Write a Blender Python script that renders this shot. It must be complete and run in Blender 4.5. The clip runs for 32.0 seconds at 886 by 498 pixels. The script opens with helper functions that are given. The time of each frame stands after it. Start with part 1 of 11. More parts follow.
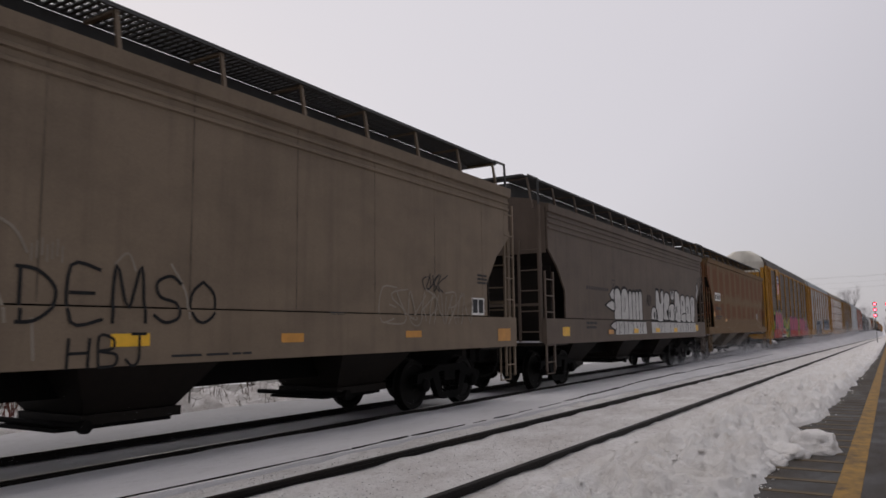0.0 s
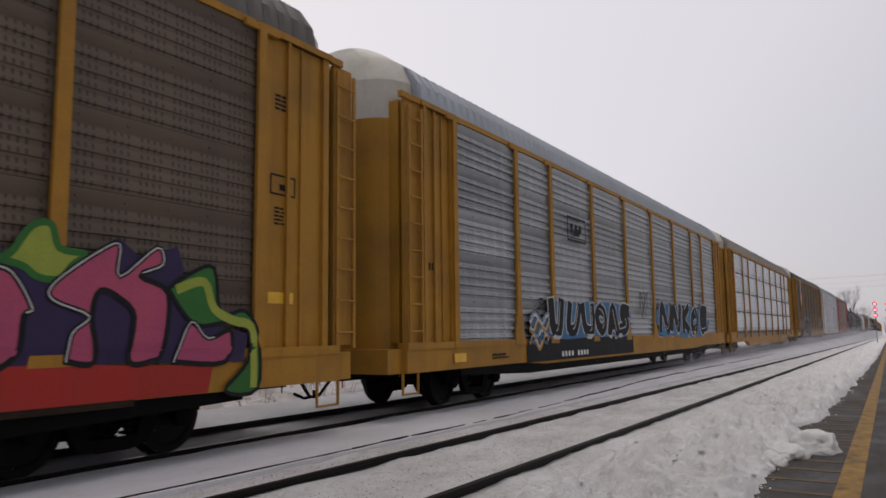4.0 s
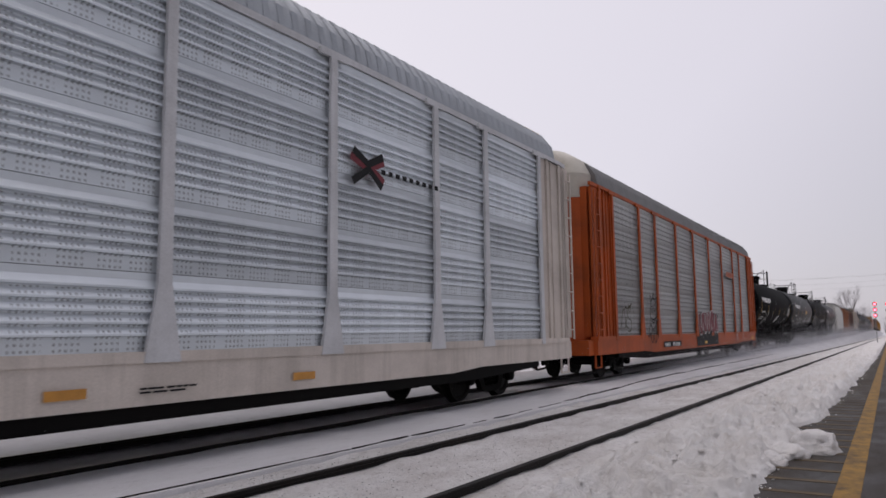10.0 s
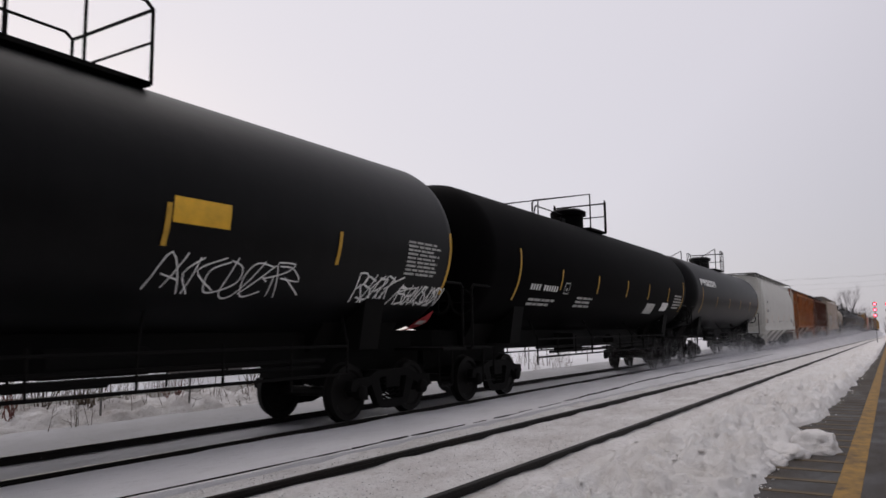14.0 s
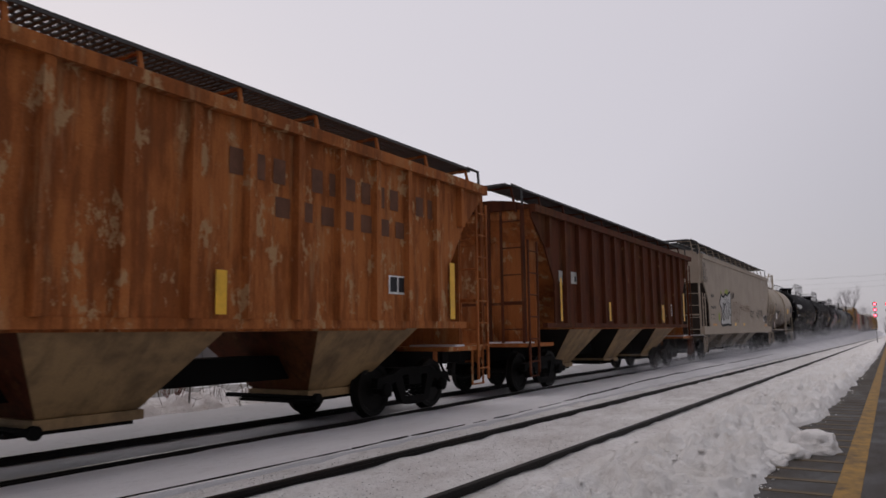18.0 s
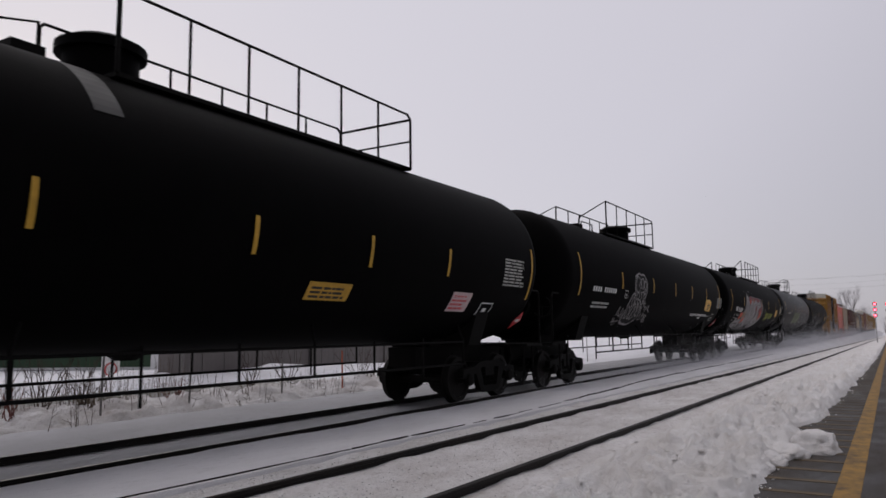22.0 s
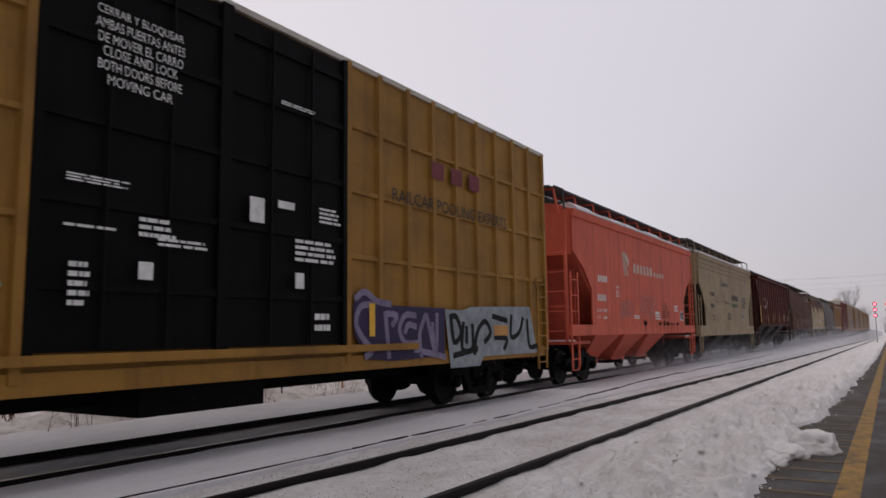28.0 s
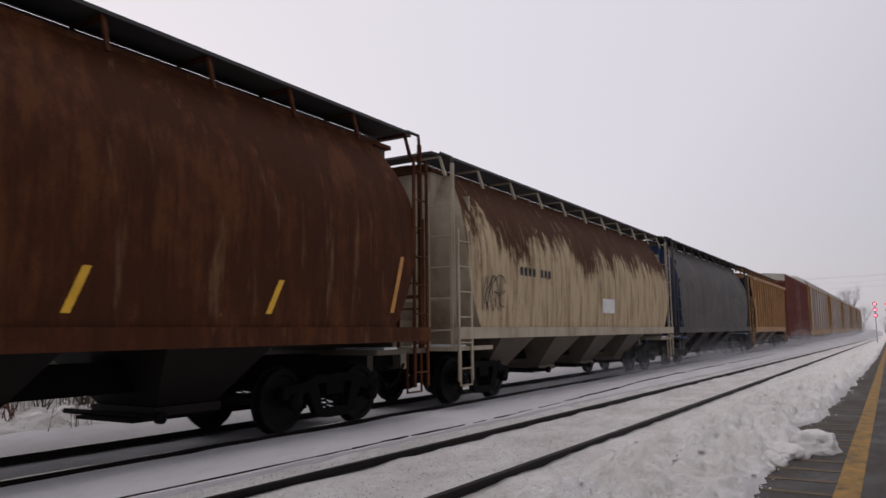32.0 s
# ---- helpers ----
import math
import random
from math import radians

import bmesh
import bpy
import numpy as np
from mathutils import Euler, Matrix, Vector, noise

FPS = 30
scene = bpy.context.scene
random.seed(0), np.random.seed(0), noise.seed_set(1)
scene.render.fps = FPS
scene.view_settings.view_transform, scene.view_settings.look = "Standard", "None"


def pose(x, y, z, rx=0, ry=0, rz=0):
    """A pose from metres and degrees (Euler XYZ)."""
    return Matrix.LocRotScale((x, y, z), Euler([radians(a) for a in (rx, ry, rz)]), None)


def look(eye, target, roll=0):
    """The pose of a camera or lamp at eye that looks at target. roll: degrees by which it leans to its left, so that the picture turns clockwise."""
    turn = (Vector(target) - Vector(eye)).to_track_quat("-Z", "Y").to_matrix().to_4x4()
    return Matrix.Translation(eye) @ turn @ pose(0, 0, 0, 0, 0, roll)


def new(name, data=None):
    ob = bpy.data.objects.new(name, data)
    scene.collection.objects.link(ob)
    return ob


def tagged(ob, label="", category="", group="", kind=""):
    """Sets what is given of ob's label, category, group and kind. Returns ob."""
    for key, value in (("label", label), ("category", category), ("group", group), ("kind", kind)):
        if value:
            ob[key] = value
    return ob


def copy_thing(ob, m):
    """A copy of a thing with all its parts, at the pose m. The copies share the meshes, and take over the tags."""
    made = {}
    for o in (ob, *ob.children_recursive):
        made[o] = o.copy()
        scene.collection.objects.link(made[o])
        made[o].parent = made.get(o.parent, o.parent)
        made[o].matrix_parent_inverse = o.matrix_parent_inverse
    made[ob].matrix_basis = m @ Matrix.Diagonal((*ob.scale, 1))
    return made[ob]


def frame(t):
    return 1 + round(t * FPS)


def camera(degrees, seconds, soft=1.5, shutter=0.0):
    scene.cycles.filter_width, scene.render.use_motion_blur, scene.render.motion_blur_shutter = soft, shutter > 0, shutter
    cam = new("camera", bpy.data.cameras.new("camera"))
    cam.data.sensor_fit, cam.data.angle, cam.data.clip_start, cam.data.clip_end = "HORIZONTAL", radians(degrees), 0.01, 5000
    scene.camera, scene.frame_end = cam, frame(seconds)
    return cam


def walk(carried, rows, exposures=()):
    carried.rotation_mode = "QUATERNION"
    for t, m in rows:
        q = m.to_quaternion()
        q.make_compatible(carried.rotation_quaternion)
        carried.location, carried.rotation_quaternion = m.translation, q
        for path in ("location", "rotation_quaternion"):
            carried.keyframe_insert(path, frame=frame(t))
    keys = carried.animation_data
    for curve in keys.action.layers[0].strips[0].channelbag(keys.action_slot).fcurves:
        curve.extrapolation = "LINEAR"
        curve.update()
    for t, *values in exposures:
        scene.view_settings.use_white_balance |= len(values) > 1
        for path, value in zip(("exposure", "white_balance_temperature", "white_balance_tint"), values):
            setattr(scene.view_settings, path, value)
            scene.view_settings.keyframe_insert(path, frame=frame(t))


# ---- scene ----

# ---------- camera ----------
cam = camera(62.5, 32.0, soft=1.6, shutter=0.05)
EYE = pose(8.36, 0.0, 1.335, 96.95, 0.45, 31.3)
walk(cam, [(0.0, EYE), (32.0, EYE)], [(0.0, -0.1, 6560, 10), (3.0, 0.0, 6560, 10), (4.5, 0.08, 6540, 10), (7.0, 0.08, 6540, 10), (10.0, 0.08, 6400, 13), (13.0, 0.08, 6460, 11), (14.0, 0.0, 6460, 11), (16.5, -0.18, 6470, 12), (19.0, -0.18, 6470, 12), (23.0, -0.2, 6330, 12), (27.0, -0.2, 6440, 12), (28.7, 0.0, 6540, 13), (32.0, 0.0, 6480, 12)])
SPEED = 17.6
# the main line climbs a little past the siding and bears slightly towards it
GRADE, BEAR = 0.0088, 0.0035


def along(y):
    """The climbing stretch runs from 25 m behind to 420 m ahead; past both ends the line is level."""
    return max(-25.0, min(420.0, y)) - 8.0


def on_line(y):
    """A pose on the main line, y metres along it."""
    k = 1.0 if -25.0 <= y <= 420.0 else 0.0
    return pose(BEAR * along(y), y, GRADE * along(y), k * math.degrees(GRADE), 0, -k * math.degrees(BEAR))


def climb_at(y):
    return GRADE * along(y)


# ---------- light: overcast winter dusk ----------
world = bpy.data.worlds.new("overcast_sky")
scene.world = world
world.use_nodes = True
wn, wl = world.node_tree.nodes, world.node_tree.links
wn.clear()
w_out, w_bg = wn.new("ShaderNodeOutputWorld"), wn.new("ShaderNodeBackground")
sky = wn.new("ShaderNodeTexSky")
sky.sky_type, sky.sun_disc = "NISHITA", False
sky.sun_elevation, sky.sun_rotation = radians(9), radians(-62)
w_co = wn.new("ShaderNodeTexCoord")
w_glow = wn.new("ShaderNodeVectorMath")
w_glow.operation = "DOT_PRODUCT"
w_glow.inputs[1].default_value = (-0.62, 0.30, 0.725)
w_ramp = wn.new("ShaderNodeValToRGB")
w_ramp.color_ramp.elements[0].position, w_ramp.color_ramp.elements[0].color = 0.0, (2.55, 2.48, 2.66, 1)
w_ramp.color_ramp.elements[1].position, w_ramp.color_ramp.elements[1].color = 1.0, (7.8, 7.46, 7.88, 1)
for stop, shade in ((0.62, (4.4, 4.26, 4.7)), (0.80, (6.8, 6.52, 7.05))):
    w_ramp.color_ramp.elements.new(stop).color = (*shade, 1)
w_map = wn.new("ShaderNodeMapRange")
w_map.inputs["From Min"].default_value, w_map.inputs["From Max"].default_value = -1.0, 1.0
w_mix = wn.new("ShaderNodeMixRGB")
w_mix.inputs["Fac"].default_value = 0.88
wl.new(w_co.outputs["Generated"], w_glow.inputs[0])
wl.new(w_glow.outputs["Value"], w_map.inputs["Value"])
wl.new(w_map.outputs["Result"], w_ramp.inputs["Fac"])
wl.new(sky.outputs["Color"], w_mix.inputs["Color1"])
wl.new(w_ramp.outputs["Color"], w_mix.inputs["Color2"])
wl.new(w_mix.outputs["Color"], w_bg.inputs["Color"])
wl.new(w_bg.outputs["Background"], w_out.inputs["Surface"])
w_bg.inputs["Strength"].default_value = 0.11
sun = new("sun", bpy.data.lights.new("sun", "SUN"))
sun.data.energy, sun.data.angle, sun.data.color = 0.9, radians(70), (1.0, 0.93, 0.87)
sun.matrix_world = look((-14, 6, 40), (0, 0, 0))
scene.view_settings.exposure = 0.0


# ---------- materials ----------
def nodes_of(name):
    m = bpy.data.materials.new(name)
    m.use_nodes = True
    t = m.node_tree
    return m, t.nodes, t.links, t.nodes["Principled BSDF"]


def noise_node(n, l, scale, stretch=(1, 1, 1), detail=4.0, rough=0.6, shift=(0, 0, 0)):
    co, mp, tx = n.new("ShaderNodeTexCoord"), n.new("ShaderNodeMapping"), n.new("ShaderNodeTexNoise")
    mp.inputs["Scale"].default_value = stretch
    mp.inputs["Location"].default_value = shift
    tx.inputs["Scale"].default_value, tx.inputs["Detail"].default_value, tx.inputs["Roughness"].default_value = scale, detail, rough
    l.new(co.outputs["Object"], mp.inputs["Vector"])
    l.new(mp.outputs["Vector"], tx.inputs["Vector"])
    return tx.outputs["Fac"]


def ramp_node(n, l, fac, lo, hi, c0=(0, 0, 0, 1), c1=(1, 1, 1, 1)):
    r = n.new("ShaderNodeValToRGB")
    r.color_ramp.elements[0].position, r.color_ramp.elements[0].color = lo, c0
    r.color_ramp.elements[1].position, r.color_ramp.elements[1].color = hi, c1
    l.new(fac, r.inputs["Fac"])
    return r.outputs["Color"]


def mix_node(n, l, fac, a, b, mode="MIX"):
    m = n.new("ShaderNodeMixRGB")
    m.blend_type = mode
    for socket, value in (("Fac", fac), ("Color1", a), ("Color2", b)):
        if isinstance(value, (int, float, tuple)):
            m.inputs[socket].default_value = value if not isinstance(value, tuple) else (*value[:3], 1)
        else:
            l.new(value, m.inputs[socket])
    return m.outputs["Color"]


def bump_to(n, l, bsdf, fac, strength, distance=0.01):
    b = n.new("ShaderNodeBump")
    b.inputs["Strength"].default_value, b.inputs["Distance"].default_value = strength, distance
    l.new(fac, b.inputs["Height"])
    l.new(b.outputs["Normal"], bsdf.inputs["Normal"])


def paint(name, colour, dirt=(0.07, 0.06, 0.05), amount=0.5, streak=0.5, rough=0.62, metal=0.0, seed=0.0, blotch=1.2, streak_colour=None, spec=0.3):
    """Weathered paint: grime in blotches, streaks that run down the sheet, fine grain."""
    m, n, l, b = nodes_of(name)
    big = noise_node(n, l, blotch, (1, 0.6, 1.0), 5, 0.62, (seed, seed * 2.3, 0))
    run = noise_node(n, l, 2.6, (1, 1.6, 0.10), 5, 0.65, (seed, seed, seed))
    fine = noise_node(n, l, 45.0, (1, 1, 1), 3, 0.7)
    f1 = ramp_node(n, l, big, 0.42, 0.80, (0, 0, 0, 1), (amount, amount, amount, 1))
    f2 = ramp_node(n, l, run, 0.48, 0.78, (0, 0, 0, 1), (streak, streak, streak, 1))
    c = mix_node(n, l, f1, colour, dirt)
    c = mix_node(n, l, f2, c, streak_colour or dirt)
    g = ramp_node(n, l, fine, 0.2, 0.8, (0.82, 0.82, 0.82, 1), (1.1, 1.1, 1.1, 1))
    c = mix_node(n, l, 1.0, c, g, "MULTIPLY")
    l.new(c, b.inputs["Base Color"])
    b.inputs["Roughness"].default_value, b.inputs["Metallic"].default_value = rough, metal
    b.inputs["Specular IOR Level"].default_value = spec
    bump_to(n, l, b, big, 0.25, 0.02)
    return m


def plain(name, colour, rough=0.6, metal=0.0, spec=0.4, grain=0.2, scale=20.0):
    m, n, l, b = nodes_of(name)
    f = noise_node(n, l, scale, (1, 1, 1), 4, 0.65)
    lo, hi = 1 - grain, 1 + grain
    g = ramp_node(n, l, f, 0.25, 0.75, (lo, lo, lo, 1), (hi, hi, hi, 1))
    l.new(mix_node(n, l, 1.0, colour, g, "MULTIPLY"), b.inputs["Base Color"])
    b.inputs["Roughness"].default_value, b.inputs["Metallic"].default_value = rough, metal
    b.inputs["Specular IOR Level"].default_value = spec
    return m


def perforated(name, colour, dirt, amount=0.6, rough=0.55, metal=0.0, pitch=0.062, row=0.062, hole=0.25, band=0.83, seed=0.0, rows_only=False):
    """Corrugated rack sheet with plain bands and rows of punched holes, drawn as dark dots in the colour."""
    m, n, l, b = nodes_of(name)
    co, sp = n.new("ShaderNodeTexCoord"), n.new("ShaderNodeSeparateXYZ")
    l.new(co.outputs["Object"], sp.inputs["Vector"])

    def op(kind, a, c=None):
        k = n.new("ShaderNodeMath")
        k.operation = kind
        for i, v in enumerate((a, c)):
            if v is None:
                continue
            if isinstance(v, (int, float)):
                k.inputs[i].default_value = v
            else:
                l.new(v, k.inputs[i])
        return k.outputs["Value"]

    lane = op("MULTIPLY", sp.outputs["Y"], 1 / pitch)
    if rows_only:
        # every other row is set off by half a pitch
        lane = op("ADD", lane, op("MULTIPLY", op("FLOOR", op("MULTIPLY", sp.outputs["Z"], 1 / row)), 0.5))
    u = op("SUBTRACT", op("FRACT", lane), 0.5)
    v = op("SUBTRACT", op("FRACT", op("MULTIPLY", sp.outputs["Z"], 1 / row)), 0.5)
    u2 = op("MULTIPLY", u, 1.0 if rows_only else 1.5)
    v2 = op("MULTIPLY", v, 1.0 if rows_only else 0.72)
    d = op("SQRT", op("ADD", op("MULTIPLY", u2, u2), op("MULTIPLY", v2, v2)))
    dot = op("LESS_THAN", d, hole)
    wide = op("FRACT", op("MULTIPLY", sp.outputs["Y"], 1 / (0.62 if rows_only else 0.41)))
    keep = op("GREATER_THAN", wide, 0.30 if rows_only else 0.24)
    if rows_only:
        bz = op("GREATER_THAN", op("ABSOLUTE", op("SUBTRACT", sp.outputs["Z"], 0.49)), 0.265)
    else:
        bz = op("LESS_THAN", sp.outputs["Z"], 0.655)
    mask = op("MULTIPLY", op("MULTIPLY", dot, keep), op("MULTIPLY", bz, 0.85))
    big = noise_node(n, l, 1.1, (1, 0.5, 1.5), 5, 0.6, (seed, seed, seed))
    run = noise_node(n, l, 2.0, (1, 1.4, 0.12), 4, 0.6, (seed, 0, 0))
    f1 = ramp_node(n, l, big, 0.35, 0.75, (0, 0, 0, 1), (amount, amount, amount, 1))
    f2 = ramp_node(n, l, run, 0.5, 0.8, (0, 0, 0, 1), (amount * 0.7, amount * 0.7, amount * 0.7, 1))
    c = mix_node(n, l, f2, mix_node(n, l, f1, colour, dirt), dirt)
    info = n.new("ShaderNodeObjectInfo")
    tone = ramp_node(n, l, info.outputs["Random"], 0.0, 1.0, (0.93, 0.93, 0.93, 1) if rows_only else (0.74, 0.74, 0.74, 1), (1.05, 1.05, 1.05, 1) if rows_only else (1.14, 1.14, 1.14, 1))
    c = mix_node(n, l, 1.0, c, tone, "MULTIPLY")
    # the dark inside each hole is mixed into the colour; the sheet stays whole
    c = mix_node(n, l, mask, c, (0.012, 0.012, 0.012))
    l.new(c, b.inputs["Base Color"])
    b.inputs["Roughness"].default_value, b.inputs["Metallic"].default_value = rough, metal
    return m


def rusted(name, coat, rust, dark, pale, cover=0.45, high=None, flakes=0.62, seed=0.0, drip=0.6, wet=0.47, wash=0.56, rough=0.78, spec=0.15):
    """Rust that has eaten through paint: fields, dark runs, and flakes of pale old paint; high: the height above which rust wins."""
    m, n, l, b = nodes_of(name)
    big = noise_node(n, l, 1.0, (1, 0.8, 0.55), 6, 0.68, (seed, seed * 1.7, 0))
    if high is not None:
        co, sp, k = n.new("ShaderNodeTexCoord"), n.new("ShaderNodeSeparateXYZ"), n.new("ShaderNodeMath")
        l.new(co.outputs["Object"], sp.inputs["Vector"])
        k.operation = "MULTIPLY_ADD"
        k.inputs[1].default_value, k.inputs[2].default_value = 0.24, -0.24 * high
        l.new(sp.outputs["Z"], k.inputs[0])
        s = n.new("ShaderNodeMath")
        s.operation = "ADD"
        l.new(big, s.inputs[0])
        l.new(k.outputs["Value"], s.inputs[1])
        big = s.outputs["Value"]
    run = noise_node(n, l, 4.5, (1, 1.3, 0.14), 6, 0.72, (seed, seed, seed))
    run2 = noise_node(n, l, 2.2, (1, 1.6, 0.22), 6, 0.7, (seed + 7, seed, 3))
    chip = noise_node(n, l, 2.6, (1, 1.3, 0.7), 7, 0.75, (seed, 5, seed))
    edge = n.new("ShaderNodeMath")
    edge.operation = "MULTIPLY_ADD"
    edge.inputs[1].default_value = 0.55
    l.new(run, edge.inputs[0])
    l.new(big, edge.inputs[2])
    big = edge.outputs["Value"]
    fine = noise_node(n, l, 40.0, (1, 1, 1), 3, 0.7)
    c = mix_node(n, l, ramp_node(n, l, big, cover + 0.26, cover + 0.40), coat, rust)
    c = mix_node(n, l, ramp_node(n, l, run, wet, wet + 0.23, (0, 0, 0, 1), (drip, drip, drip, 1)), c, dark)
    c = mix_node(n, l, ramp_node(n, l, run2, wash, wash + 0.16, (0, 0, 0, 1), (0.55, 0.55, 0.55, 1)), c, pale)
    c = mix_node(n, l, ramp_node(n, l, chip, flakes, flakes + 0.03, (0, 0, 0, 1), (0.85, 0.85, 0.85, 1)), c, pale)
    c = mix_node(n, l, 1.0, c, ramp_node(n, l, fine, 0.2, 0.8, (0.75, 0.75, 0.75, 1), (1.2, 1.2, 1.2, 1)), "MULTIPLY")
    l.new(c, b.inputs["Base Color"])
    b.inputs["Roughness"].default_value, b.inputs["Specular IOR Level"].default_value = rough, spec
    bump_to(n, l, b, chip, 0.25, 0.015)
    return m


def snow_material(name, clean, dirty, amount, scale=0.9, bump=0.5, grit=0.0):
    m, n, l, b = nodes_of(name)
    big = noise_node(n, l, scale, (1, 0.45, 1), 6, 0.65)
    mid = noise_node(n, l, 7.0, (1, 0.6, 1), 6, 0.7)
    fine = noise_node(n, l, 60.0, (1, 1, 1), 4, 0.7)
    f1 = ramp_node(n, l, big, 0.35, 0.72, (0, 0, 0, 1), (amount, amount, amount, 1))
    f2 = ramp_node(n, l, mid, 0.56, 0.72, (0, 0, 0, 1), (amount, amount, amount, 1))
    c = mix_node(n, l, f1, clean, dirty)
    c = mix_node(n, l, f2, c, dirty)
    if grit:
        speck = noise_node(n, l, 26.0, (1, 0.7, 1), 5, 0.8)
        c = mix_node(n, l, ramp_node(n, l, speck, 0.54, 0.64, (0, 0, 0, 1), (grit, grit, grit, 1)), c, (0.20, 0.17, 0.15))
    l.new(c, b.inputs["Base Color"])
    b.inputs["Roughness"].default_value = 0.85
    b.inputs["Specular IOR Level"].default_value = 0.2
    h = n.new("ShaderNodeMath")
    h.operation = "ADD"
    l.new(mid, h.inputs[0])
    l.new(fine, h.inputs[1])
    bump_to(n, l, b, h.outputs["Value"], bump, 0.05)
    return m


SNOW = snow_material("snow", (0.77, 0.77, 0.80), (0.52, 0.51, 0.52), 0.5)
SNOW_BED = snow_material("packed_snow", (0.76, 0.75, 0.765), (0.50, 0.49, 0.49), 0.6, 0.6, 0.6, 0.06)
SNOW_TRACK = snow_material("trampled_snow", (0.90, 0.88, 0.87), (0.44, 0.39, 0.35), 0.6, 1.6, 0.9, 0.4)
SNOW_BANK = snow_material("ploughed_snow", (0.87, 0.855, 0.845), (0.60, 0.54, 0.48), 0.5, 1.7, 0.8, 0.05)
SNOW_VERGE = snow_material("weedy_snow", (0.86, 0.85, 0.86), (0.24, 0.19, 0.155), 0.6, 1.9, 0.9, 0.35)
# clearly greyer than the other snow, for the bed of the main line
SNOW_GREY = snow_material("grey_snow", (0.44, 0.44, 0.46), (0.26, 0.255, 0.25), 0.5, 0.8, 0.4)


def asphalt_material():
    """Old asphalt: dark, brown with trodden dirt, damp and smoother in patches."""
    m, n, l, b = nodes_of("asphalt")
    big = noise_node(n, l, 1.4, (1, 0.5, 1), 6, 0.65)
    mid = noise_node(n, l, 9.0, (1, 0.7, 1), 5, 0.7)
    fine = noise_node(n, l, 90.0, (1, 1, 1), 3, 0.7)
    c = mix_node(n, l, ramp_node(n, l, big, 0.35, 0.68), (0.012, 0.0105, 0.0095), (0.040, 0.031, 0.024))
    c = mix_node(n, l, ramp_node(n, l, mid, 0.50, 0.75, (0, 0, 0, 1), (0.7, 0.7, 0.7, 1)), c, (0.012, 0.011, 0.011))
    c = mix_node(n, l, 1.0, c, ramp_node(n, l, fine, 0.25, 0.75, (0.55, 0.55, 0.55, 1), (1.5, 1.5, 1.5, 1)), "MULTIPLY")
    l.new(c, b.inputs["Base Color"])
    l.new(ramp_node(n, l, big, 0.3, 0.7, (0.45, 0.45, 0.45, 1), (0.9, 0.9, 0.9, 1)), b.inputs["Roughness"])
    b.inputs["Specular IOR Level"].default_value = 0.25
    bump_to(n, l, b, fine, 0.5, 0.008)
    return m


ASPHALT = asphalt_material()
YELLOW_LINE = paint("worn_line_paint", (0.27, 0.15, 0.028), (0.045, 0.034, 0.024), 1.0, 0.65, 0.8, blotch=6.0, streak_colour=(0.05, 0.042, 0.035))
PALE_LINE = paint("faded_line_paint", (0.11, 0.076, 0.036), (0.03, 0.025, 0.021), 1.0, 0.6, 0.8, blotch=5.0, streak_colour=(0.045, 0.04, 0.035))
RAIL_STEEL = paint("rusty_rail_steel", (0.007, 0.006, 0.0055), (0.022, 0.013, 0.008), 0.6, 0.2, 0.6, 0.0, spec=0.15)
RAIL_HEAD = plain("polished_rail_head", (0.16, 0.15, 0.15), 0.35, 0.8, 0.5, 0.2)
TIE_WOOD = paint("creosoted_timber", (0.06, 0.045, 0.035), (0.02, 0.02, 0.02), 0.6, 0.2, 0.85)
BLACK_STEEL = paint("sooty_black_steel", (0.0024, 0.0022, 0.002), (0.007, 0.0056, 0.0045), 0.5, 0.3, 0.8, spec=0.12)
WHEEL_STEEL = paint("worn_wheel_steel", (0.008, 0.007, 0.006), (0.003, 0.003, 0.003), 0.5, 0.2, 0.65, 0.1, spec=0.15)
GRATE = paint("galvanised_grating", (0.075, 0.075, 0.075), (0.03, 0.03, 0.03), 0.6, 0.3, 0.6, 0.3)
WHITE_PAINT = plain("white_stencil", (0.72, 0.72, 0.70), 0.6, 0, 0.3, 0.25, 6)
GREY_PAINT = plain("faded_stencil", (0.40, 0.40, 0.38), 0.7, 0, 0.3, 0.35, 6)
DARK_PAINT = plain("dark_stencil", (0.02, 0.02, 0.022), 0.6, 0, 0.3, 0.3, 6)
YELLOW_TAPE = plain("yellow_reflector", (0.75, 0.42, 0.02), 0.4, 0, 0.5, 0.2, 4)
TANK_TAPE = plain("dull_yellow_reflector", (0.50, 0.29, 0.035), 0.5, 0, 0.3, 0.25, 5)
ORANGE_TAPE = plain("amber_reflector", (0.52, 0.24, 0.04), 0.45, 0, 0.5, 0.25, 4)


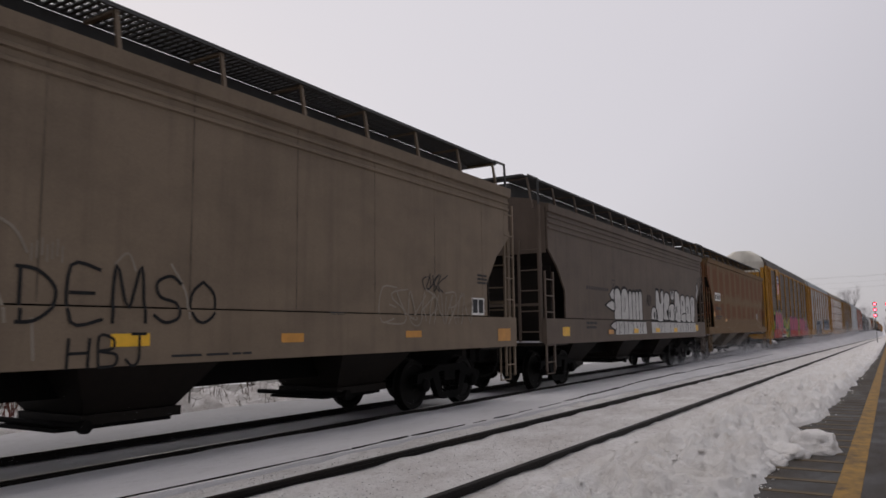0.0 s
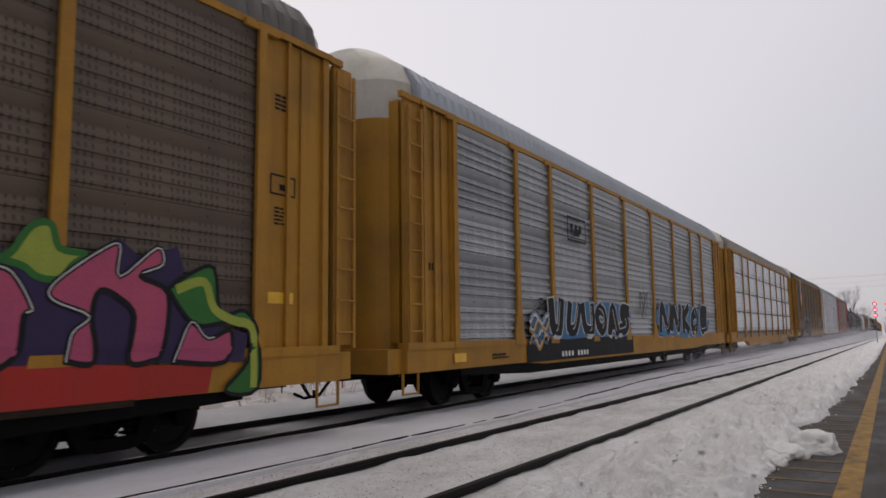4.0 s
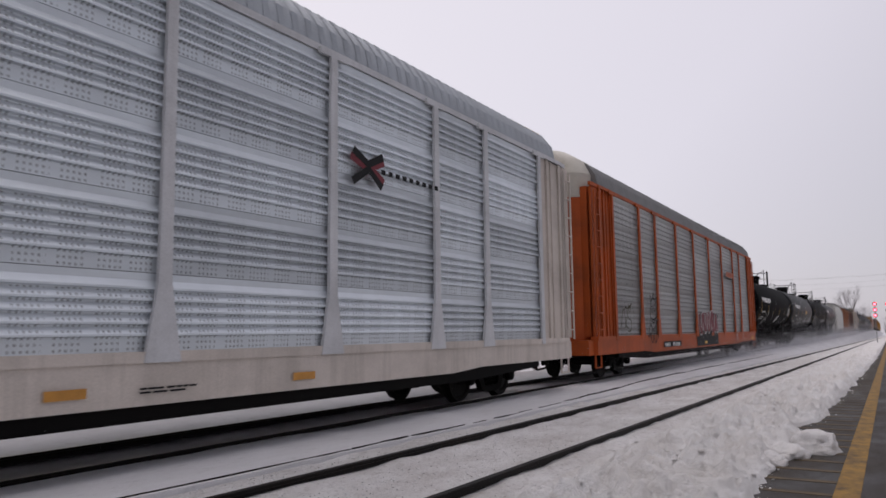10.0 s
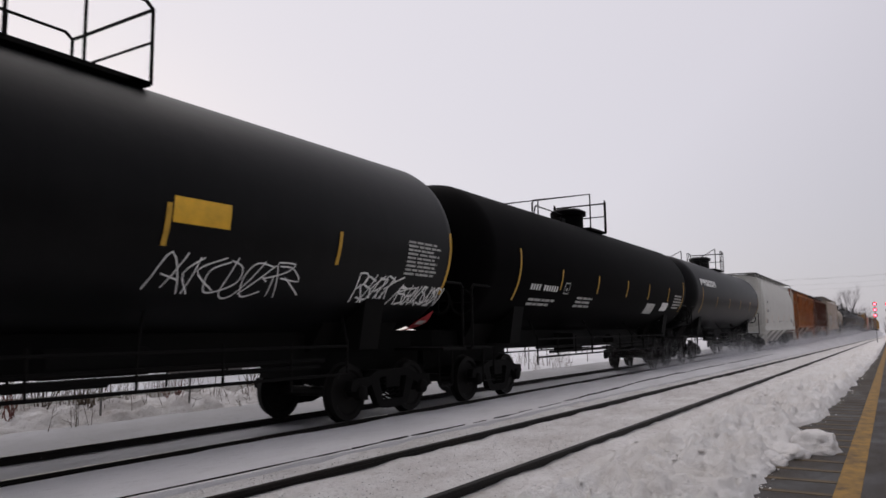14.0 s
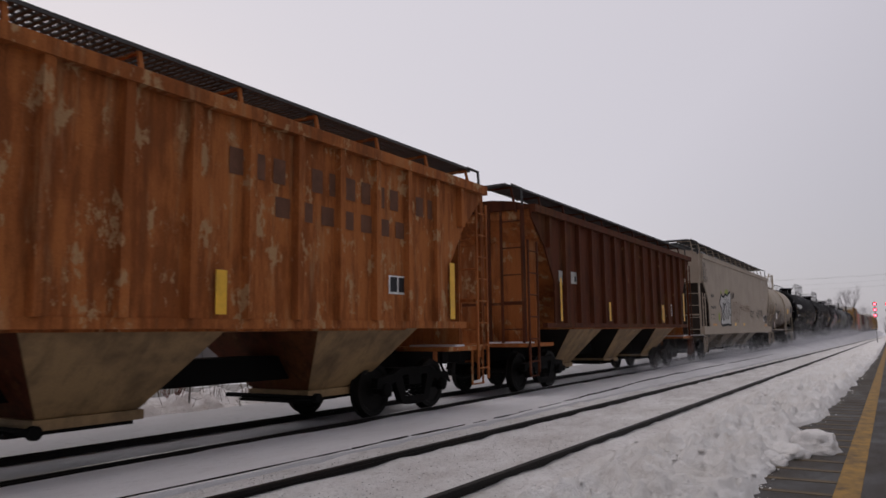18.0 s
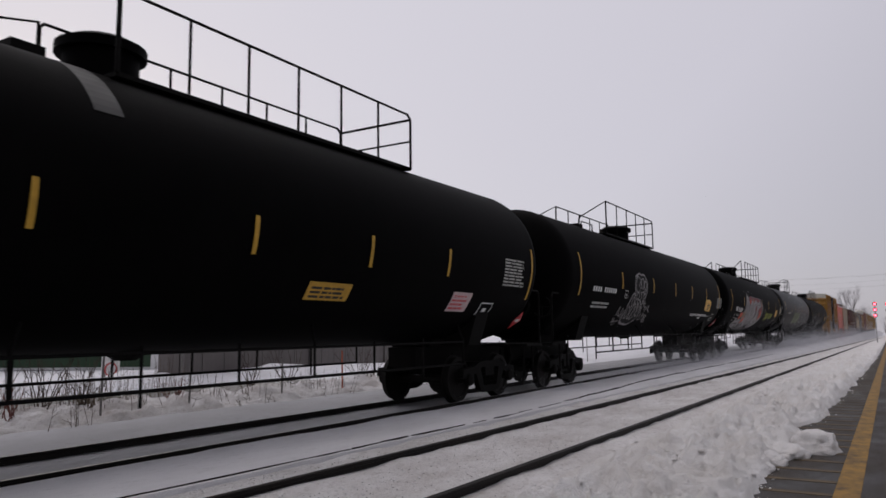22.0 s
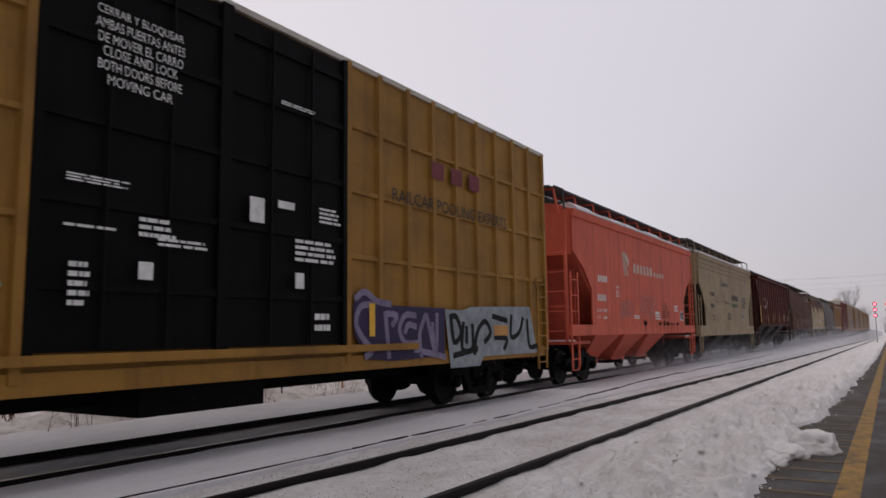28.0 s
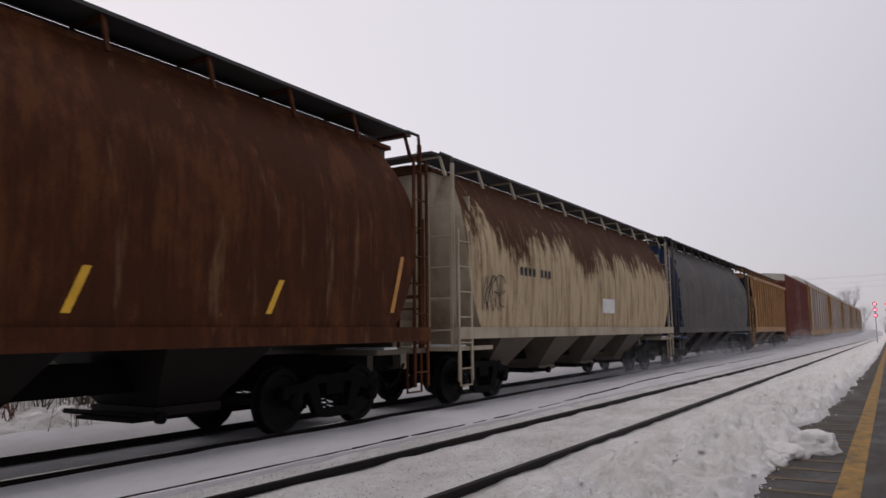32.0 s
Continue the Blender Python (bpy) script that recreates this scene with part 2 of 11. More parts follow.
# ---------- mesh helpers ----------
class Geo:
    """Gathers faces, then gives one mesh."""

    def __init__(self):
        self.v, self.f = [], []

    def add(self, verts, faces):
        k = len(self.v)
        self.v += [tuple(p) for p in verts]
        self.f += [tuple(i + k for i in f) for f in faces]
        return self

    def box(self, x0, x1, y0, y1, z0, z1):
        v = [(x, y, z) for z in (z0, z1) for y in (y0, y1) for x in (x0, x1)]
        return self.add(v, [(0, 2, 3, 1), (4, 5, 7, 6), (0, 1, 5, 4), (2, 6, 7, 3), (0, 4, 6, 2), (1, 3, 7, 5)])

    def frustum(self, a, za, c, zc):
        """A tapered box from rectangle a (x0, x1, y0, y1) at za down to c at zc."""
        v = [(x, y, zc) for y in c[2:] for x in c[:2]] + [(x, y, za) for y in a[2:] for x in a[:2]]
        return self.add(v, [(0, 2, 3, 1), (4, 5, 7, 6), (0, 1, 5, 4), (2, 6, 7, 3), (0, 4, 6, 2), (1, 3, 7, 5)])

    def prism(self, prof, a, c, axis="y", caps=True):
        """A closed outline pushed from a to c. axis y: outline in x, z; axis x: in y, z; axis z: in x, y."""
        put = {"y": lambda p, t: (p[0], t, p[1]), "x": lambda p, t: (t, p[0], p[1]), "z": lambda p, t: (p[0], p[1], t)}[axis]
        n = len(prof)
        v = [put(p, a) for p in prof] + [put(p, c) for p in prof]
        f = [(i, (i + 1) % n, (i + 1) % n + n, i + n) for i in range(n)]
        if caps:
            f += [tuple(range(n - 1, -1, -1)), tuple(range(n, 2 * n))]
        return self.add(v, f)

    def tube(self, p, q, r, n=6, r2=None, caps=True):
        p, q = Vector(p), Vector(q)
        d = (q - p).normalized()
        u = d.orthogonal().normalized()
        w = d.cross(u)
        ring = [(math.cos(2 * math.pi * i / n), math.sin(2 * math.pi * i / n)) for i in range(n)]
        r2 = r if r2 is None else r2
        v = [p + r * (c * u + s * w) for c, s in ring] + [q + r2 * (c * u + s * w) for c, s in ring]
        f = [(i, (i + 1) % n, (i + 1) % n + n, i + n) for i in range(n)]
        if caps:
            f += [tuple(range(n - 1, -1, -1)), tuple(range(n, 2 * n))]
        return self.add(v, f)

    def pipe(self, pts, r, n=6):
        """A bent round bar through the points, one closed skin."""
        pts = [Vector(p) for p in pts]
        way = [(pts[min(i + 1, len(pts) - 1)] - pts[i]).normalized() + (pts[i] - pts[max(0, i - 1)]).normalized() for i in range(len(pts))]
        u = way[0].orthogonal().normalized()
        v = []
        for p, d in zip(pts, way):
            d = d.normalized()
            u = (u - d * u.dot(d)).normalized()
            w = d.cross(u)
            v += [p + r * (math.cos(2 * math.pi * i / n) * u + math.sin(2 * math.pi * i / n) * w) for i in range(n)]
        f = [(k * n + i, k * n + (i + 1) % n, (k + 1) * n + (i + 1) % n, (k + 1) * n + i) for k in range(len(pts) - 1) for i in range(n)]
        m = (len(pts) - 1) * n
        return self.add(v, f + [tuple(range(n - 1, -1, -1)), tuple(range(m, m + n))])

    def lathe(self, prof, n=24, axis="y", centre=(0, 0, 0)):
        """prof: (along, radius) points turned round an axis through centre."""
        cx, cy, cz = centre
        put = {"y": lambda t, c, s: (cx + c, cy + t, cz + s), "x": lambda t, c, s: (cx + t, cy + c, cz + s), "z": lambda t, c, s: (cx + c, cy + s, cz + t)}[axis]
        v = [put(t, r * math.cos(2 * math.pi * i / n), r * math.sin(2 * math.pi * i / n)) for t, r in prof for i in range(n)]
        f = [(k * n + i, k * n + (i + 1) % n, (k + 1) * n + (i + 1) % n, (k + 1) * n + i) for k in range(len(prof) - 1) for i in range(n)]
        return self.add(v, f)

    def mesh(self, name, smooth=0):
        me = bpy.data.meshes.new(name)
        me.from_pydata(self.v, [], self.f)
        bm = bmesh.new()
        bm.from_mesh(me)
        bmesh.ops.recalc_face_normals(bm, faces=bm.faces)
        bm.to_mesh(me)
        bm.free()
        if smooth:
            me.polygons.foreach_set("use_smooth", [True] * len(me.polygons))
            me.set_sharp_from_angle(angle=radians(smooth))
        return me


def part(name, geo, material, parent, label="", smooth=0, at=None):
    me = geo.mesh(name, smooth) if isinstance(geo, Geo) else geo
    if not me.materials:
        me.materials.append(material)
    ob = new(name, me)
    if parent:
        ob.parent = parent
    if at:
        ob.location = at
    if label:
        tagged(ob, label)
    return ob


def thing(name, label, category, group="", at=(0, 0, 0)):
    ob = new(name)
    ob.empty_display_size = 0.3
    ob.location = at
    return tagged(ob, label, category, group)


def setting(name, geo, material, label="", smooth=0):
    return tagged(part(name, geo, material, None, label, smooth), kind="structure")


# ---------- ground, tracks and platform ----------
def hills(x, y, s, seed=0.0):
    return noise.noise(Vector((x * s + seed, y * s, seed)))


def sheet(xs, ys, height, shift=lambda x, y: 0.0):
    g = Geo()
    nx = len(xs)
    g.v = [(x + shift(x, y), y, height(x, y)) for y in ys for x in xs]
    g.f = [(j * nx + i, j * nx + i + 1, (j + 1) * nx + i + 1, (j + 1) * nx + i) for j in range(len(ys) - 1) for i in range(nx - 1)]
    return g


def steps(a, b, first, grow):
    out, d = [a], first
    while out[-1] < b:
        out.append(min(b, out[-1] + d))
        d *= grow
    return out


def far_height(x, y):
    """The snowy land on both sides: level at the track, uneven beyond the verge."""
    if x > 3.0:
        return -0.16
    lift = climb_at(y) * min(1.0, (3.0 - x) / 3.0)
    rise = max(0.0, min(1.0, (-1.5 - x) / 1.6))
    near = max(0.0, 1.0 - max(0.0, -x - 14) / 10)
    return -0.16 + lift + rise * (0.22 + near * (0.10 * hills(x, y, 0.9, 3) + 0.06 * hills(x, y, 2.7, 7))) - 0.25 * max(0.0, min(1.0, (-x - 7) / 8))


left_x = [-1500, -600, -250, -120, -70, -45, -32, -24, -18, -14] + [-11.5 + 0.35 * i for i in range(29)] + [-1.2, 0, 3.5, 20, 60, 150, 400, 1500]
far_y = [-1500, -500, -150, -50, -20, -5] + [2 + 0.5 * i for i in range(60)] + [33, 36, 40, 46, 54, 65, 80, 110, 160, 260, 500, 1000, 2500]
setting("ground", sheet(left_x, far_y, far_height), SNOW, "snow-covered ground reaching the horizon", 60)

bed_y = [-620, -300, -120, -50] + steps(-25, 6, 1.0, 1.0) + steps(6, 420, 0.25, 1.025)[1:] + [520, 820]
setting("snow_bed", sheet([0.93, 1.3, 1.8, 2.3, 2.7, 2.95, 3.0, 3.02], bed_y,
        lambda x, y: (climb_at(y) * max(0.0, min(1.0, (3.0 - x) / 1.6)) - 0.055 + (0.02 if x < 0.95 else 0.0) + 0.105 * min(1, (x - 0.93) / 1.6) + 0.02 * hills(x, y, 0.7) + 0.012 * hills(x, y, 3)) if x < 3.0 else -0.12, lambda x, y: BEAR * along(y) * (3.02 - x) / 2.09),
        SNOW_BED, "smooth packed snow between the two tracks", 60)
setting("track_bed", sheet([-2.4, -1.6, -1.1, -0.95, -0.6, 0, 0.6, 0.94], bed_y,
        lambda x, y: climb_at(y) + (-0.11 if x > -1.5 else -0.02 if x > -2 else 0.05) + 0.02 * hills(x, y, 1.5), lambda x, y: BEAR * along(y)), SNOW_GREY, "grey wind-blown snow in the busy track", 60)
setting("siding_bed", sheet([2.98, 3.2, 3.45, 3.68, 3.82, 3.96, 4.1, 4.24, 4.38, 4.52, 4.66, 4.8, 4.94, 5.06, 5.18, 5.32, 5.6, 5.9], bed_y,
        lambda x, y: 0.012 + 0.045 * max(math.exp(-((x - 3.75) / 0.16) ** 2), math.exp(-((x - 5.25) / 0.16) ** 2)) + 0.03 * hills(x, y, 2.2, 5) + 0.025 * hills(x, y, 6, 2) + 0.02 * hills(x, y, 15, 4)), SNOW_TRACK, "gritty trampled snow over the ties of the siding", 60)


def rail(name, x, top, y0=-25, y1=420):
    g = Geo()
    g.prism([(x - 0.07, top - 0.17), (x + 0.07, top - 0.17), (x + 0.07, top - 0.155), (x + 0.012, top - 0.12), (x + 0.012, top - 0.04), (x + 0.036, top - 0.03),
             (x + 0.036, top - 0.004), (x - 0.036, top - 0.004), (x - 0.036, top - 0.03), (x - 0.012, top - 0.04), (x - 0.012, top - 0.12), (x - 0.07, top - 0.155)], y0, y1)
    r = setting(name, g, RAIL_STEEL, "dark rusty steel rail standing out of the snow")
    used = x < 1.0
    part("rail_head", Geo().box(x - 0.030, x + 0.030, y0, y1, top - 0.0035, top), RAIL_HEAD if used else RAIL_STEEL, r, "worn bright running surface" if used else "dull rusty running surface")
    return r


def buried_x(y):
    k = max(0.0, min(1.0, (y - 9.0) / 15.0))
    return 2.88 - 0.60 * k * k * (3 - 2 * k)


buried = None
for k, (y0, y1, top) in enumerate([(3.6, 6.9, 0.070), (6.95, 8.1, 0.066), (8.2, 9.6, 0.066), (9.9, 10.3, 0.062), (10.6, 12.1, 0.066), (12.5, 13.6, 0.066), (13.9, 19.5, 0.082), (19.8, 26.0, 0.085), (26.4, 33.0, 0.085), (33.6, 48.0, 0.085)]):
    g = Geo()
    n = max(2, int((y1 - y0) / 0.5))
    for i in range(n):
        ya, yb = y0 + (y1 - y0) * i / n, y0 + (y1 - y0) * (i + 1) / n
        w = 0.012 * (1 - abs(2 * (i + 0.5) / n - 1) ** 3) * (0.75 + 0.9 * abs(hills(0, ya, 1.3, 6)))
        z = climb_at(ya) * max(0.0, min(1.0, (3.0 - buried_x(ya)) / 1.6)) - 0.055 + 0.105 * min(1, (buried_x(ya) - 0.93) / 1.6) + 0.02 * hills(buried_x(ya), ya, 0.7) + 0.012 * hills(buried_x(ya), ya, 3)
        g.box(buried_x(ya) - w, buried_x(ya) + w, ya, yb + 0.01, z - 0.05, z + 0.012 + max(0.0, top - 0.075))
    piece_ob = part("rail_stretch", g, RAIL_STEEL, buried)
    if buried is None:
        buried = tagged(piece_ob, "dark rail almost buried in the packed snow", kind="structure")
        buried.name = "buried_rail"

for rail_name, rail_x, rail_top in (("rail_1", 5.25, 0.118), ("rail_2", 3.75, 0.118), ("rail_3", 0.75, 0.0), ("rail_4", -0.75, 0.0)):
    rail_ob = rail(rail_name, rail_x, rail_top)
    if rail_x < 1.0:
        rail_ob.matrix_world = on_line(0.0)
        for end_name, y0, y1 in (("_behind", -620.0, -25.0), ("_ahead", 420.0, 820.0)):
            stretch = rail(rail_name + end_name, rail_x, rail_top, y0, y1)
            stretch.matrix_world = pose(BEAR * along(y0 + y1), 0, GRADE * along(y0 + y1))


def bank_edge(y):
    return 7.30 + 0.009 * min(40.0, max(0.0, y - 7.0)) + 0.12 * hills(0, y, 0.55, 4) + 0.10 * hills(0, y, 1.9, 9) + 0.06 * hills(0, y, 6.0, 1) - 0.22 * math.exp(-((y - 11.9) / 0.8) ** 2)


def bank_height(x, y):
    """Ploughed snow: rounded lumps of several sizes with creases between them."""
    e = bank_edge(y)
    s = max(0.0, min(1.0, (x - 5.45) / 0.7)) * max(0.0, min(1.0, (e - x) / 0.20)) ** 0.6
    lump = 0.10 * hills(x, y, 1.3, 2) + 0.20 * abs(hills(x, y, 3.1, 12)) + 0.16 * abs(hills(x, y, 6.4, 15)) + 0.10 * abs(hills(x, y, 12.5, 8)) + 0.035 * hills(x, y, 24.0, 3)
    return -0.02 + s * (0.09 + lump) if s > 0 else -0.05


bank_x = [5.3 + 0.036 * i for i in range(78)]
bank_y = steps(-24, 4, 0.24, 1.0) + steps(4, 20, 0.042, 1.0045)[1:] + steps(20, 400, 0.14, 1.03)[1:]
setting("snow_bank", sheet(bank_x, bank_y, bank_height), SNOW_BANK, "lumpy ploughed snow bank along the platform", 170)
setting("platform", sheet([6.6, 8, 10, 14, 30], [-60, 0, 10, 40, 120, 400], lambda x, y: 0.0), ASPHALT, "wet dark asphalt platform")
lines = setting("platform_edge_line", Geo().box(7.86, 8.06, -20, 300, 0.001, 0.005), YELLOW_LINE, "worn yellow safety line on the asphalt")
for i in range(80):
    part("cross_stripe", Geo().box(6.9, 7.86, 5.2 + 0.61 * i, 5.31 + 0.61 * i, 0.001, 0.004), PALE_LINE, lines, "faded pale cross stripe")


def lump_mesh(seed, sx, sy, sz):
    bm = bmesh.new()
    bmesh.ops.create_icosphere(bm, subdivisions=4, radius=1.0)
    for v in bm.verts:
        k = 1 + 0.28 * noise.noise(v.co * 1.3 + Vector((seed, 0, 0))) + 0.16 * noise.noise(v.co * 3.3 + Vector((0, seed, 0))) + 0.07 * noise.noise(v.co * 8)
        v.co = Vector((v.co.x * sx * k, v.co.y * sy * k, max(-0.25, v.co.z) * sz * k))
    me = bpy.data.meshes.new("snow_lump")
    bm.to_mesh(me)
    bm.free()
    me.polygons.foreach_set("use_smooth", [True] * len(me.polygons))
    me.materials.append(SNOW_BANK)
    return me


for i, (x, y, sx, sy, sz) in enumerate([(7.55, 9.75, 0.26, 0.42, 0.22), (7.30, 9.1, 0.22, 0.30, 0.12), (7.15, 8.55, 0.20, 0.28, 0.10), (7.38, 10.1, 0.20, 0.25, 0.16), (6.98, 7.1, 0.16, 0.22, 0.09), (7.2, 8.05, 0.10, 0.14, 0.06)]):
    ob = new("snow_lump", lump_mesh(i * 3.7, sx, sy, sz))
    ob.location = (x, y, 0.01)
    tagged(ob, "dirty white lump of ploughed snow on the asphalt", "snow lump", "snow lumps on the platform")


def crumbs(count, seed, spot, size, squash=0.7):
    """Loose crumbs of snow or grit, joined."""
    rng, g = random.Random(seed), Geo()
    base = [(0, 0, 1), (0.94, 0, 0.3), (0.29, 0.9, 0.3), (-0.76, 0.55, 0.3), (-0.76, -0.55, 0.3), (0.29, -0.9, 0.3), (0, 0, -0.4)]
    faces = [(0, 1, 2), (0, 2, 3), (0, 3, 4), (0, 4, 5), (0, 5, 1), (6, 2, 1), (6, 3, 2), (6, 4, 3), (6, 5, 4), (6, 1, 5)]
    for _ in range(count):
        x, y, z = spot(rng)
        r = rng.uniform(*size) * rng.uniform(0.6, 1.0)
        a = rng.uniform(0, 6.3)
        ca, sa = math.cos(a), math.sin(a)
        k = [rng.uniform(0.7, 1.3) for _ in base]
        g.add([(x + r * k[i] * (p[0] * ca - p[1] * sa), y + r * k[i] * (p[0] * sa + p[1] * ca) * 1.2, z + r * squash * k[i] * p[2]) for i, p in enumerate(base)], faces)
    me = bpy.data.meshes.new("crumbs")
    me.from_pydata(g.v, [], g.f)
    me.polygons.foreach_set("use_smooth", [True] * len(me.polygons))
    return me


def bank_spot(rng):
    y = 4.5 + 30 * rng.random() ** 2.0
    x = rng.uniform(5.5, bank_edge(y) + 0.1)
    return x, y, max(0.0, bank_height(x, y)) + 0.005


def bed_spot(rng):
    y = 4.0 + 40 * rng.random() ** 2.0
    x = rng.uniform(3.05, 5.75)
    return x, y, 0.015 + 0.03 * hills(x, y, 2.2, 5) + 0.02 * hills(x, y, 6, 2)


LOOSE_SNOW = plain("loose_snow", (0.86, 0.845, 0.835), 0.9, 0, 0.15, 0.12, 3)
tagged(part("snow_crumbs", crumbs(1800, 1, bank_spot, (0.006, 0.020), 0.6), LOOSE_SNOW, None, "crumbs of ploughed snow over the bank"), category="snow crumbs", kind="stuff")
tagged(part("snow_chunks", crumbs(150, 4, bank_spot, (0.02, 0.05), 0.6), SNOW_BANK, None, "chunks of ploughed snow in the bank"), category="snow chunks", kind="stuff")
tagged(part("bed_crumbs", crumbs(4500, 2, bed_spot, (0.006, 0.018), 0.9), LOOSE_SNOW, None, "gritty crumbs of snow between the siding rails"), category="snow crumbs", kind="stuff")
GRIT = plain("dark_grit", (0.09, 0.075, 0.06), 0.9, 0, 0.2, 0.4, 8)
tagged(part("track_grit", crumbs(3000, 3, bed_spot, (0.004, 0.010)), GRIT, None, "dark grit and ballast chips on the snow"), category="grit", kind="stuff")


# ---------- verge, road and buildings behind the tracks ----------
WEED = plain("dry_weed_stalk", (0.11, 0.085, 0.06), 0.9, 0, 0.2, 0.4, 10)
ROAD_GREY = snow_material("slushy_road", (0.26, 0.25, 0.24), (0.12, 0.115, 0.11), 0.7, 0.7, 0.3)
WALL_GREY = paint("weathered_wall_boards", (0.15, 0.135, 0.13), (0.08, 0.07, 0.068), 0.5, 0.5, seed=51)
COACH_GREEN = paint("coach_green_paint", (0.020, 0.048, 0.022), (0.02, 0.032, 0.02), 0.4, 0.3, 0.4, seed=52)
COACH_LIME = plain("coach_lime_paint", (0.14, 0.30, 0.05), 0.5, 0, 0.4, 0.2)
COACH_WHITE = paint("coach_white_paint", (0.62, 0.62, 0.62), (0.35, 0.35, 0.35), 0.4, 0.3, seed=53)
GLASS_DARK = plain("dark_window_glass", (0.02, 0.022, 0.025), 0.08, 0, 0.6, 0.1)
BARK = paint("grey_bark", (0.20, 0.185, 0.18), (0.06, 0.055, 0.05), 0.5, 0.4, 0.9, seed=54)
# pale grey because the haze of distance is put into the twig colour
TWIG = plain("hazed_bare_twigs", (0.34, 0.325, 0.33), 0.95, 0, 0.1, 0.3)
POST_STEEL = plain("galvanised_post", (0.20, 0.19, 0.18), 0.6, 0.4, 0.4, 0.3)
STAKE_ORANGE = plain("orange_stake", (0.45, 0.11, 0.05), 0.6, 0, 0.3, 0.2)


def lamp_red():
    m, n, l, b = nodes_of("red_signal_lens")
    b.inputs["Base Color"].default_value = (0.6, 0.02, 0.03, 1)
    b.inputs["Emission Color"].default_value = (1.0, 0.06, 0.09, 1)
    b.inputs["Emission Strength"].default_value = 12.0
    return m


SIGNAL_RED = lamp_red()


def stalks(count, seed, area, tall):
    rng, g = random.Random(seed), Geo()
    for _ in range(count):
        x, y = rng.uniform(*area[:2]), rng.uniform(*area[2:])
        if hills(x, y, 0.8, 11) < 0.08:
            continue
        z = far_height(x, y) - 0.03
        h = rng.uniform(0.35, 1.0) * tall
        dx, dy = rng.uniform(-0.16, 0.16), rng.uniform(-0.16, 0.16)
        p, q = (x, y, z), (x + dx, y + dy, z + h)
        g.tube(p, q, 0.006, 3, 0.003, caps=False)
        for k in range(rng.randint(0, 3)):
            t = rng.uniform(0.4, 0.9)
            a = (x + dx * t, y + dy * t, z + h * t)
            g.tube(a, (a[0] + rng.uniform(-0.12, 0.12), a[1] + rng.uniform(-0.12, 0.12), a[2] + rng.uniform(0.03, 0.16)), 0.004, 3, 0.002, caps=False)
    return g


tagged(part("dry_weeds", stalks(1500, 5, (-5.0, -2.2, 4, 30), 0.62), WEED, None, "brown dry weeds poking through the snow"), category="weeds", kind="stuff")
tagged(part("tall_reeds", stalks(260, 6, (-5.2, -3.8, 6.0, 10.2), 1.0), WEED, None, "tall dry reeds beside the road"), category="weeds", kind="stuff")


def verge_height(x, y):
    edge = max(0.0, min(1.0, (x + 5.1) / 0.5)) * max(0.0, min(1.0, (-2.15 - x) / 0.5))
    return far_height(x, y) - 0.05 + edge * (0.07 + 0.22 * abs(hills(x, y, 1.7, 21)) + 0.16 * abs(hills(x, y, 4.1, 22)) + 0.07 * hills(x, y, 9.0, 23))


setting("snow_verge", sheet([-5.2 + 0.09 * i for i in range(35)], [3 + 0.1 * i for i in range(200)], verge_height), SNOW_VERGE, "rough weedy snow along the verge", 170)
SHRUB = plain("shrub_twigs", (0.075, 0.055, 0.045), 0.95, 0, 0.1, 0.4, 6)
RED_SHRUB = plain("reddish_shrub_twigs", (0.16, 0.06, 0.05), 0.95, 0, 0.1, 0.4, 6)


def shrub(x, y, tall, seed, material, label):
    rng, g = random.Random(seed), Geo()
    for _ in range(rng.randint(7, 11)):
        p, d = Vector((rng.uniform(-0.08, 0.08), rng.uniform(-0.12, 0.12), -0.1)), Vector((rng.uniform(-0.5, 0.5), rng.uniform(-0.8, 0.8), 1.0)).normalized()
        for k in range(4):
            q = p + d * tall * 0.3
            g.tube(p, q, 0.011 - 0.002 * k, 4, 0.009 - 0.002 * k, caps=False)
            for _ in range(2):
                e = (d + Vector((rng.uniform(-0.8, 0.8), rng.uniform(-0.8, 0.8), rng.uniform(-0.2, 0.5)))).normalized()
                g.tube(q, q + e * tall * rng.uniform(0.10, 0.24), 0.005, 3, 0.002, caps=False)
            p, d = q, (d + Vector((rng.uniform(-0.35, 0.35), rng.uniform(-0.35, 0.35), 0.1))).normalized()
    ob = part("bare_shrub", g, material, None)
    ob.location = (x, y, verge_height(x, y))
    tagged(ob, label, "shrub", "shrubs on the verge")


for i, (x, y, tall) in enumerate([(-4.3, 6.6, 0.95), (-4.5, 7.5, 1.1), (-4.2, 8.1, 0.8), (-3.3, 6.3, 0.55), (-3.9, 11.9, 0.75), (-4.4, 13.6, 0.8), (-3.4, 9.4, 0.5), (-4.1, 16.2, 0.9)]):
    if i in (3, 6):
        shrub(x, y, tall, 300 + i, RED_SHRUB, "low reddish leafless shrub in the snow")
    else:
        shrub(x, y, tall, 300 + i, SHRUB, "bare brown shrub standing in the snowy verge")
setting("road", sheet([-7.6, -7.0, -6.0, -5.2, -4.8], [-40, 0] + [4 + 2 * i for i in range(20)] + [60, 120, 400], lambda x, y: 0.13 + 0.02 * hills(x, y, 0.6)), ROAD_GREY, "slushy grey service road behind the tracks", 60)


def ridge(x, y):
    s = max(0.0, 1 - abs((x + 9.2) / 1.5))
    return -0.25 + s * (0.72 + 0.25 * hills(x, y, 0.5, 4) + 0.12 * hills(x, y, 1.7, 2))


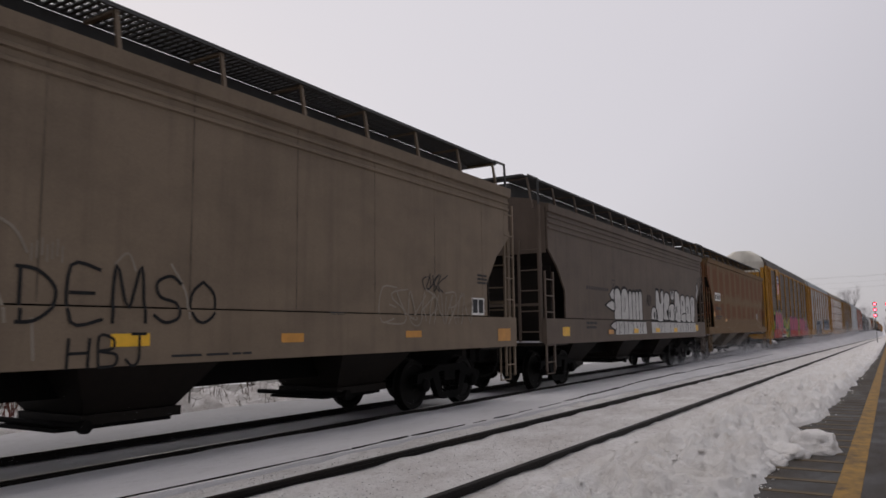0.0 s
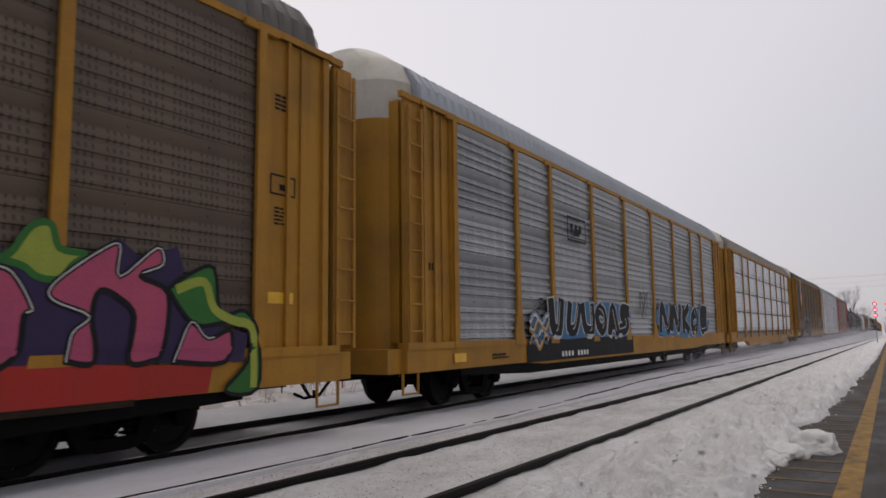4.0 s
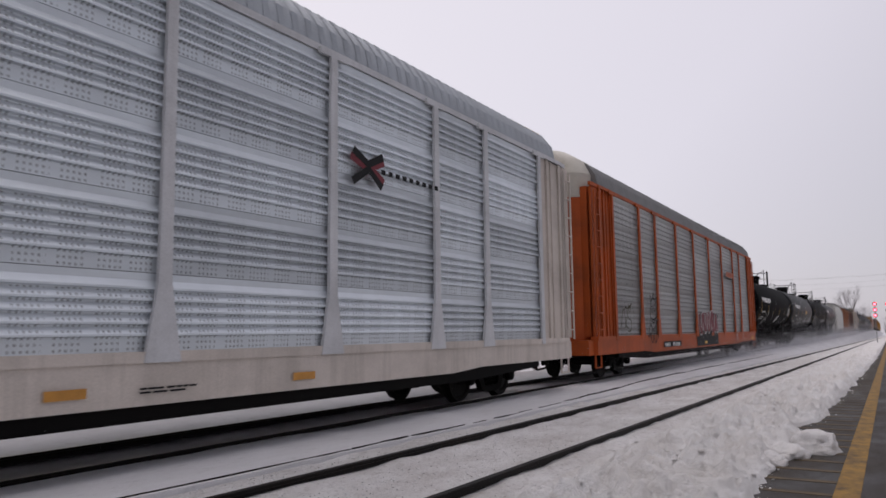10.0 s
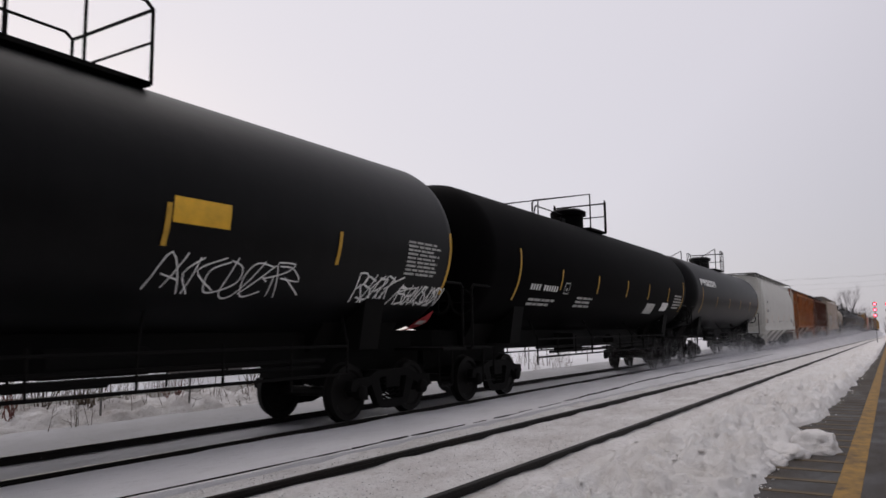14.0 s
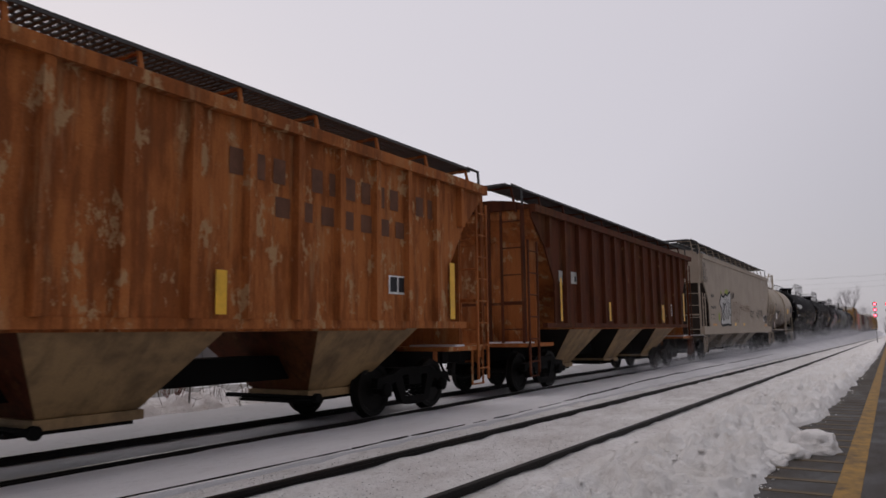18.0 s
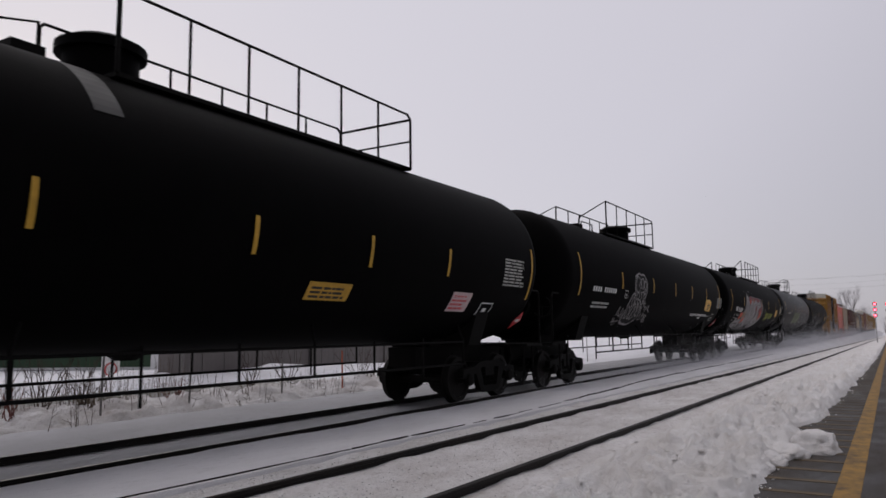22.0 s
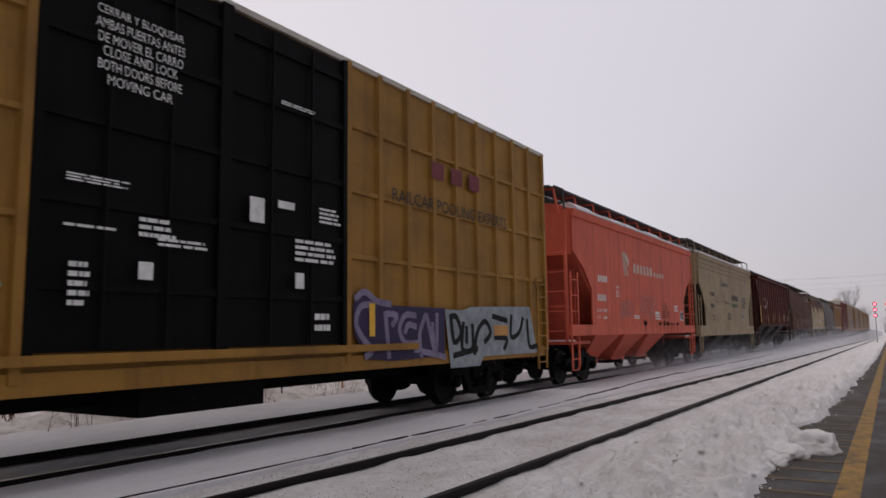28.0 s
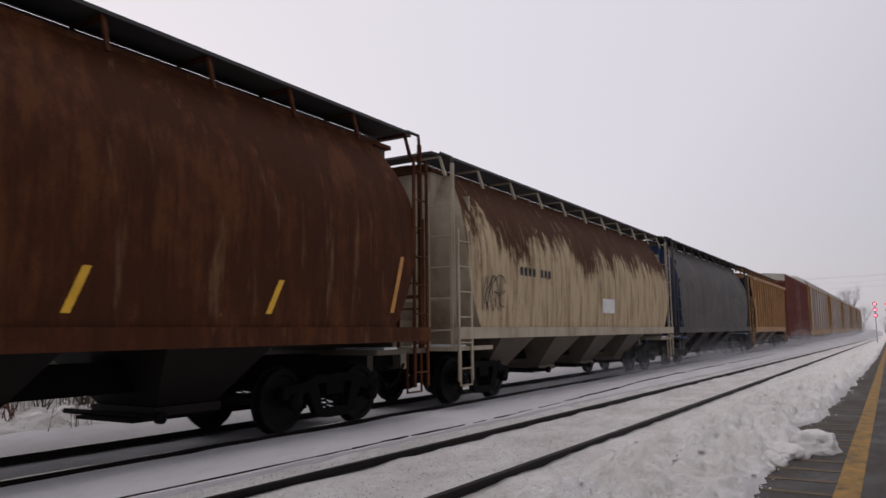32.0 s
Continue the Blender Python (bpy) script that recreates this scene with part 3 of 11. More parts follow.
setting("snow_ridge", sheet([-10.8 + 0.3 * i for i in range(12)], [3 + 0.6 * i for i in range(26)] + [20, 22, 26, 30], ridge), SNOW, "bright heap of ploughed snow beside the road", 50)


def stake(x, y, tall, material, tilt):
    g = Geo().tube((0, 0, -0.2), (tilt, 0, tall), 0.018, 6)
    ob = part("fence_stake", g, material, None)
    ob.location = (x, y, far_height(x, y))
    return tagged(ob, "thin orange marker stake in the snow" if material is STAKE_ORANGE else "thin rusty fence stake in the snow", "fence stake", "fence stakes")


for i in range(13):
    stake(-2.75 - 0.03 * i, 5.2 + 2.15 * i + 0.2 * math.sin(i * 2.3), 0.95 + 0.1 * math.sin(i * 1.7), STAKE_ORANGE if i == 4 else POST_STEEL, 0.03 * math.sin(i))

# low grey wall building
hut = thing("trackside_shed", "long low grey boarded shed behind the road", "shed", at=(-9.2, 14.2, -0.2))
hut.rotation_euler = (0, 0, math.atan2(5.0, 19.5))
for i in range(15):
    part("wall_board", Geo().box(-0.08, 0.0, i * 1.15 + 0.02, i * 1.15 + 1.13, 0, 2.15), WALL_GREY, hut)
part("shed_body", Geo().box(-0.7, -0.082, 0.02, 18.0, 0, 2.15), WALL_GREY, hut)
part("roof", Geo().prism([(-0.85, 2.15), (0.15, 2.15), (0.15, 2.26), (-0.85, 2.32)], -0.1, 18.1), SNOW, hut, "flat snow-covered roof")
for i in range(3):
    part("downpipe", Geo().tube((0.06, 0.1 + 8 * i, 0), (0.06, 0.1 + 8 * i, 2.2), 0.05, 8), POST_STEEL, hut)

# parked double-deck coach
coach = thing("commuter_coach", "green and white double-deck commuter coach parked beyond the road", "coach", at=(-35.0, 16.9, -0.55))
coach.rotation_euler = (0, 0, math.atan2(6.6, 10.8) - math.pi / 2)
part("body", Geo().prism([(-1.5, 0.5), (1.5, 0.5), (1.5, 3.9), (1.2, 4.6), (0.7, 4.85), (-0.7, 4.85), (-1.2, 4.6), (-1.5, 3.9)], 0, 14.2), COACH_WHITE, coach)
part("green_band", Geo().box(1.5, 1.52, 0, 14.2, 2.45, 4.1), COACH_GREEN, coach)
part("green_skirt", Geo().box(1.5, 1.52, 0, 14.2, 0.62, 1.95), COACH_GREEN, coach)
part("lime_door", Geo().box(1.52, 1.54, 11.7, 13.9, 1.25, 1.95), COACH_LIME, coach)
for i in range(8):
    for z0, z1 in ((2.95, 3.65), (1.15, 1.75)):
        part("window", Geo().box(1.522, 1.535, 0.5 + 1.5 * i, 1.55 + 1.5 * i, z0, z1), GLASS_DARK, coach)
part("underframe", Geo().box(-1.2, 1.2, 0.3, 13.9, 0.0, 0.5), BLACK_STEEL, coach)

# sign on a post beside the road
sign = thing("road_sign", "white prohibition sign with a red ring on a post", "sign", at=(-10.4, 12.85, -0.1))
part("post", Geo().tube((0, 0, -0.3), (0, 0, 1.1), 0.03, 8), POST_STEEL, sign)
part("plate", Geo().box(0.03, 0.05, -0.28, 0.28, 0.25, 1.0), WHITE_PAINT, sign)
part("red_ring", Geo().add([(0.054, 0.2 * math.cos(a) * k, 0.63 + 0.2 * math.sin(a) * k) for a in [2 * math.pi * i / 20 for i in range(20)] for k in (0.8, 1.0)], [(2 * i, 2 * i + 1, (2 * i + 3) % 40, (2 * i + 2) % 40) for i in range(20)]), plain("sign_red", (0.5, 0.03, 0.03), 0.5), sign)


# ---------- far end: trees, signals, buildings, wires ----------
def tree(x, y, tall, seed, spread=0.5):
    rng = random.Random(seed)
    ob = thing("bare_tree", "bare grey winter tree with fine upright twigs", "tree", "far trees", (x, y, -0.3))
    wood, fine = Geo(), Geo()

    def grow(p, d, length, r, level):
        q = p + d * length
        (wood if level < 3 else fine).tube(p, q, r, 5 if level < 3 else 3, r * 0.62, caps=False)
        if level >= 5:
            return
        for k in range(3 if level else 4):
            side = Vector((rng.uniform(-1, 1), rng.uniform(-1, 1), rng.uniform(-0.1, 0.7))).normalized()
            nd = (d * (1 - spread * 0.6) + side * spread + Vector((0, 0, 0.18))).normalized()
            grow(p + d * length * rng.uniform(0.55, 1.0), nd, length * rng.uniform(0.58, 0.78), r * 0.56, level + 1)

    grow(Vector((0, 0, 0)), Vector((rng.uniform(-0.05, 0.05), 0, 1)).normalized(), tall * 0.30, tall * 0.011, 0)
    part("trunk", wood, BARK, ob)
    part("crown", fine, TWIG, ob)


for i, (x, y, tall) in enumerate([(-3.0, 320, 30.0), (-2.0, 400, 24.0), (-5.6, 300, 21.0), (9.2, 190, 8.0), (-8, 205, 9.5), (11.5, 195, 7.6), (-10, 215, 10), (13.5, 185, 7.5), (-15, 230, 10), (8.4, 215, 8.5), (16.5, 210, 9.0)]):
    tree(x, y, tall, 60 + i, 0.48 + 0.05 * (i % 3))
BRUSH = plain("hazy_brush", (0.17, 0.16, 0.165), 0.95, 0, 0.1, 0.35, 0.6)
brush = Geo()
rng_b = random.Random(4)
for i in range(2600):
    x, y = rng_b.uniform(-60, 45), rng_b.uniform(215, 300)
    if -5 < x < 8:
        continue
    h = rng_b.uniform(1.5, 6.0) * (0.7 + 0.5 * hills(x, y, 0.05, 9))
    brush.tube((x, y, -0.3), (x + rng_b.uniform(-1.2, 1.2), y, h), 0.16, 3, 0.03, caps=False)
tagged(part("far_brush", brush, BRUSH, None, "grey leafless brush along the horizon"), category="brush", kind="stuff")


def signal(x, y, base, tops):
    ob = thing("rail_signal", "thin steel signal mast with lit red lamps", "signal", "lineside signals", (x, y, base))
    part("mast", Geo().tube((0, 0, 0), (0, 0, tops[-1] - base + 0.4), 0.05, 8), POST_STEEL, ob)
    for z in tops:
        head = part("signal_head", Geo().lathe([(0.0, 0.30), (0.04, 0.30), (0.04, 0.02)], 16, "y", (0, -0.16, z - base)), BLACK_STEEL, ob)
        part("lamp", Geo().lathe([(-0.10, 0.01), (-0.09, 0.12), (-0.02, 0.17)], 12, "y", (0, -0.17, z - base)), SIGNAL_RED, head, "glowing red lens")
        part("visor", Geo().lathe([(-0.24, 0.24), (-0.02, 0.25)], 12, "y", (0, -0.17, z - base)), BLACK_STEEL, head)


signal(6.7, 128, -0.2, (4.2, 5.05, 5.9))
signal(8.35, 129, -0.2, (5.0, 5.9))
for i, (x, y, w, d, h) in enumerate([(13.5, 150, 5.5, 8, 2.9), (-12, 230, 10, 10, 5), (12.5, 165, 6, 8, 3.6), (16, 240, 14, 10, 5.5)]):
    shop = thing("far_building", "low grey building with a snowy roof in the distance", "building", "far buildings", (x, y, -0.2))
    part("wall", Geo().box(-w / 2, w / 2, 0, d, 0, h), WALL_GREY, shop)
    part("roof", Geo().prism([(-w / 2 - 0.2, h), (w / 2 + 0.2, h), (0, h + 0.9)], -0.2, d + 0.2), SNOW, shop)
    for k in range(3):
        part("window", Geo().box(-w / 2 + w * (0.15 + 0.28 * k), -w / 2 + w * (0.30 + 0.28 * k), -0.03, 0.0, h * 0.4, h * 0.7), GLASS_DARK, shop)
pole_a = thing("utility_pole", "weathered wooden utility pole with a cross arm", "utility pole", "utility poles", (24, 168, -0.3))
part("shaft", Geo().tube((0, 0, 0), (0, 0, 15.2), 0.17, 8, 0.11), TIE_WOOD, pole_a)
part("cross_arm", Geo().box(-0.08, 0.08, -1.2, 1.2, 14.2, 14.4), TIE_WOOD, pole_a)
pole_b = copy_thing(pole_a, pose(-46, 160, -0.3))
wires = Geo()
for dy, dz in ((-1.1, 14.15), (0.0, 13.0), (1.1, 14.15), (0.3, 12.0)):
    pts = [(24 - 70 * k / 14, 168 - 8 * k / 14 + dy, dz - 0.3 - 1.3 * math.sin(math.pi * k / 14)) for k in range(15)]
    wires.pipe(pts, 0.012, 4)
tagged(part("overhead_wires", wires, POST_STEEL, None, "thin dark overhead wires between poles"), category="wires", kind="structure")


# ---------- running gear ----------
def wheel_profile():
    return [(0.0, 0.0), (0.0, 0.10), (0.02, 0.12), (0.03, 0.34), (0.0, 0.37), (0.0, 0.445), (0.115, 0.457), (0.118, 0.49), (0.14, 0.49), (0.14, 0.38), (0.11, 0.35), (0.10, 0.12), (0.13, 0.10), (0.13, 0.0)]


def wheelset_mesh():
    g = Geo()
    for side in (1, -1):
        g.lathe([(side * (0.81 - t), r) for t, r in wheel_profile()], 28, "x")
    g.tube((-0.95, 0, 0), (0.95, 0, 0), 0.085, 10)
    return g.mesh("wheelset", 35)


def frame_mesh():
    """Cast side frame: arched top, sprung window."""
    g = Geo()
    top = [(-1.16, 0.50), (-1.12, 0.66), (-0.70, 0.70), (-0.45, 0.80), (0.45, 0.80), (0.70, 0.70), (1.12, 0.66), (1.16, 0.50), (0.88, 0.46), (0.62, 0.58), (0.34, 0.68), (-0.34, 0.68), (-0.62, 0.58), (-0.88, 0.46)]
    g.prism(top, -0.065, 0.065, "x")
    low = [(-0.62, 0.58), (-0.40, 0.66), (-0.28, 0.30), (0.28, 0.30), (0.40, 0.66), (0.62, 0.58), (0.42, 0.22), (0.20, 0.16), (-0.20, 0.16), (-0.42, 0.22)]
    g.prism(low, -0.06, 0.06, "x")
    return g.mesh("side_frame")


def spring_mesh():
    g = Geo()
    turns = []
    for k in range(33):
        a = k * math.pi / 3
        turns.append((0.058 * math.cos(a), 0.058 * math.sin(a), 0.30 + 0.36 * k / 32))
    g.pipe(turns, 0.016, 4)
    return g.mesh("spring", 40)


def cap_mesh():
    return Geo().lathe([(-0.06, 0.001), (-0.06, 0.13), (0.05, 0.12), (0.08, 0.07), (0.08, 0.001)], 12, "x").mesh("axle_box", 40)


def bolster_mesh():
    g = Geo().box(-1.05, 1.05, -0.20, 0.20, 0.50, 0.78).box(-0.35, 0.35, -0.35, 0.35, 0.78, 0.98)
    for y in (-0.40, 0.40):
        g.tube((-0.9, y * 0.95, 0.42), (0.9, y * 0.95, 0.42), 0.05, 6)
    for y in (-1, 1):
        for x in (-0.745, 0.745):
            g.box(x - 0.05, x + 0.05, y * 0.40 - 0.04, y * 0.40 + 0.04, 0.30, 0.58)
    return g.mesh("bogie")


GEAR = {"bogie": bolster_mesh(), "side_frame": frame_mesh(), "spring": spring_mesh(), "axle_box": cap_mesh(), "wheelset": wheelset_mesh()}
GEAR["wheelset"].materials.append(WHEEL_STEEL)
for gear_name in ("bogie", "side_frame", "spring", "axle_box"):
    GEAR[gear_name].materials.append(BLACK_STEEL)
LEAD_WHEELS, TRAIL_WHEELS, CARS = [], [], []


def bogie(car, y):
    b = part("bogie", GEAR["bogie"], BLACK_STEEL, car, at=(0, y, 0))
    for side in (1, -1):
        part("side_frame", GEAR["side_frame"], BLACK_STEEL, b, at=(side * 0.995, 0, 0))
        for dy in (-0.89, 0.89):
            part("axle_box", GEAR["axle_box"], BLACK_STEEL, b, at=(side * 1.05, dy, 0.457))
        for dy in (-0.17, 0.0, 0.17):
            part("spring", GEAR["spring"], BLACK_STEEL, b, at=(side * 0.99, dy, 0))
    for dy, store in ((-0.89, LEAD_WHEELS), (0.89, TRAIL_WHEELS)):
        store.append(part("wheelset", GEAR["wheelset"], WHEEL_STEEL, b, at=(0, dy, 0.457)))


def coupler(car, y, out):
    """Knuckle coupler with its hanging air hose."""
    c = part("coupler", Geo().box(-0.09, 0.09, min(y, y + out * 0.55), max(y, y + out * 0.55), 0.78, 0.98).box(-0.17, 0.17, min(y + out * 0.42, y + out * 0.66), max(y + out * 0.42, y + out * 0.66), 0.74, 1.02)
         .box(-0.28, 0.28, min(y, y - out * 0.5), max(y, y - out * 0.5), 0.68, 1.05), BLACK_STEEL, car)
    pts = [(0.35, y, 0.82), (0.36, y + out * 0.15, 0.62), (0.33, y + out * 0.35, 0.42), (0.22, y + out * 0.60, 0.38), (0.10, y + out * 0.72, 0.46)]
    part("air_hose", Geo().pipe(pts, 0.028, 6), BLACK_STEEL, c, "drooping black rubber air hose")


def ladder(car, x, y0, y1, z0, z1, material, rungs, r=0.016, stile=0.028, name="ladder"):
    g = Geo()
    for y in (y0, y1):
        g.box(x - 0.012, x + 0.022, y - stile, y + stile, z0, z1)
    for i in range(rungs):
        z = z0 + (z1 - z0) * (i + 0.5) / rungs
        g.tube((x + 0.02, y0, z), (x + 0.02, y1, z), r, 5)
    return part(name, g, material, car)


def end_ladder(car, y, x0, x1, z0, z1, material, rungs, out):
    g = Geo()
    for x in (x0, x1):
        g.box(x - 0.028, x + 0.028, min(y, y + out * 0.04), max(y, y + out * 0.04), z0, z1)
    for i in range(rungs):
        z = z0 + (z1 - z0) * (i + 0.5) / rungs
        g.tube((x0, y + out * 0.03, z), (x1, y + out * 0.03, z), 0.016, 5)
    return part("end_ladder", g, material, car)


# ---------- flat markings ----------
PLACES = {}


def banded(poly, step=0.12):
    """Cuts a polygon into level strips, so that it can lie on a rounded side."""
    lo, hi = min(p[1] for p in poly), max(p[1] for p in poly)
    if hi - lo <= step:
        return [poly]
    out, n = [], max(1, int((hi - lo) / step) + 1)
    for i in range(n):
        a, b = lo + (hi - lo) * i / n, lo + (hi - lo) * (i + 1) / n
        piece = poly
        for level, sign in ((a, 1), (b, -1)):
            kept = []
            for p, q in zip(piece, piece[1:] + piece[:1]):
                dp, dq = sign * (p[1] - level), sign * (q[1] - level)
                if dp >= 0:
                    kept.append(p)
                if dp * dq < 0:
                    t = dp / (dp - dq)
                    kept.append((p[0] + t * (q[0] - p[0]), p[1] + t * (q[1] - p[1])))
            piece = kept
            if len(piece) < 3:
                break
        if len(piece) >= 3:
            out.append(piece)
    return out


def flat(car, polys, place, material, name="marking", label="", lift=0.004):
    """Painted shapes: polygons in the sheet's own u (along), v (up), laid on the surface by place(u, v, lift)."""
    g = Geo()
    for k, poly in enumerate(polys):
        rise = lift + 0.00003 * (k % 90)
        for piece in banded(list(poly)):
            g.add([place(u, v, rise) for u, v in piece], [tuple(range(len(piece)))])
    me = bpy.data.meshes.new(name)
    me.from_pydata(g.v, [], g.f)
    bm = bmesh.new()
    bm.from_mesh(me)
    bmesh.ops.remove_doubles(bm, verts=bm.verts, dist=0.0008)
    bm.to_mesh(me)
    bm.free()
    return part(name, me, material, car, label)


def shell_plane(radius, cz):
    """v is the height on the shell."""
    def place(u, v, lift):
        a = math.asin(max(-0.999, min(0.999, (v - cz) / radius)))
        return ((radius + lift) * math.cos(a), u, cz + (radius + lift) * math.sin(a))
    return place


def rect(u, v, w, h, cuts=1):
    """A rectangle from its lower left corner, cut in cross strips so that it can follow a curved shell."""
    return [[(u, v + h * i / cuts), (u + w, v + h * i / cuts), (u + w, v + h * (i + 1) / cuts), (u, v + h * (i + 1) / cuts)] for i in range(cuts)]


def bars(u, v, w, h, rows, seed=0, gap=0.45):
    """Lines of small stencilling that cannot be read, as broken bars."""
    rng, out = random.Random(seed), []
    for i in range(rows):
        y0 = v + h - (i + 1) * h / rows
        x, end = u, u + w * rng.uniform(0.75, 1.0)
        while x < end - 0.02:
            step = min(end - x, rng.uniform(0.10, 0.34) * max(0.4, w))
            out += rect(x, y0, step * 0.86, h / rows * (1 - gap))
            x += step
    return out


def blocks(u, v, char_w, h, pattern):
    """A row of character-sized bars; a space in the pattern leaves a gap."""
    out = []
    for i, ch in enumerate(pattern):
        if ch != " ":
            out += rect(u + i * char_w, v, char_w * 0.60, h, 2)
    return out


def ring(u, v, w, h, t):
    return rect(u, v, w, t) + rect(u, v + h - t, w, t) + rect(u, v + t, t, h - 2 * t, 2) + rect(u + w - t, v + t, t, h - 2 * t, 2)


def blob(rng, u, v, w, h, n=14, rough=0.18):
    pts = []
    for i in range(n):
        a = 2 * math.pi * i / n
        c, s = math.cos(a), math.sin(a)
        k = 1 / max(abs(c), abs(s)) ** 0.72
        k *= 1 + rng.uniform(-rough, rough)
        pts.append((u + w / 2 + 0.5 * w * c * k, v + h / 2 + 0.5 * h * s * k))
    return pts


def stroke(pts, w):
    """A painted line as a ribbon of quads that share their edges."""
    pts = [p for i, p in enumerate(pts) if i == 0 or math.hypot(p[0] - pts[i - 1][0], p[1] - pts[i - 1][1]) > 1e-5]
    if len(pts) < 2:
        return []
    way = []
    for i in range(len(pts)):
        a, b = pts[max(0, i - 1)], pts[min(len(pts) - 1, i + 1)]
        d = math.hypot(b[0] - a[0], b[1] - a[1]) or 1
        way.append(((b[0] - a[0]) / d, (b[1] - a[1]) / d))
    ends = [(pts[0][0] - way[0][0] * w * 0.35, pts[0][1] - way[0][1] * w * 0.35)] + pts[1:-1] + [(pts[-1][0] + way[-1][0] * w * 0.35, pts[-1][1] + way[-1][1] * w * 0.35)]
    left = [(p[0] - t[1] * w / 2, p[1] + t[0] * w / 2) for p, t in zip(ends, way)]
    right = [(p[0] + t[1] * w / 2, p[1] - t[0] * w / 2) for p, t in zip(ends, way)]
    return [[left[i], right[i], right[i + 1], left[i + 1]] for i in range(len(ends) - 1)]


def bent(pts, n=4):
    """A smooth line through the points."""
    out = []
    for k in range(len(pts) - 1):
        p0, p1, p2, p3 = pts[max(0, k - 1)], pts[k], pts[k + 1], pts[min(len(pts) - 1, k + 2)]
        for j in range(n):
            t = j / n
            out.append(tuple(0.5 * (2 * p1[q] + (p2[q] - p0[q]) * t + (2 * p0[q] - 5 * p1[q] + 4 * p2[q] - p3[q]) * t * t + (3 * p1[q] - p0[q] - 3 * p2[q] + p3[q]) * t ** 3) for q in (0, 1)))
    return out + [pts[-1]]


def scribble(seed, u, v, w, h, letters, thick=0.04):
    """A hand-sprayed tag: loops and zigzags."""
    rng, out = random.Random(seed), []
    letters = int(letters * 1.3) + 1
    for i in range(letters):
        x0, dx = u + w * i / letters, w / letters * 2.1
        lean = rng.uniform(-0.3, 0.8)
        for line in rng.choice(SPRAY_FORMS):
            pts = [(x0 + dx * (p[0] + lean * (p[1] - 0.5) + rng.uniform(-0.12, 0.12)), v + h * min(1.0, max(0.0, p[1] + rng.uniform(-0.14, 0.14)))) for p in line]
            out += stroke(bent(pts), thick)
    return out


# abstract sprayed forms: thick bent strokes_in in a unit box
SPRAY_FORMS = [
    [[(0.15, 0.0), (0.2, 0.95)], [(0.2, 0.92), (0.75, 0.95), (0.8, 0.6), (0.25, 0.5)], [(0.45, 0.5), (0.9, 0.0)]],
    [[(0.1, 1.0), (0.2, 0.15), (0.72, 0.08), (0.86, 1.0)]],
    [[(0.9, 0.88), (0.3, 1.0), (0.15, 0.65), (0.75, 0.42), (0.8, 0.1), (0.1, 0.02)]],
    [[(0.1, 0.0), (0.48, 1.0), (0.9, 0.0)], [(0.3, 0.32), (0.72, 0.32)]],
    [[(0.1, 0.0), (0.15, 1.0), (0.8, 0.08), (0.9, 1.0)]],
    [[(0.5, 0.95), (0.15, 0.7), (0.2, 0.2), (0.55, 0.05), (0.85, 0.3), (0.82, 0.75), (0.5, 0.95)]],
    [[(0.15, 0.0), (0.2, 1.0)], [(0.85, 1.0), (0.3, 0.5), (0.9, 0.0)]],
    [[(0.85, 0.9), (0.3, 0.95), (0.12, 0.5), (0.35, 0.05), (0.9, 0.12)], [(0.5, 0.48), (0.85, 0.48)]],
]


def mural(car, place, seed, u, v, w, h, letters, fill, edge, cut=None, halo=None, shade=None, spread=0.05):
    """A large sprayed piece: fat bent forms, each with its outline, over a cloud of colour."""
    rng = random.Random(seed)
    lw = w / letters
    if halo:
        flat(car, [blob(rng, u - 0.1, v - h * 0.03, w + 0.2, h * 0.98, 30, 0.12)], place, halo, "graffiti_cloud", "", 0.004)
    for i in range(letters):
        form = rng.choice(SPRAY_FORMS)
        fat = min(lw * 0.42, h * 0.34) * rng.uniform(0.85, 1.1)
        x0, y0 = u + lw * i + fat * 0.35, v + fat * 0.4 + h * rng.uniform(0, 0.05)
        sx, sy = lw * rng.uniform(0.95, 1.12) - fat * 0.7, (h - fat * 0.8) * rng.uniform(0.84, 1.0)
        lean = rng.uniform(-0.12, 0.2)
        strokes_in = [bent([(x0 + sx * (p[0] + lean * (p[1] - 0.5) + rng.uniform(-0.06, 0.06)), y0 + sy * (p[1] + rng.uniform(-0.05, 0.05))) for p in line]) for line in form]
        body = flat(car, [q for l in strokes_in for q in stroke(l, fat)], place, fill, "graffiti_letter", "", 0.0090 + 0.0002 * i)
        flat(body, [q for l in strokes_in for q in stroke(l, fat + 2 * spread)], place, edge, "outline", "", 0.0055 + 0.0002 * i)
        if shade:
            flat(body, [[(p[0], min(p[1], v + h * 0.30)) for p in q] for l in strokes_in for q in stroke(l, fat) if min(p[1] for p in q) < v + h * 0.30], place, shade, "lower_tint", "", 0.0125 + 0.0002 * i)
        if cut:
            l = strokes_in[0]
            k = max(2, len(l) // 2)
            flat(body, stroke([(p[0] - fat * 0.30, p[1] + 0.02) for p in l[-k:]], 0.035), place, cut, "highlight", "", 0.0150)


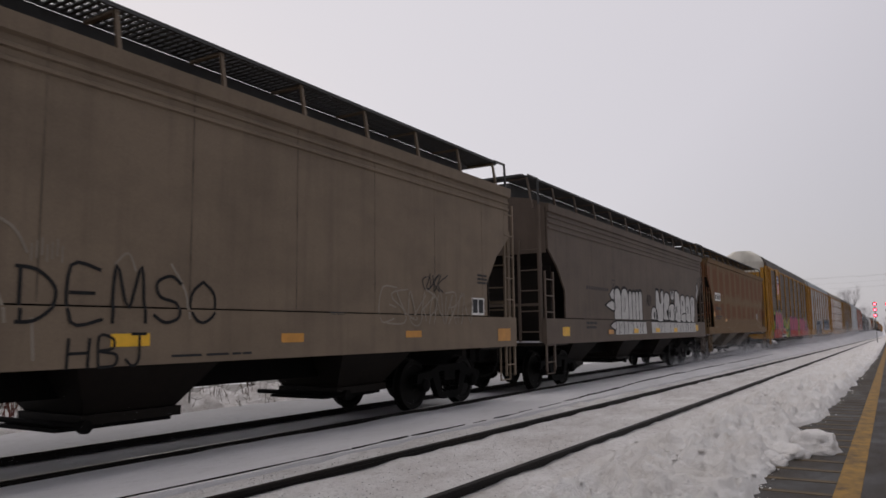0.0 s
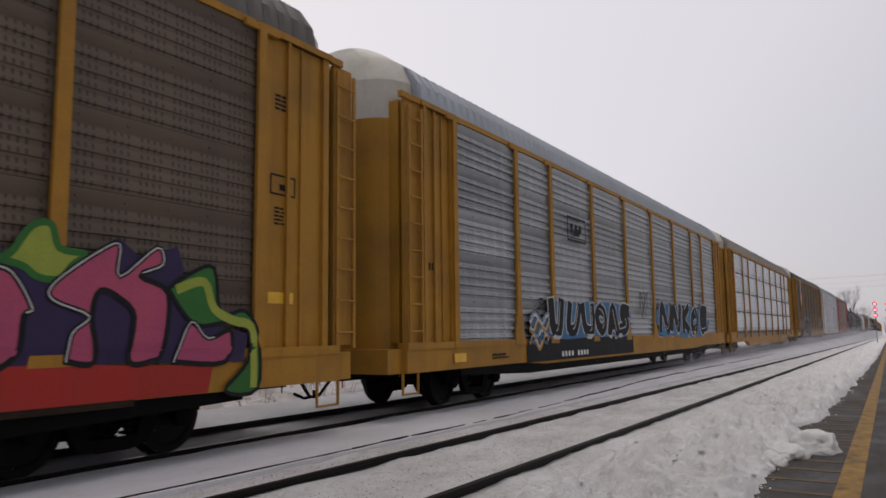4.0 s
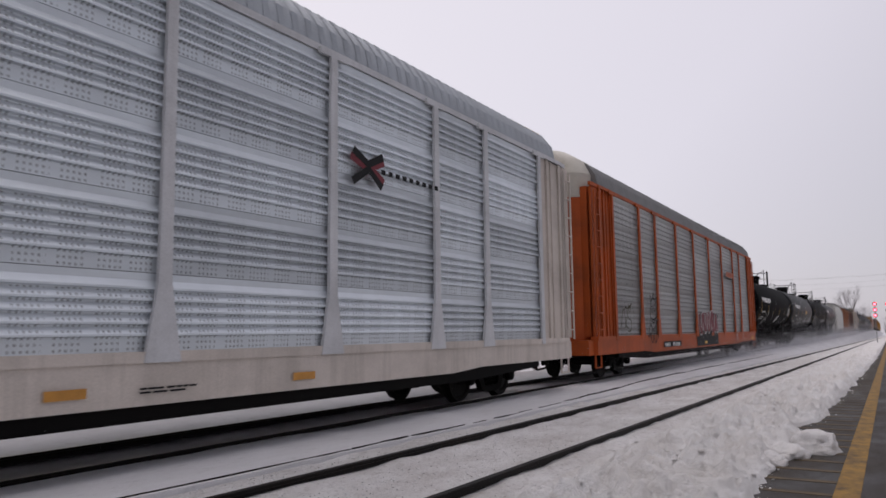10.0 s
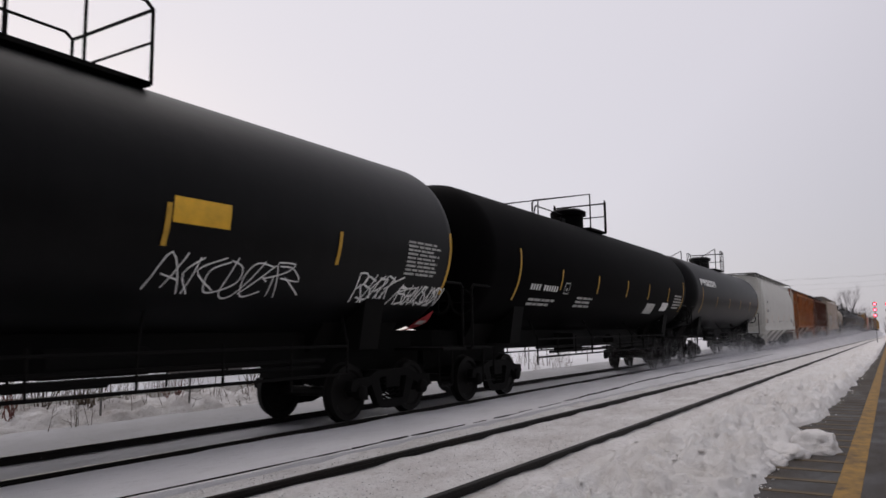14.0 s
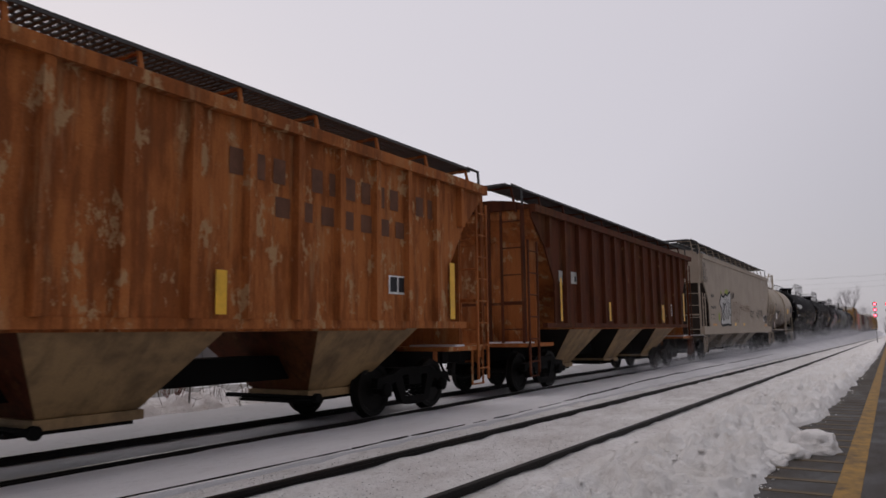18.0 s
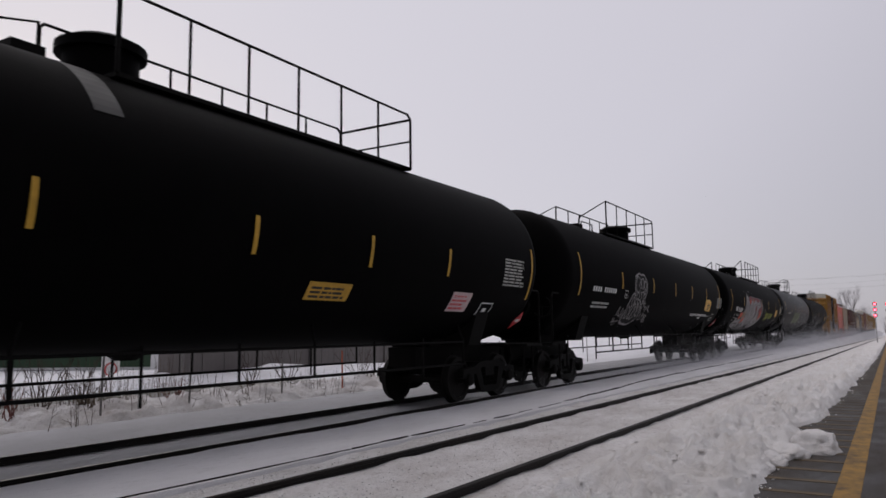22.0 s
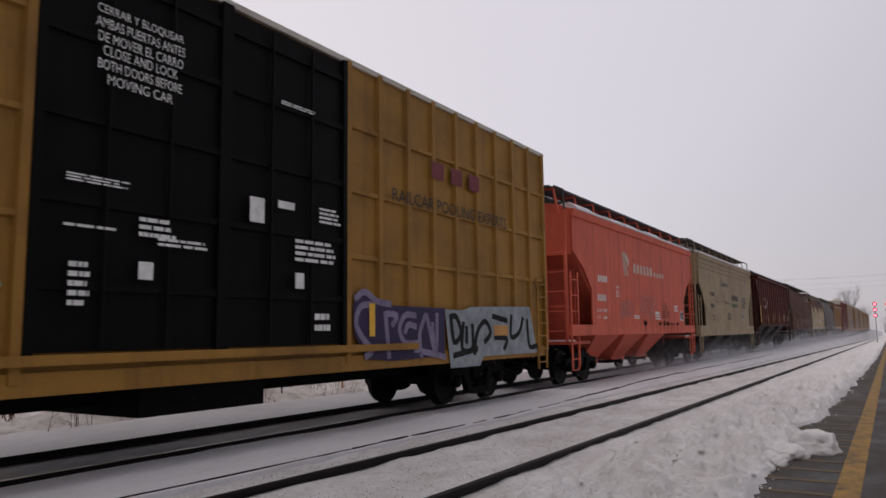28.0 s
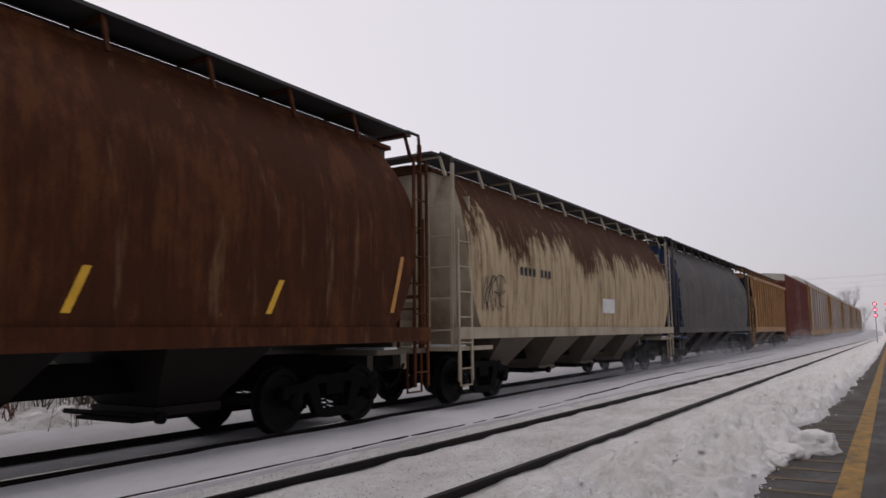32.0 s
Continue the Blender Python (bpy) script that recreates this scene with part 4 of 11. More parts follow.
def sprayed(car, lines, width, fill, edge, rim=None, level=0.010):
    """Fat bent strokes of one sprayed form, with its dark edge and a thin pale rim."""
    place = PLACES[car.name]
    bends = [bent(l) for l in lines]
    body = flat(car, [q for l in bends for q in stroke(l, width)], place, fill, "graffiti_letter", "", level)
    flat(body, [q for l in bends for q in stroke(l, width + 0.10)], place, edge, "outline", "", level - 0.004)
    if rim:
        flat(body, [q for l in bends for q in stroke(l, width + 0.045)], place, rim, "rim", "", level - 0.002)
    return body


def cloud(car, poly, material, level=0.004, name="graffiti_cloud"):
    return flat(car, [poly], PLACES[car.name], material, name, "", level)


def outlined(car, poly, fill, edge, wide, level, name="graffiti_letter"):
    """One closed sprayed form, softly rounded, with a line drawn round it."""
    place = PLACES[car.name]
    ring = bent(list(poly) + [poly[0]])
    body = flat(car, [ring], place, fill, name, "", level)
    flat(body, stroke(ring, wide), place, edge, "outline", "", level + 0.002)
    return body


def upper_lower(poly, z):
    """Cut a closed form along one height."""
    halves = []
    for sign in (1, -1):
        out = []
        for a, b in zip(poly, poly[1:] + poly[:1]):
            da, db = sign * (a[1] - z), sign * (b[1] - z)
            if da >= 0:
                out.append(a)
            if da * db < 0:
                k = da / (da - db)
                out.append((a[0] + (b[0] - a[0]) * k, z))
        halves.append(out)
    return halves


def fingers(car, edges, tops, foot):
    """Round-topped upright white forms, side by side."""
    for a, b, top in zip(edges, edges[1:], tops):
        r = (b - a) / 2
        arch = [(a + r - r * math.cos(math.pi * k / 8), top - r * 0.8 + r * 0.8 * math.sin(math.pi * k / 8)) for k in range(9)]
        body = flat(car, [[(a, foot)] + arch + [(b, foot)]], PLACES[car.name], SPRAY_WHITE, "graffiti_letter", "", 0.008)
        flat(body, stroke([(a, foot)] + arch + [(b, foot)], 0.045), PLACES[car.name], SPRAY_BLACK, "outline", "", 0.011)
        flat(body, stroke(arch[1:-1], 0.085), PLACES[car.name], SPRAY_BLACK, "outline", "", 0.012)


def slab(car, u0, u1, v0, v1, cuts, seed):
    """The white base of a piece, parted by black lines."""
    rng, place = random.Random(seed), PLACES[car.name]
    base = flat(car, [[(u0, v0), (u1, v0), (u1 - 0.06, v1), (u0 - 0.04, v1)]], place, SPRAY_WHITE, "graffiti_base", "", 0.006)
    flat(base, stroke([(u0 - 0.04, v1 - 0.015), (u1 - 0.06, v1 - 0.015)], 0.03), place, SPRAY_BLACK, "outline", "", 0.009)
    for c in cuts:
        lean = rng.uniform(-0.12, 0.12)
        flat(base, stroke(bent([(c, v1 - 0.02), (c + lean, (v0 + v1) / 2), (c + lean * 0.4, v0 + 0.02)]), 0.035), place, SPRAY_BLACK, "outline", "", 0.009)
    for k in range(int((u1 - u0) * 4)):
        p = (rng.uniform(u0 + 0.1, u1 - 0.1), rng.uniform(v0 + 0.06, v1 - 0.06))
        flat(base, [[(p[0] + 0.02 * math.cos(q), p[1] + 0.025 * math.sin(q)) for q in (0, 1.2, 2.5, 3.8, 5.0)]], place, SPRAY_BLACK, "dot", "", 0.009)


FONT_CACHE = {}


def words(text, size, bold=0.0):
    key = (text, size, bold)
    if key not in FONT_CACHE:
        cu = bpy.data.curves.new("lettering", "FONT")
        cu.body, cu.size, cu.offset, cu.resolution_u = text, size, bold, 3
        ob = new("lettering", cu)
        me = bpy.data.meshes.new_from_object(ob)
        FONT_CACHE[key] = ([tuple(p.co[:2]) for p in me.vertices], [tuple(f.vertices) for f in me.polygons])
        bpy.data.objects.remove(ob)
        bpy.data.meshes.remove(me)
        bpy.data.curves.remove(cu)
    return FONT_CACHE[key]


def lettering(car, text, u, v, size, place, material, bold=0.0, squeeze=1.0, name="lettering", lift=0.005):
    verts, faces = words(text, size, bold)
    g = Geo()
    g.add([place(u + p[0] * squeeze, v + p[1], lift) for p in verts], faces)
    return part(name, g, material, car, "")


# ---------- covered hoppers ----------
def running_board(car, y0, y1, z, x0, x1, material, roof_z, step=0.10, solid=False):
    for side in (1, -1):
        a, b = (x0, x1) if side > 0 else (-x1, -x0)
        g = Geo()
        for x in (a, b - 0.035):
            g.box(x, x + 0.035, y0, y1, z - 0.05, z)
        for k in range(1, 4):
            x = a + (b - a) * k / 4
            g.box(x - 0.008, x + 0.008, y0, y1, z - 0.03, z)
        if solid:
            g.box(a + 0.02, b - 0.02, y0, y1, z - 0.04, z - 0.03)
        n = int((y1 - y0) / step)
        for i in range(n):
            y = y0 + (i + 0.5) * (y1 - y0) / n
            g.box(a + 0.03, b - 0.03, y - 0.028, y + 0.028, z - 0.035, z - 0.006)
        board = part("running_board", g, GRATE, car, "see-through steel grating walkway")
        n = max(4, int((y1 - y0) / 1.45))
        e, foot = (b - 0.04, roof_z - 0.36) if side > 0 else (a + 0.04, roof_z - 0.36)
        q = a + 0.03 if side > 0 else b - 0.03
        o = 0.13 * side
        bracket = Geo().prism([(e + o, foot), (e + o - 0.05 * side, foot), (e - 0.03 * side, z - 0.085), (q, z - 0.085), (q, z - 0.052), (e, z - 0.052)], -0.028, 0.028).mesh("walkway_bracket")
        bracket.materials.append(material)
        for i in range(n + 1):
            part("walkway_bracket", bracket, material, board, at=(0, y0 + 0.05 + (y1 - y0 - 0.1) * i / n, 0))


def hopper(name, label, s0, length, paint_mat, eave=4.45, low=1.50, sill=(1.15, 1.50), cut=(3.6, 1.05, 2.37), kind="flat", bays=(3, 4.15, 4.4, 2.75), bay_mat=None, end_mat=None, roof_mat=None,
           board_z=None, ribs=15, half=1.55, stripes=(), trim=None, roof_rise=0.30, truck=1.95, gate=0.42, seams=0, solid=False, tuck=0.37, snowy=False, bay_end=None, post_deep=0.10, seam_mat=None):
    car = thing(name, label, "freight car", "freight train", (0, s0, 0))
    bay_mat, end_mat, roof_mat, trim = bay_mat or paint_mat, end_mat or BLACK_STEEL, roof_mat or paint_mat, trim or paint_mat
    L, f = length, 0.30
    ct, cy, cl = cut
    # the side sheets with their cut corners
    outline = [(f, eave), (f, ct), (f + cy * 0.55, ct - (ct - cl) * 0.42), (f + cy, cl), (f + cy, low), (L - f - cy, low), (L - f - cy, cl), (L - f - cy * 0.55, ct - (ct - cl) * 0.42), (L - f, ct), (L - f, eave)]
    def bulge(t):
        """Half width of a rounded side at a share of its height."""
        return half - tuck * (max(0.0, t - 0.42) / 0.58) ** 2.2 - 0.22 * max(0.0, 0.35 - t) ** 1.5

    if kind == "round":
        prof = []
        for i in range(17):
            z = low + (eave - low) * i / 16
            t = (z - low) / (eave - low)
            prof.append((bulge(t), z))

        def inset(z):
            """How far the side starts from the car's end at that height."""
            t = (z - low) / (eave - low)
            return f + 0.12 + 0.55 * ((t - 0.52) / 0.5) ** 2

        for side in (1, -1):
            g = Geo()
            ny = 3
            rows = []
            for x, z in prof:
                e = inset(z)
                rows.append([(side * x, e + (L - 2 * e) * j / ny, z) for j in range(ny + 1)])
            g.v = [p for r in rows for p in r]
            g.f = [(i * (ny + 1) + j, i * (ny + 1) + j + 1, (i + 1) * (ny + 1) + j + 1, (i + 1) * (ny + 1) + j) for i in range(len(rows) - 1) for j in range(ny)]
            part("side_sheet", g, paint_mat, car, smooth=50)
        top_x = prof[-1][0]
        for end in (0, 1):
            g = Geo()
            for x, z in prof:
                e = inset(z) if end == 0 else L - inset(z)
                g.v += [(x, e, z), (x * 0.5, e - 0.18 * (1 - 2 * end), z), (-x * 0.5, e - 0.18 * (1 - 2 * end), z), (-x, e, z)]
            g.f = [(i * 4 + j, i * 4 + j + 1, i * 4 + j + 5, i * 4 + j + 4) for i in range(len(prof) - 1) for j in range(3)]
            part("end_sheet", g, end_mat, car, smooth=60)
    else:
        for side in (1, -1):
            g = Geo().prism(outline, side * half, side * (half - 0.04), "x")
            part("side_sheet", g, paint_mat, car)
        top_x = half
    # the body inside: sloping end sheets down to the bays
    inner = half - 0.06
    slope = [(f + 0.05, eave - 0.02), (f + 0.05, ct), (f + 2.6, low - 0.15), (L - f - 2.6, low - 0.15), (L - f - 0.05, ct), (L - f - 0.05, eave - 0.02)]
    ix = inner if kind != "round" else top_x - 0.06
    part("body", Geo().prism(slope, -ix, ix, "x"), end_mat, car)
    # rounded roof
    r = [(-top_x - 0.03, eave - 0.05), (-top_x - 0.03, eave + 0.02), (-top_x * 0.72, eave + roof_rise * 0.66), (-top_x * 0.35, eave + roof_rise), (top_x * 0.35, eave + roof_rise), (top_x * 0.72, eave + roof_rise * 0.66), (top_x + 0.03, eave + 0.02), (top_x + 0.03, eave - 0.05)]
    roof = part("roof", Geo().prism(r, f - 0.02, L - f + 0.02), roof_mat, car, smooth=30)
    for i in range(5):
        y = 1.5 + (L - 3.0) * (i + 0.5) / 5
        part("hatch_cover", Geo().box(-0.28, 0.28, y - 1.1, y + 1.1, eave + roof_rise, eave + roof_rise + 0.10), roof_mat, roof)
    for z in stripes:
        for side in (1, -1):
            part("side_rib", Geo().prism([(side * half, z - 0.035), (side * (half + 0.03), z - 0.02), (side * (half + 0.03), z + 0.02), (side * half, z + 0.035)], f, L - f), paint_mat, car)
    if kind == "flat":
        for y in (f - 0.03, L - f + 0.01):
            part("end_plate", Geo().box(-half + 0.05, half - 0.05, y, y + 0.02, ct - 0.1, eave), paint_mat, car)
        for side in (1, -1):
            part("top_chord", Geo().prism([(side * half, eave - 0.17), (side * (half + 0.055), eave - 0.15), (side * (half + 0.075), eave + 0.03), (side * half, eave + 0.045)], f - 0.04, L - f + 0.04), trim, car)
    if kind == "rib":
        for i in range(ribs):
            y = f + cy * 0.70 + (L - 2 * f - 1.4 * cy) * i / (ribs - 1)
            part("side_post", Geo().prism([(half, y - 0.075), (half + post_deep, y - 0.06), (half + post_deep, y + 0.055), (half, y + 0.07)], low if 0 < i < ribs - 1 else cl + (ct - cl) * 0.55, eave - 0.02, "z"), paint_mat, car)
        part("top_chord", Geo().box(half, half + 0.13, f - 0.05, L - f + 0.05, eave - 0.14, eave + 0.03), paint_mat, car)
    # side sill and end platforms
    for side in (1, -1):
        a, b = (half - 0.10, half + 0.025) if side > 0 else (-half - 0.025, -half + 0.10)
        part("side_sill", Geo().box(a, b, 0.05 if kind != "rib" else f + 0.7, L - (0.05 if kind != "rib" else f + 0.7), sill[0], sill[1]), trim, car)
    for y0, y1, out in ((0.0, 1.5, -1), (L - 1.5, L, 1)):
        part("end_platform", Geo().box(-1.5, 1.5, y0, y1, 1.06, 1.14).box(-0.3, 0.3, y0 - 0.0, y1 + 0.0, 0.72, 1.06), end_mat, car)
        ye = 0.12 if out < 0 else L - 0.12
        for x in (-1.42, -0.55, 0.55, 1.42):
            part("end_post", Geo().box(x - 0.03, x + 0.03, ye - 0.03, ye + 0.03, 1.14, eave if abs(x) > 1 else ct + 0.3), trim, car)
        part("end_rail", Geo().box(-1.38, 1.38, ye - 0.026, ye + 0.026, 2.0, 2.06), trim, car)
        yk = ye - out * 0.75
        part("end_bulkhead", Geo().box(-1.36, 1.36, yk - 0.02, yk + 0.02, 1.14, ct + 0.2), end_mat, car)
        if out > 0:
            ladder(car, half - 0.02, ye - 0.36, ye + 0.04, 0.50, eave - 0.3, trim, 8)
        else:
            ladder(car, half - 0.02, ye - 0.02, ye + 0.46, 0.50, ct - 0.55, trim, 6)
        end_ladder(car, ye + out * 0.05, 0.90, 1.42, 1.15, ct + 0.2, trim, 5, out)
        part("sill_step", Geo().pipe([(half - 0.06, ye - out * 0.10, 1.1), (half - 0.06, ye - out * 0.10, 0.42), (half - 0.06, ye - out * 0.52, 0.42), (half - 0.06, ye - out * 0.52, 1.1)], 0.022), trim, car)
        yb = 0.55 if out < 0 else L - 0.55
        part("brake_gear", Geo().box(-0.5, 0.1, yb - 0.25, yb + 0.25, 1.14, 1.65).tube((0.35, yb, 1.14), (0.35, yb, 2.2), 0.05, 8).tube((-0.9, yb - 0.3, 1.5), (-0.9, yb + 0.4, 1.5), 0.2, 10), end_mat, car)
    # discharge bays: a trapezoid of sloping sheets each, with a narrow sliding gate under it
    first, pitch, wide = bays[1:]
    for i in range(bays[0]):
        m = first + pitch * i
        a, b, foot = m - wide / 2, m + wide / 2, min(0.62, wide * 0.24)
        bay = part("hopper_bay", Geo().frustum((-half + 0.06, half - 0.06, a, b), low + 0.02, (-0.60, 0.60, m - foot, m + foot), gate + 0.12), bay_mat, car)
        # bay_end darkens the end slopes: grime plus their shade, put into the colour
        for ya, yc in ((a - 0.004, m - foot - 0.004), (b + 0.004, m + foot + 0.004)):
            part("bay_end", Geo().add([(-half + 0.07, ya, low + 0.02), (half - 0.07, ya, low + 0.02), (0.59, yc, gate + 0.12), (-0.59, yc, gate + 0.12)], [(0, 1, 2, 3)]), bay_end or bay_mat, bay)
        for ya, yc in ((a - pitch + wide, a), ):
            if i:
                part("cross_ridge", Geo().prism([(ya, low - 0.02), (yc, low - 0.02), ((ya + yc) / 2, low + 0.25)], -half + 0.12, half - 0.12, "x"), bay_end or bay_mat, bay)
        part("gate_frame", Geo().box(-0.64, 0.64, m - foot - 0.05, m + foot + 0.05, gate, gate + 0.115), bay_mat, bay)
        part("outlet_gate", Geo().box(-0.58, 0.58, m - foot - 0.30, m + foot - 0.05, gate - 0.05, gate - 0.004), BLACK_STEEL, bay)
        part("gate_shaft", Geo().tube((-0.95, m - foot - 0.22, gate + 0.03), (0.95, m - foot - 0.22, gate + 0.03), 0.035, 8).lathe([(0.93, 0.005), (0.93, 0.075), (1.01, 0.075), (1.01, 0.005)], 10, "x", (0, m - foot - 0.22, gate + 0.03)), BLACK_STEEL, bay)
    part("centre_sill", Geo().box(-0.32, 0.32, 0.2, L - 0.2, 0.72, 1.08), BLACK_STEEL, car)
    if board_z:
        board_z += 0.14
        running_board(car, 0.1, L - 0.1, board_z, 0.50, 1.18, trim, eave + roof_rise, solid=solid)
        if kind != "rib":
            part("hatch_trough", Geo().box(-0.50, 0.50, 0.5, L - 0.5, eave + roof_rise * 0.5, board_z - 0.055), GRATE, roof, "long hatch coaming between the walkways")
        for ye in (0.12, L - 0.12):
            part("end_crossover", Geo().box(-1.1, 1.1, ye - 0.22, ye + 0.22, board_z - 0.045, board_z).pipe([(1.42, ye, eave - 0.05), (1.40, ye, board_z - 0.12), (1.15, ye, board_z)], 0.03), GRATE, car)
    for y, out in ((0.0, -1), (L, 1)):
        coupler(car, y, out)
    if kind == "round":
        def place(u, v, lift):
            t = max(0.0, min(1.0, (v - low) / (eave - low)))
            return (bulge(t) + lift + 0.008, u, v)
    else:
        def place(u, v, lift):
            return (half + (0.026 if v < sill[1] and kind != "rib" else 0.0) + lift, u, v)
    PLACES[car.name] = place
    if seams:
        for i in range(seams):
            y = f + cy + 0.2 + (L - 2 * f - 2 * cy - 0.4) * i / (seams - 1)
            flat(car, rect(y, low + 0.02, 0.022, eave - low - 0.10, 8), place, seam_mat or SEAM, "weld_seam", "", 0.002)
    if snowy:
        rng = random.Random(int(s0))
        for i in range(9):
            y = 0.5 + (L - 1.0) * i / 9
            w = (L - 1.0) / 9 * rng.uniform(0.88, 1.04)
            part("snow_cap", Geo().prism([(top_x - 0.42, eave + roof_rise * 0.55), (top_x - 0.02, eave + 0.0), (top_x + 0.07, eave + 0.05), (top_x + 0.05, eave + 0.12), (top_x - 0.15, eave + 0.20 + rng.uniform(0, 0.06)), (top_x - 0.40, eave + roof_rise * 0.75)], y, y + w), SNOW, car, "thin ridge of snow along the roof edge")
    for y0 in (0.06, L - 1.30):
        part("snow_patch", Geo().box(0.5, 1.5, y0, y0 + 0.35, 1.141, 1.175), SNOW, car, "strip of snow on the end platform")
    bogie(car, truck), bogie(car, L - truck)
    CARS.append((car, s0))
    return car


# ---------- tank cars ----------
def tank(name, label, s0, length, shell_mat, radius=1.60, cz=3.0, platform=(4.0, 8.8, 10.7), gap=1.3, dome_mat=None, trim=None, bands=(), strips=(1.5, 4.5, 8.0, 11.0, 13.6, 16.2), strip_z=2.65, dome=None, climb=None, spine=False):
    car = thing(name, label, "tank car", "freight train", (0, s0, 0))
    trim, dome_mat, L = trim or BLACK_STEEL, dome_mat or shell_mat, length
    y0, y1, head = -0.02, L + 0.02, 0.92
    prof = [(y0 + head * (1 - math.cos(a)), radius * math.sin(a)) for a in [math.pi / 2 * i / 9 for i in range(10)]]
    prof += [(y1 - head * (1 - math.cos(a)), radius * math.sin(a)) for a in [math.pi / 2 * (9 - i) / 9 for i in range(10)]]
    prof = [(t, max(r, 0.002)) for t, r in prof]
    part("shell", Geo().lathe(prof, 56, "y", (0, 0, cz)), shell_mat, car, smooth=40)
    for y in bands:
        part("weld_seam", Geo().lathe([(y - 0.018, radius), (y - 0.018, radius + 0.007), (y + 0.018, radius + 0.007), (y + 0.018, radius)], 56, "y", (0, 0, cz)), trim, car, smooth=40)
    # top platform, railings, manway
    a, pm, b = platform
    top = cz + radius
    deck = part("top_platform", Geo().box(0.30, 0.85, pm, b, top - 0.16, top - 0.10).box(-0.85, -0.30, pm, b, top - 0.16, top - 0.10).box(-0.85, 0.85, b - 0.3, b, top - 0.16, top - 0.10), trim, car)
    for side in (1, -1):
        x = side * 0.85
        rise = pm
        part("handrail", Geo().pipe([(x, a, top - 0.20), (x, a, top + 0.02), (x, a + 0.1, top + 0.10), (x, rise, top + 0.90), (x, rise, top - 0.12)], 0.024)
             .pipe([(x, a + 0.1, top - 0.22), (x, a + 0.2, top - 0.02), (x, a + (rise - a) * 0.45, top - 0.02), (x, a + (rise - a) * 0.45, top - 0.22)], 0.020), trim, deck)
        g = Geo()
        q = rise + gap
        g.pipe([(x, q, top - 0.12), (x, q, top + 0.84), (x, q + 0.06, top + 0.90), (x, b - 0.10, top + 0.90), (x, b, top + 0.82), (x, b, top - 0.14)], 0.024)
        n = max(2, round((b - q) / 1.1))
        for i in range(1, n):
            y = q + (b - q) * i / n
            g.tube((x, y, top - 0.12), (x, y, top + 0.90), 0.02, 6)
        part("handrail", g, trim, deck)
    part("handrail", Geo().pipe([(0.85, b, top + 0.82), (-0.85, b, top + 0.82)], 0.024).pipe([(0.85, b, top + 0.4), (-0.85, b, top + 0.4)], 0.018), trim, deck)
    part("manway", Geo().lathe([(top - 0.25, 0.46), (top + 0.34, 0.46), (top + 0.34, 0.55), (top + 0.46, 0.55), (top + 0.54, 0.40), (top + 0.54, 0.01)], 20, "z", (0, dome or pm + 0.35, 0)), dome_mat, car, smooth=30)
    part("valve_box", Geo().box(-0.25, 0.25, pm - 0.9, pm - 0.5, top - 0.1, top + 0.14), trim, car)
    if climb:
        # a ladder that bends over the shell to the platform, and a pale rail along its foot
        g, bow = Geo(), [(radius + 0.07, 0.95), (radius + 0.07, cz)] + [((radius + 0.07) * math.cos(t), cz + (radius + 0.07) * math.sin(t)) for t in [math.radians(8 + 8 * i) for i in range(8)]]
        for y in climb:
            g.pipe([(px, y, pz) for px, pz in bow], 0.024)
        for i in range(8):
            z = 1.15 + 0.36 * i
            px = radius + 0.07 if z < cz else math.sqrt(max(0.0, (radius + 0.07) ** 2 - (z - cz) ** 2))
            g.tube((px, climb[0], z), (px, climb[1], z), 0.016, 5)
        part("ladder", g, trim, car)
        part("handrail", Geo().pipe([(0.85, pm, top + 0.90), (0.85, pm + 0.85, top + 0.90), (0.85, pm + 0.95, top + 0.82), (0.85, pm + 0.95, top - 0.12)], 0.024), trim, deck)
        part("centre_beam", Geo().box(-0.34, 0.34, 0.2, L - 0.2, 0.86, 1.30), BLACK_STEEL, car)
        part("air_reservoir", Geo().tube((0.95, 3.2, 0.98), (0.95, 4.6, 0.98), 0.17, 12), BLACK_STEEL, car)
        part("brake_valve", Geo().box(0.72, 1.10, 5.0, 5.4, 0.78, 1.2), BLACK_STEEL, car)
        part("brake_box", Geo().box(0.5, 1.05, 1.9, 2.5, 0.75, 1.1), BLACK_STEEL, car)
        for y, z, span in ((3.6, 0.62, 4.6), (3.5, 0.94, 5.0), (3.9, 1.08, 4.4), (4.2, 0.48, 2.4)):
            part("brake_pipe", Geo().tube((1.25, y, z), (1.25, y + span, z), 0.030, 6), BLACK_STEEL, car, "grimy black brake pipe")
        for i in range(9):
            part("pipe_hanger", Geo().tube((1.25, 3.6 + 0.55 * i, 0.50 if i % 3 else 0.34), (1.28, 3.6 + 0.55 * i, 1.28), 0.024, 5), BLACK_STEEL, car)
        part("foot_rail", Geo().box(1.40, 1.46, 0.6, L - 0.9, 1.28, 1.335), trim, car)
    if spine:
        part("centre_beam", Geo().box(-0.36, 0.36, 0.3, L - 0.3, 1.00, 1.46), BLACK_STEEL, car, "grimy black centre beam")
        part("air_reservoir", Geo().tube((0.8, L * 0.5 + 1.0, 1.12), (0.8, L * 0.5 + 2.3, 1.12), 0.17, 12), BLACK_STEEL, car)
        part("brake_valve", Geo().box(0.5, 1.05, L * 0.5 - 2.6, L * 0.5 - 2.0, 0.85, 1.35), BLACK_STEEL, car)
        for y, z, span in ((3.6, 1.02, L - 7.4), (4.4, 0.90, 6.0), (L - 9.5, 0.93, 5.6)):
            part("brake_pipe", Geo().tube((1.18, y, z), (1.18, y + span, z), 0.035, 6), BLACK_STEEL, car)
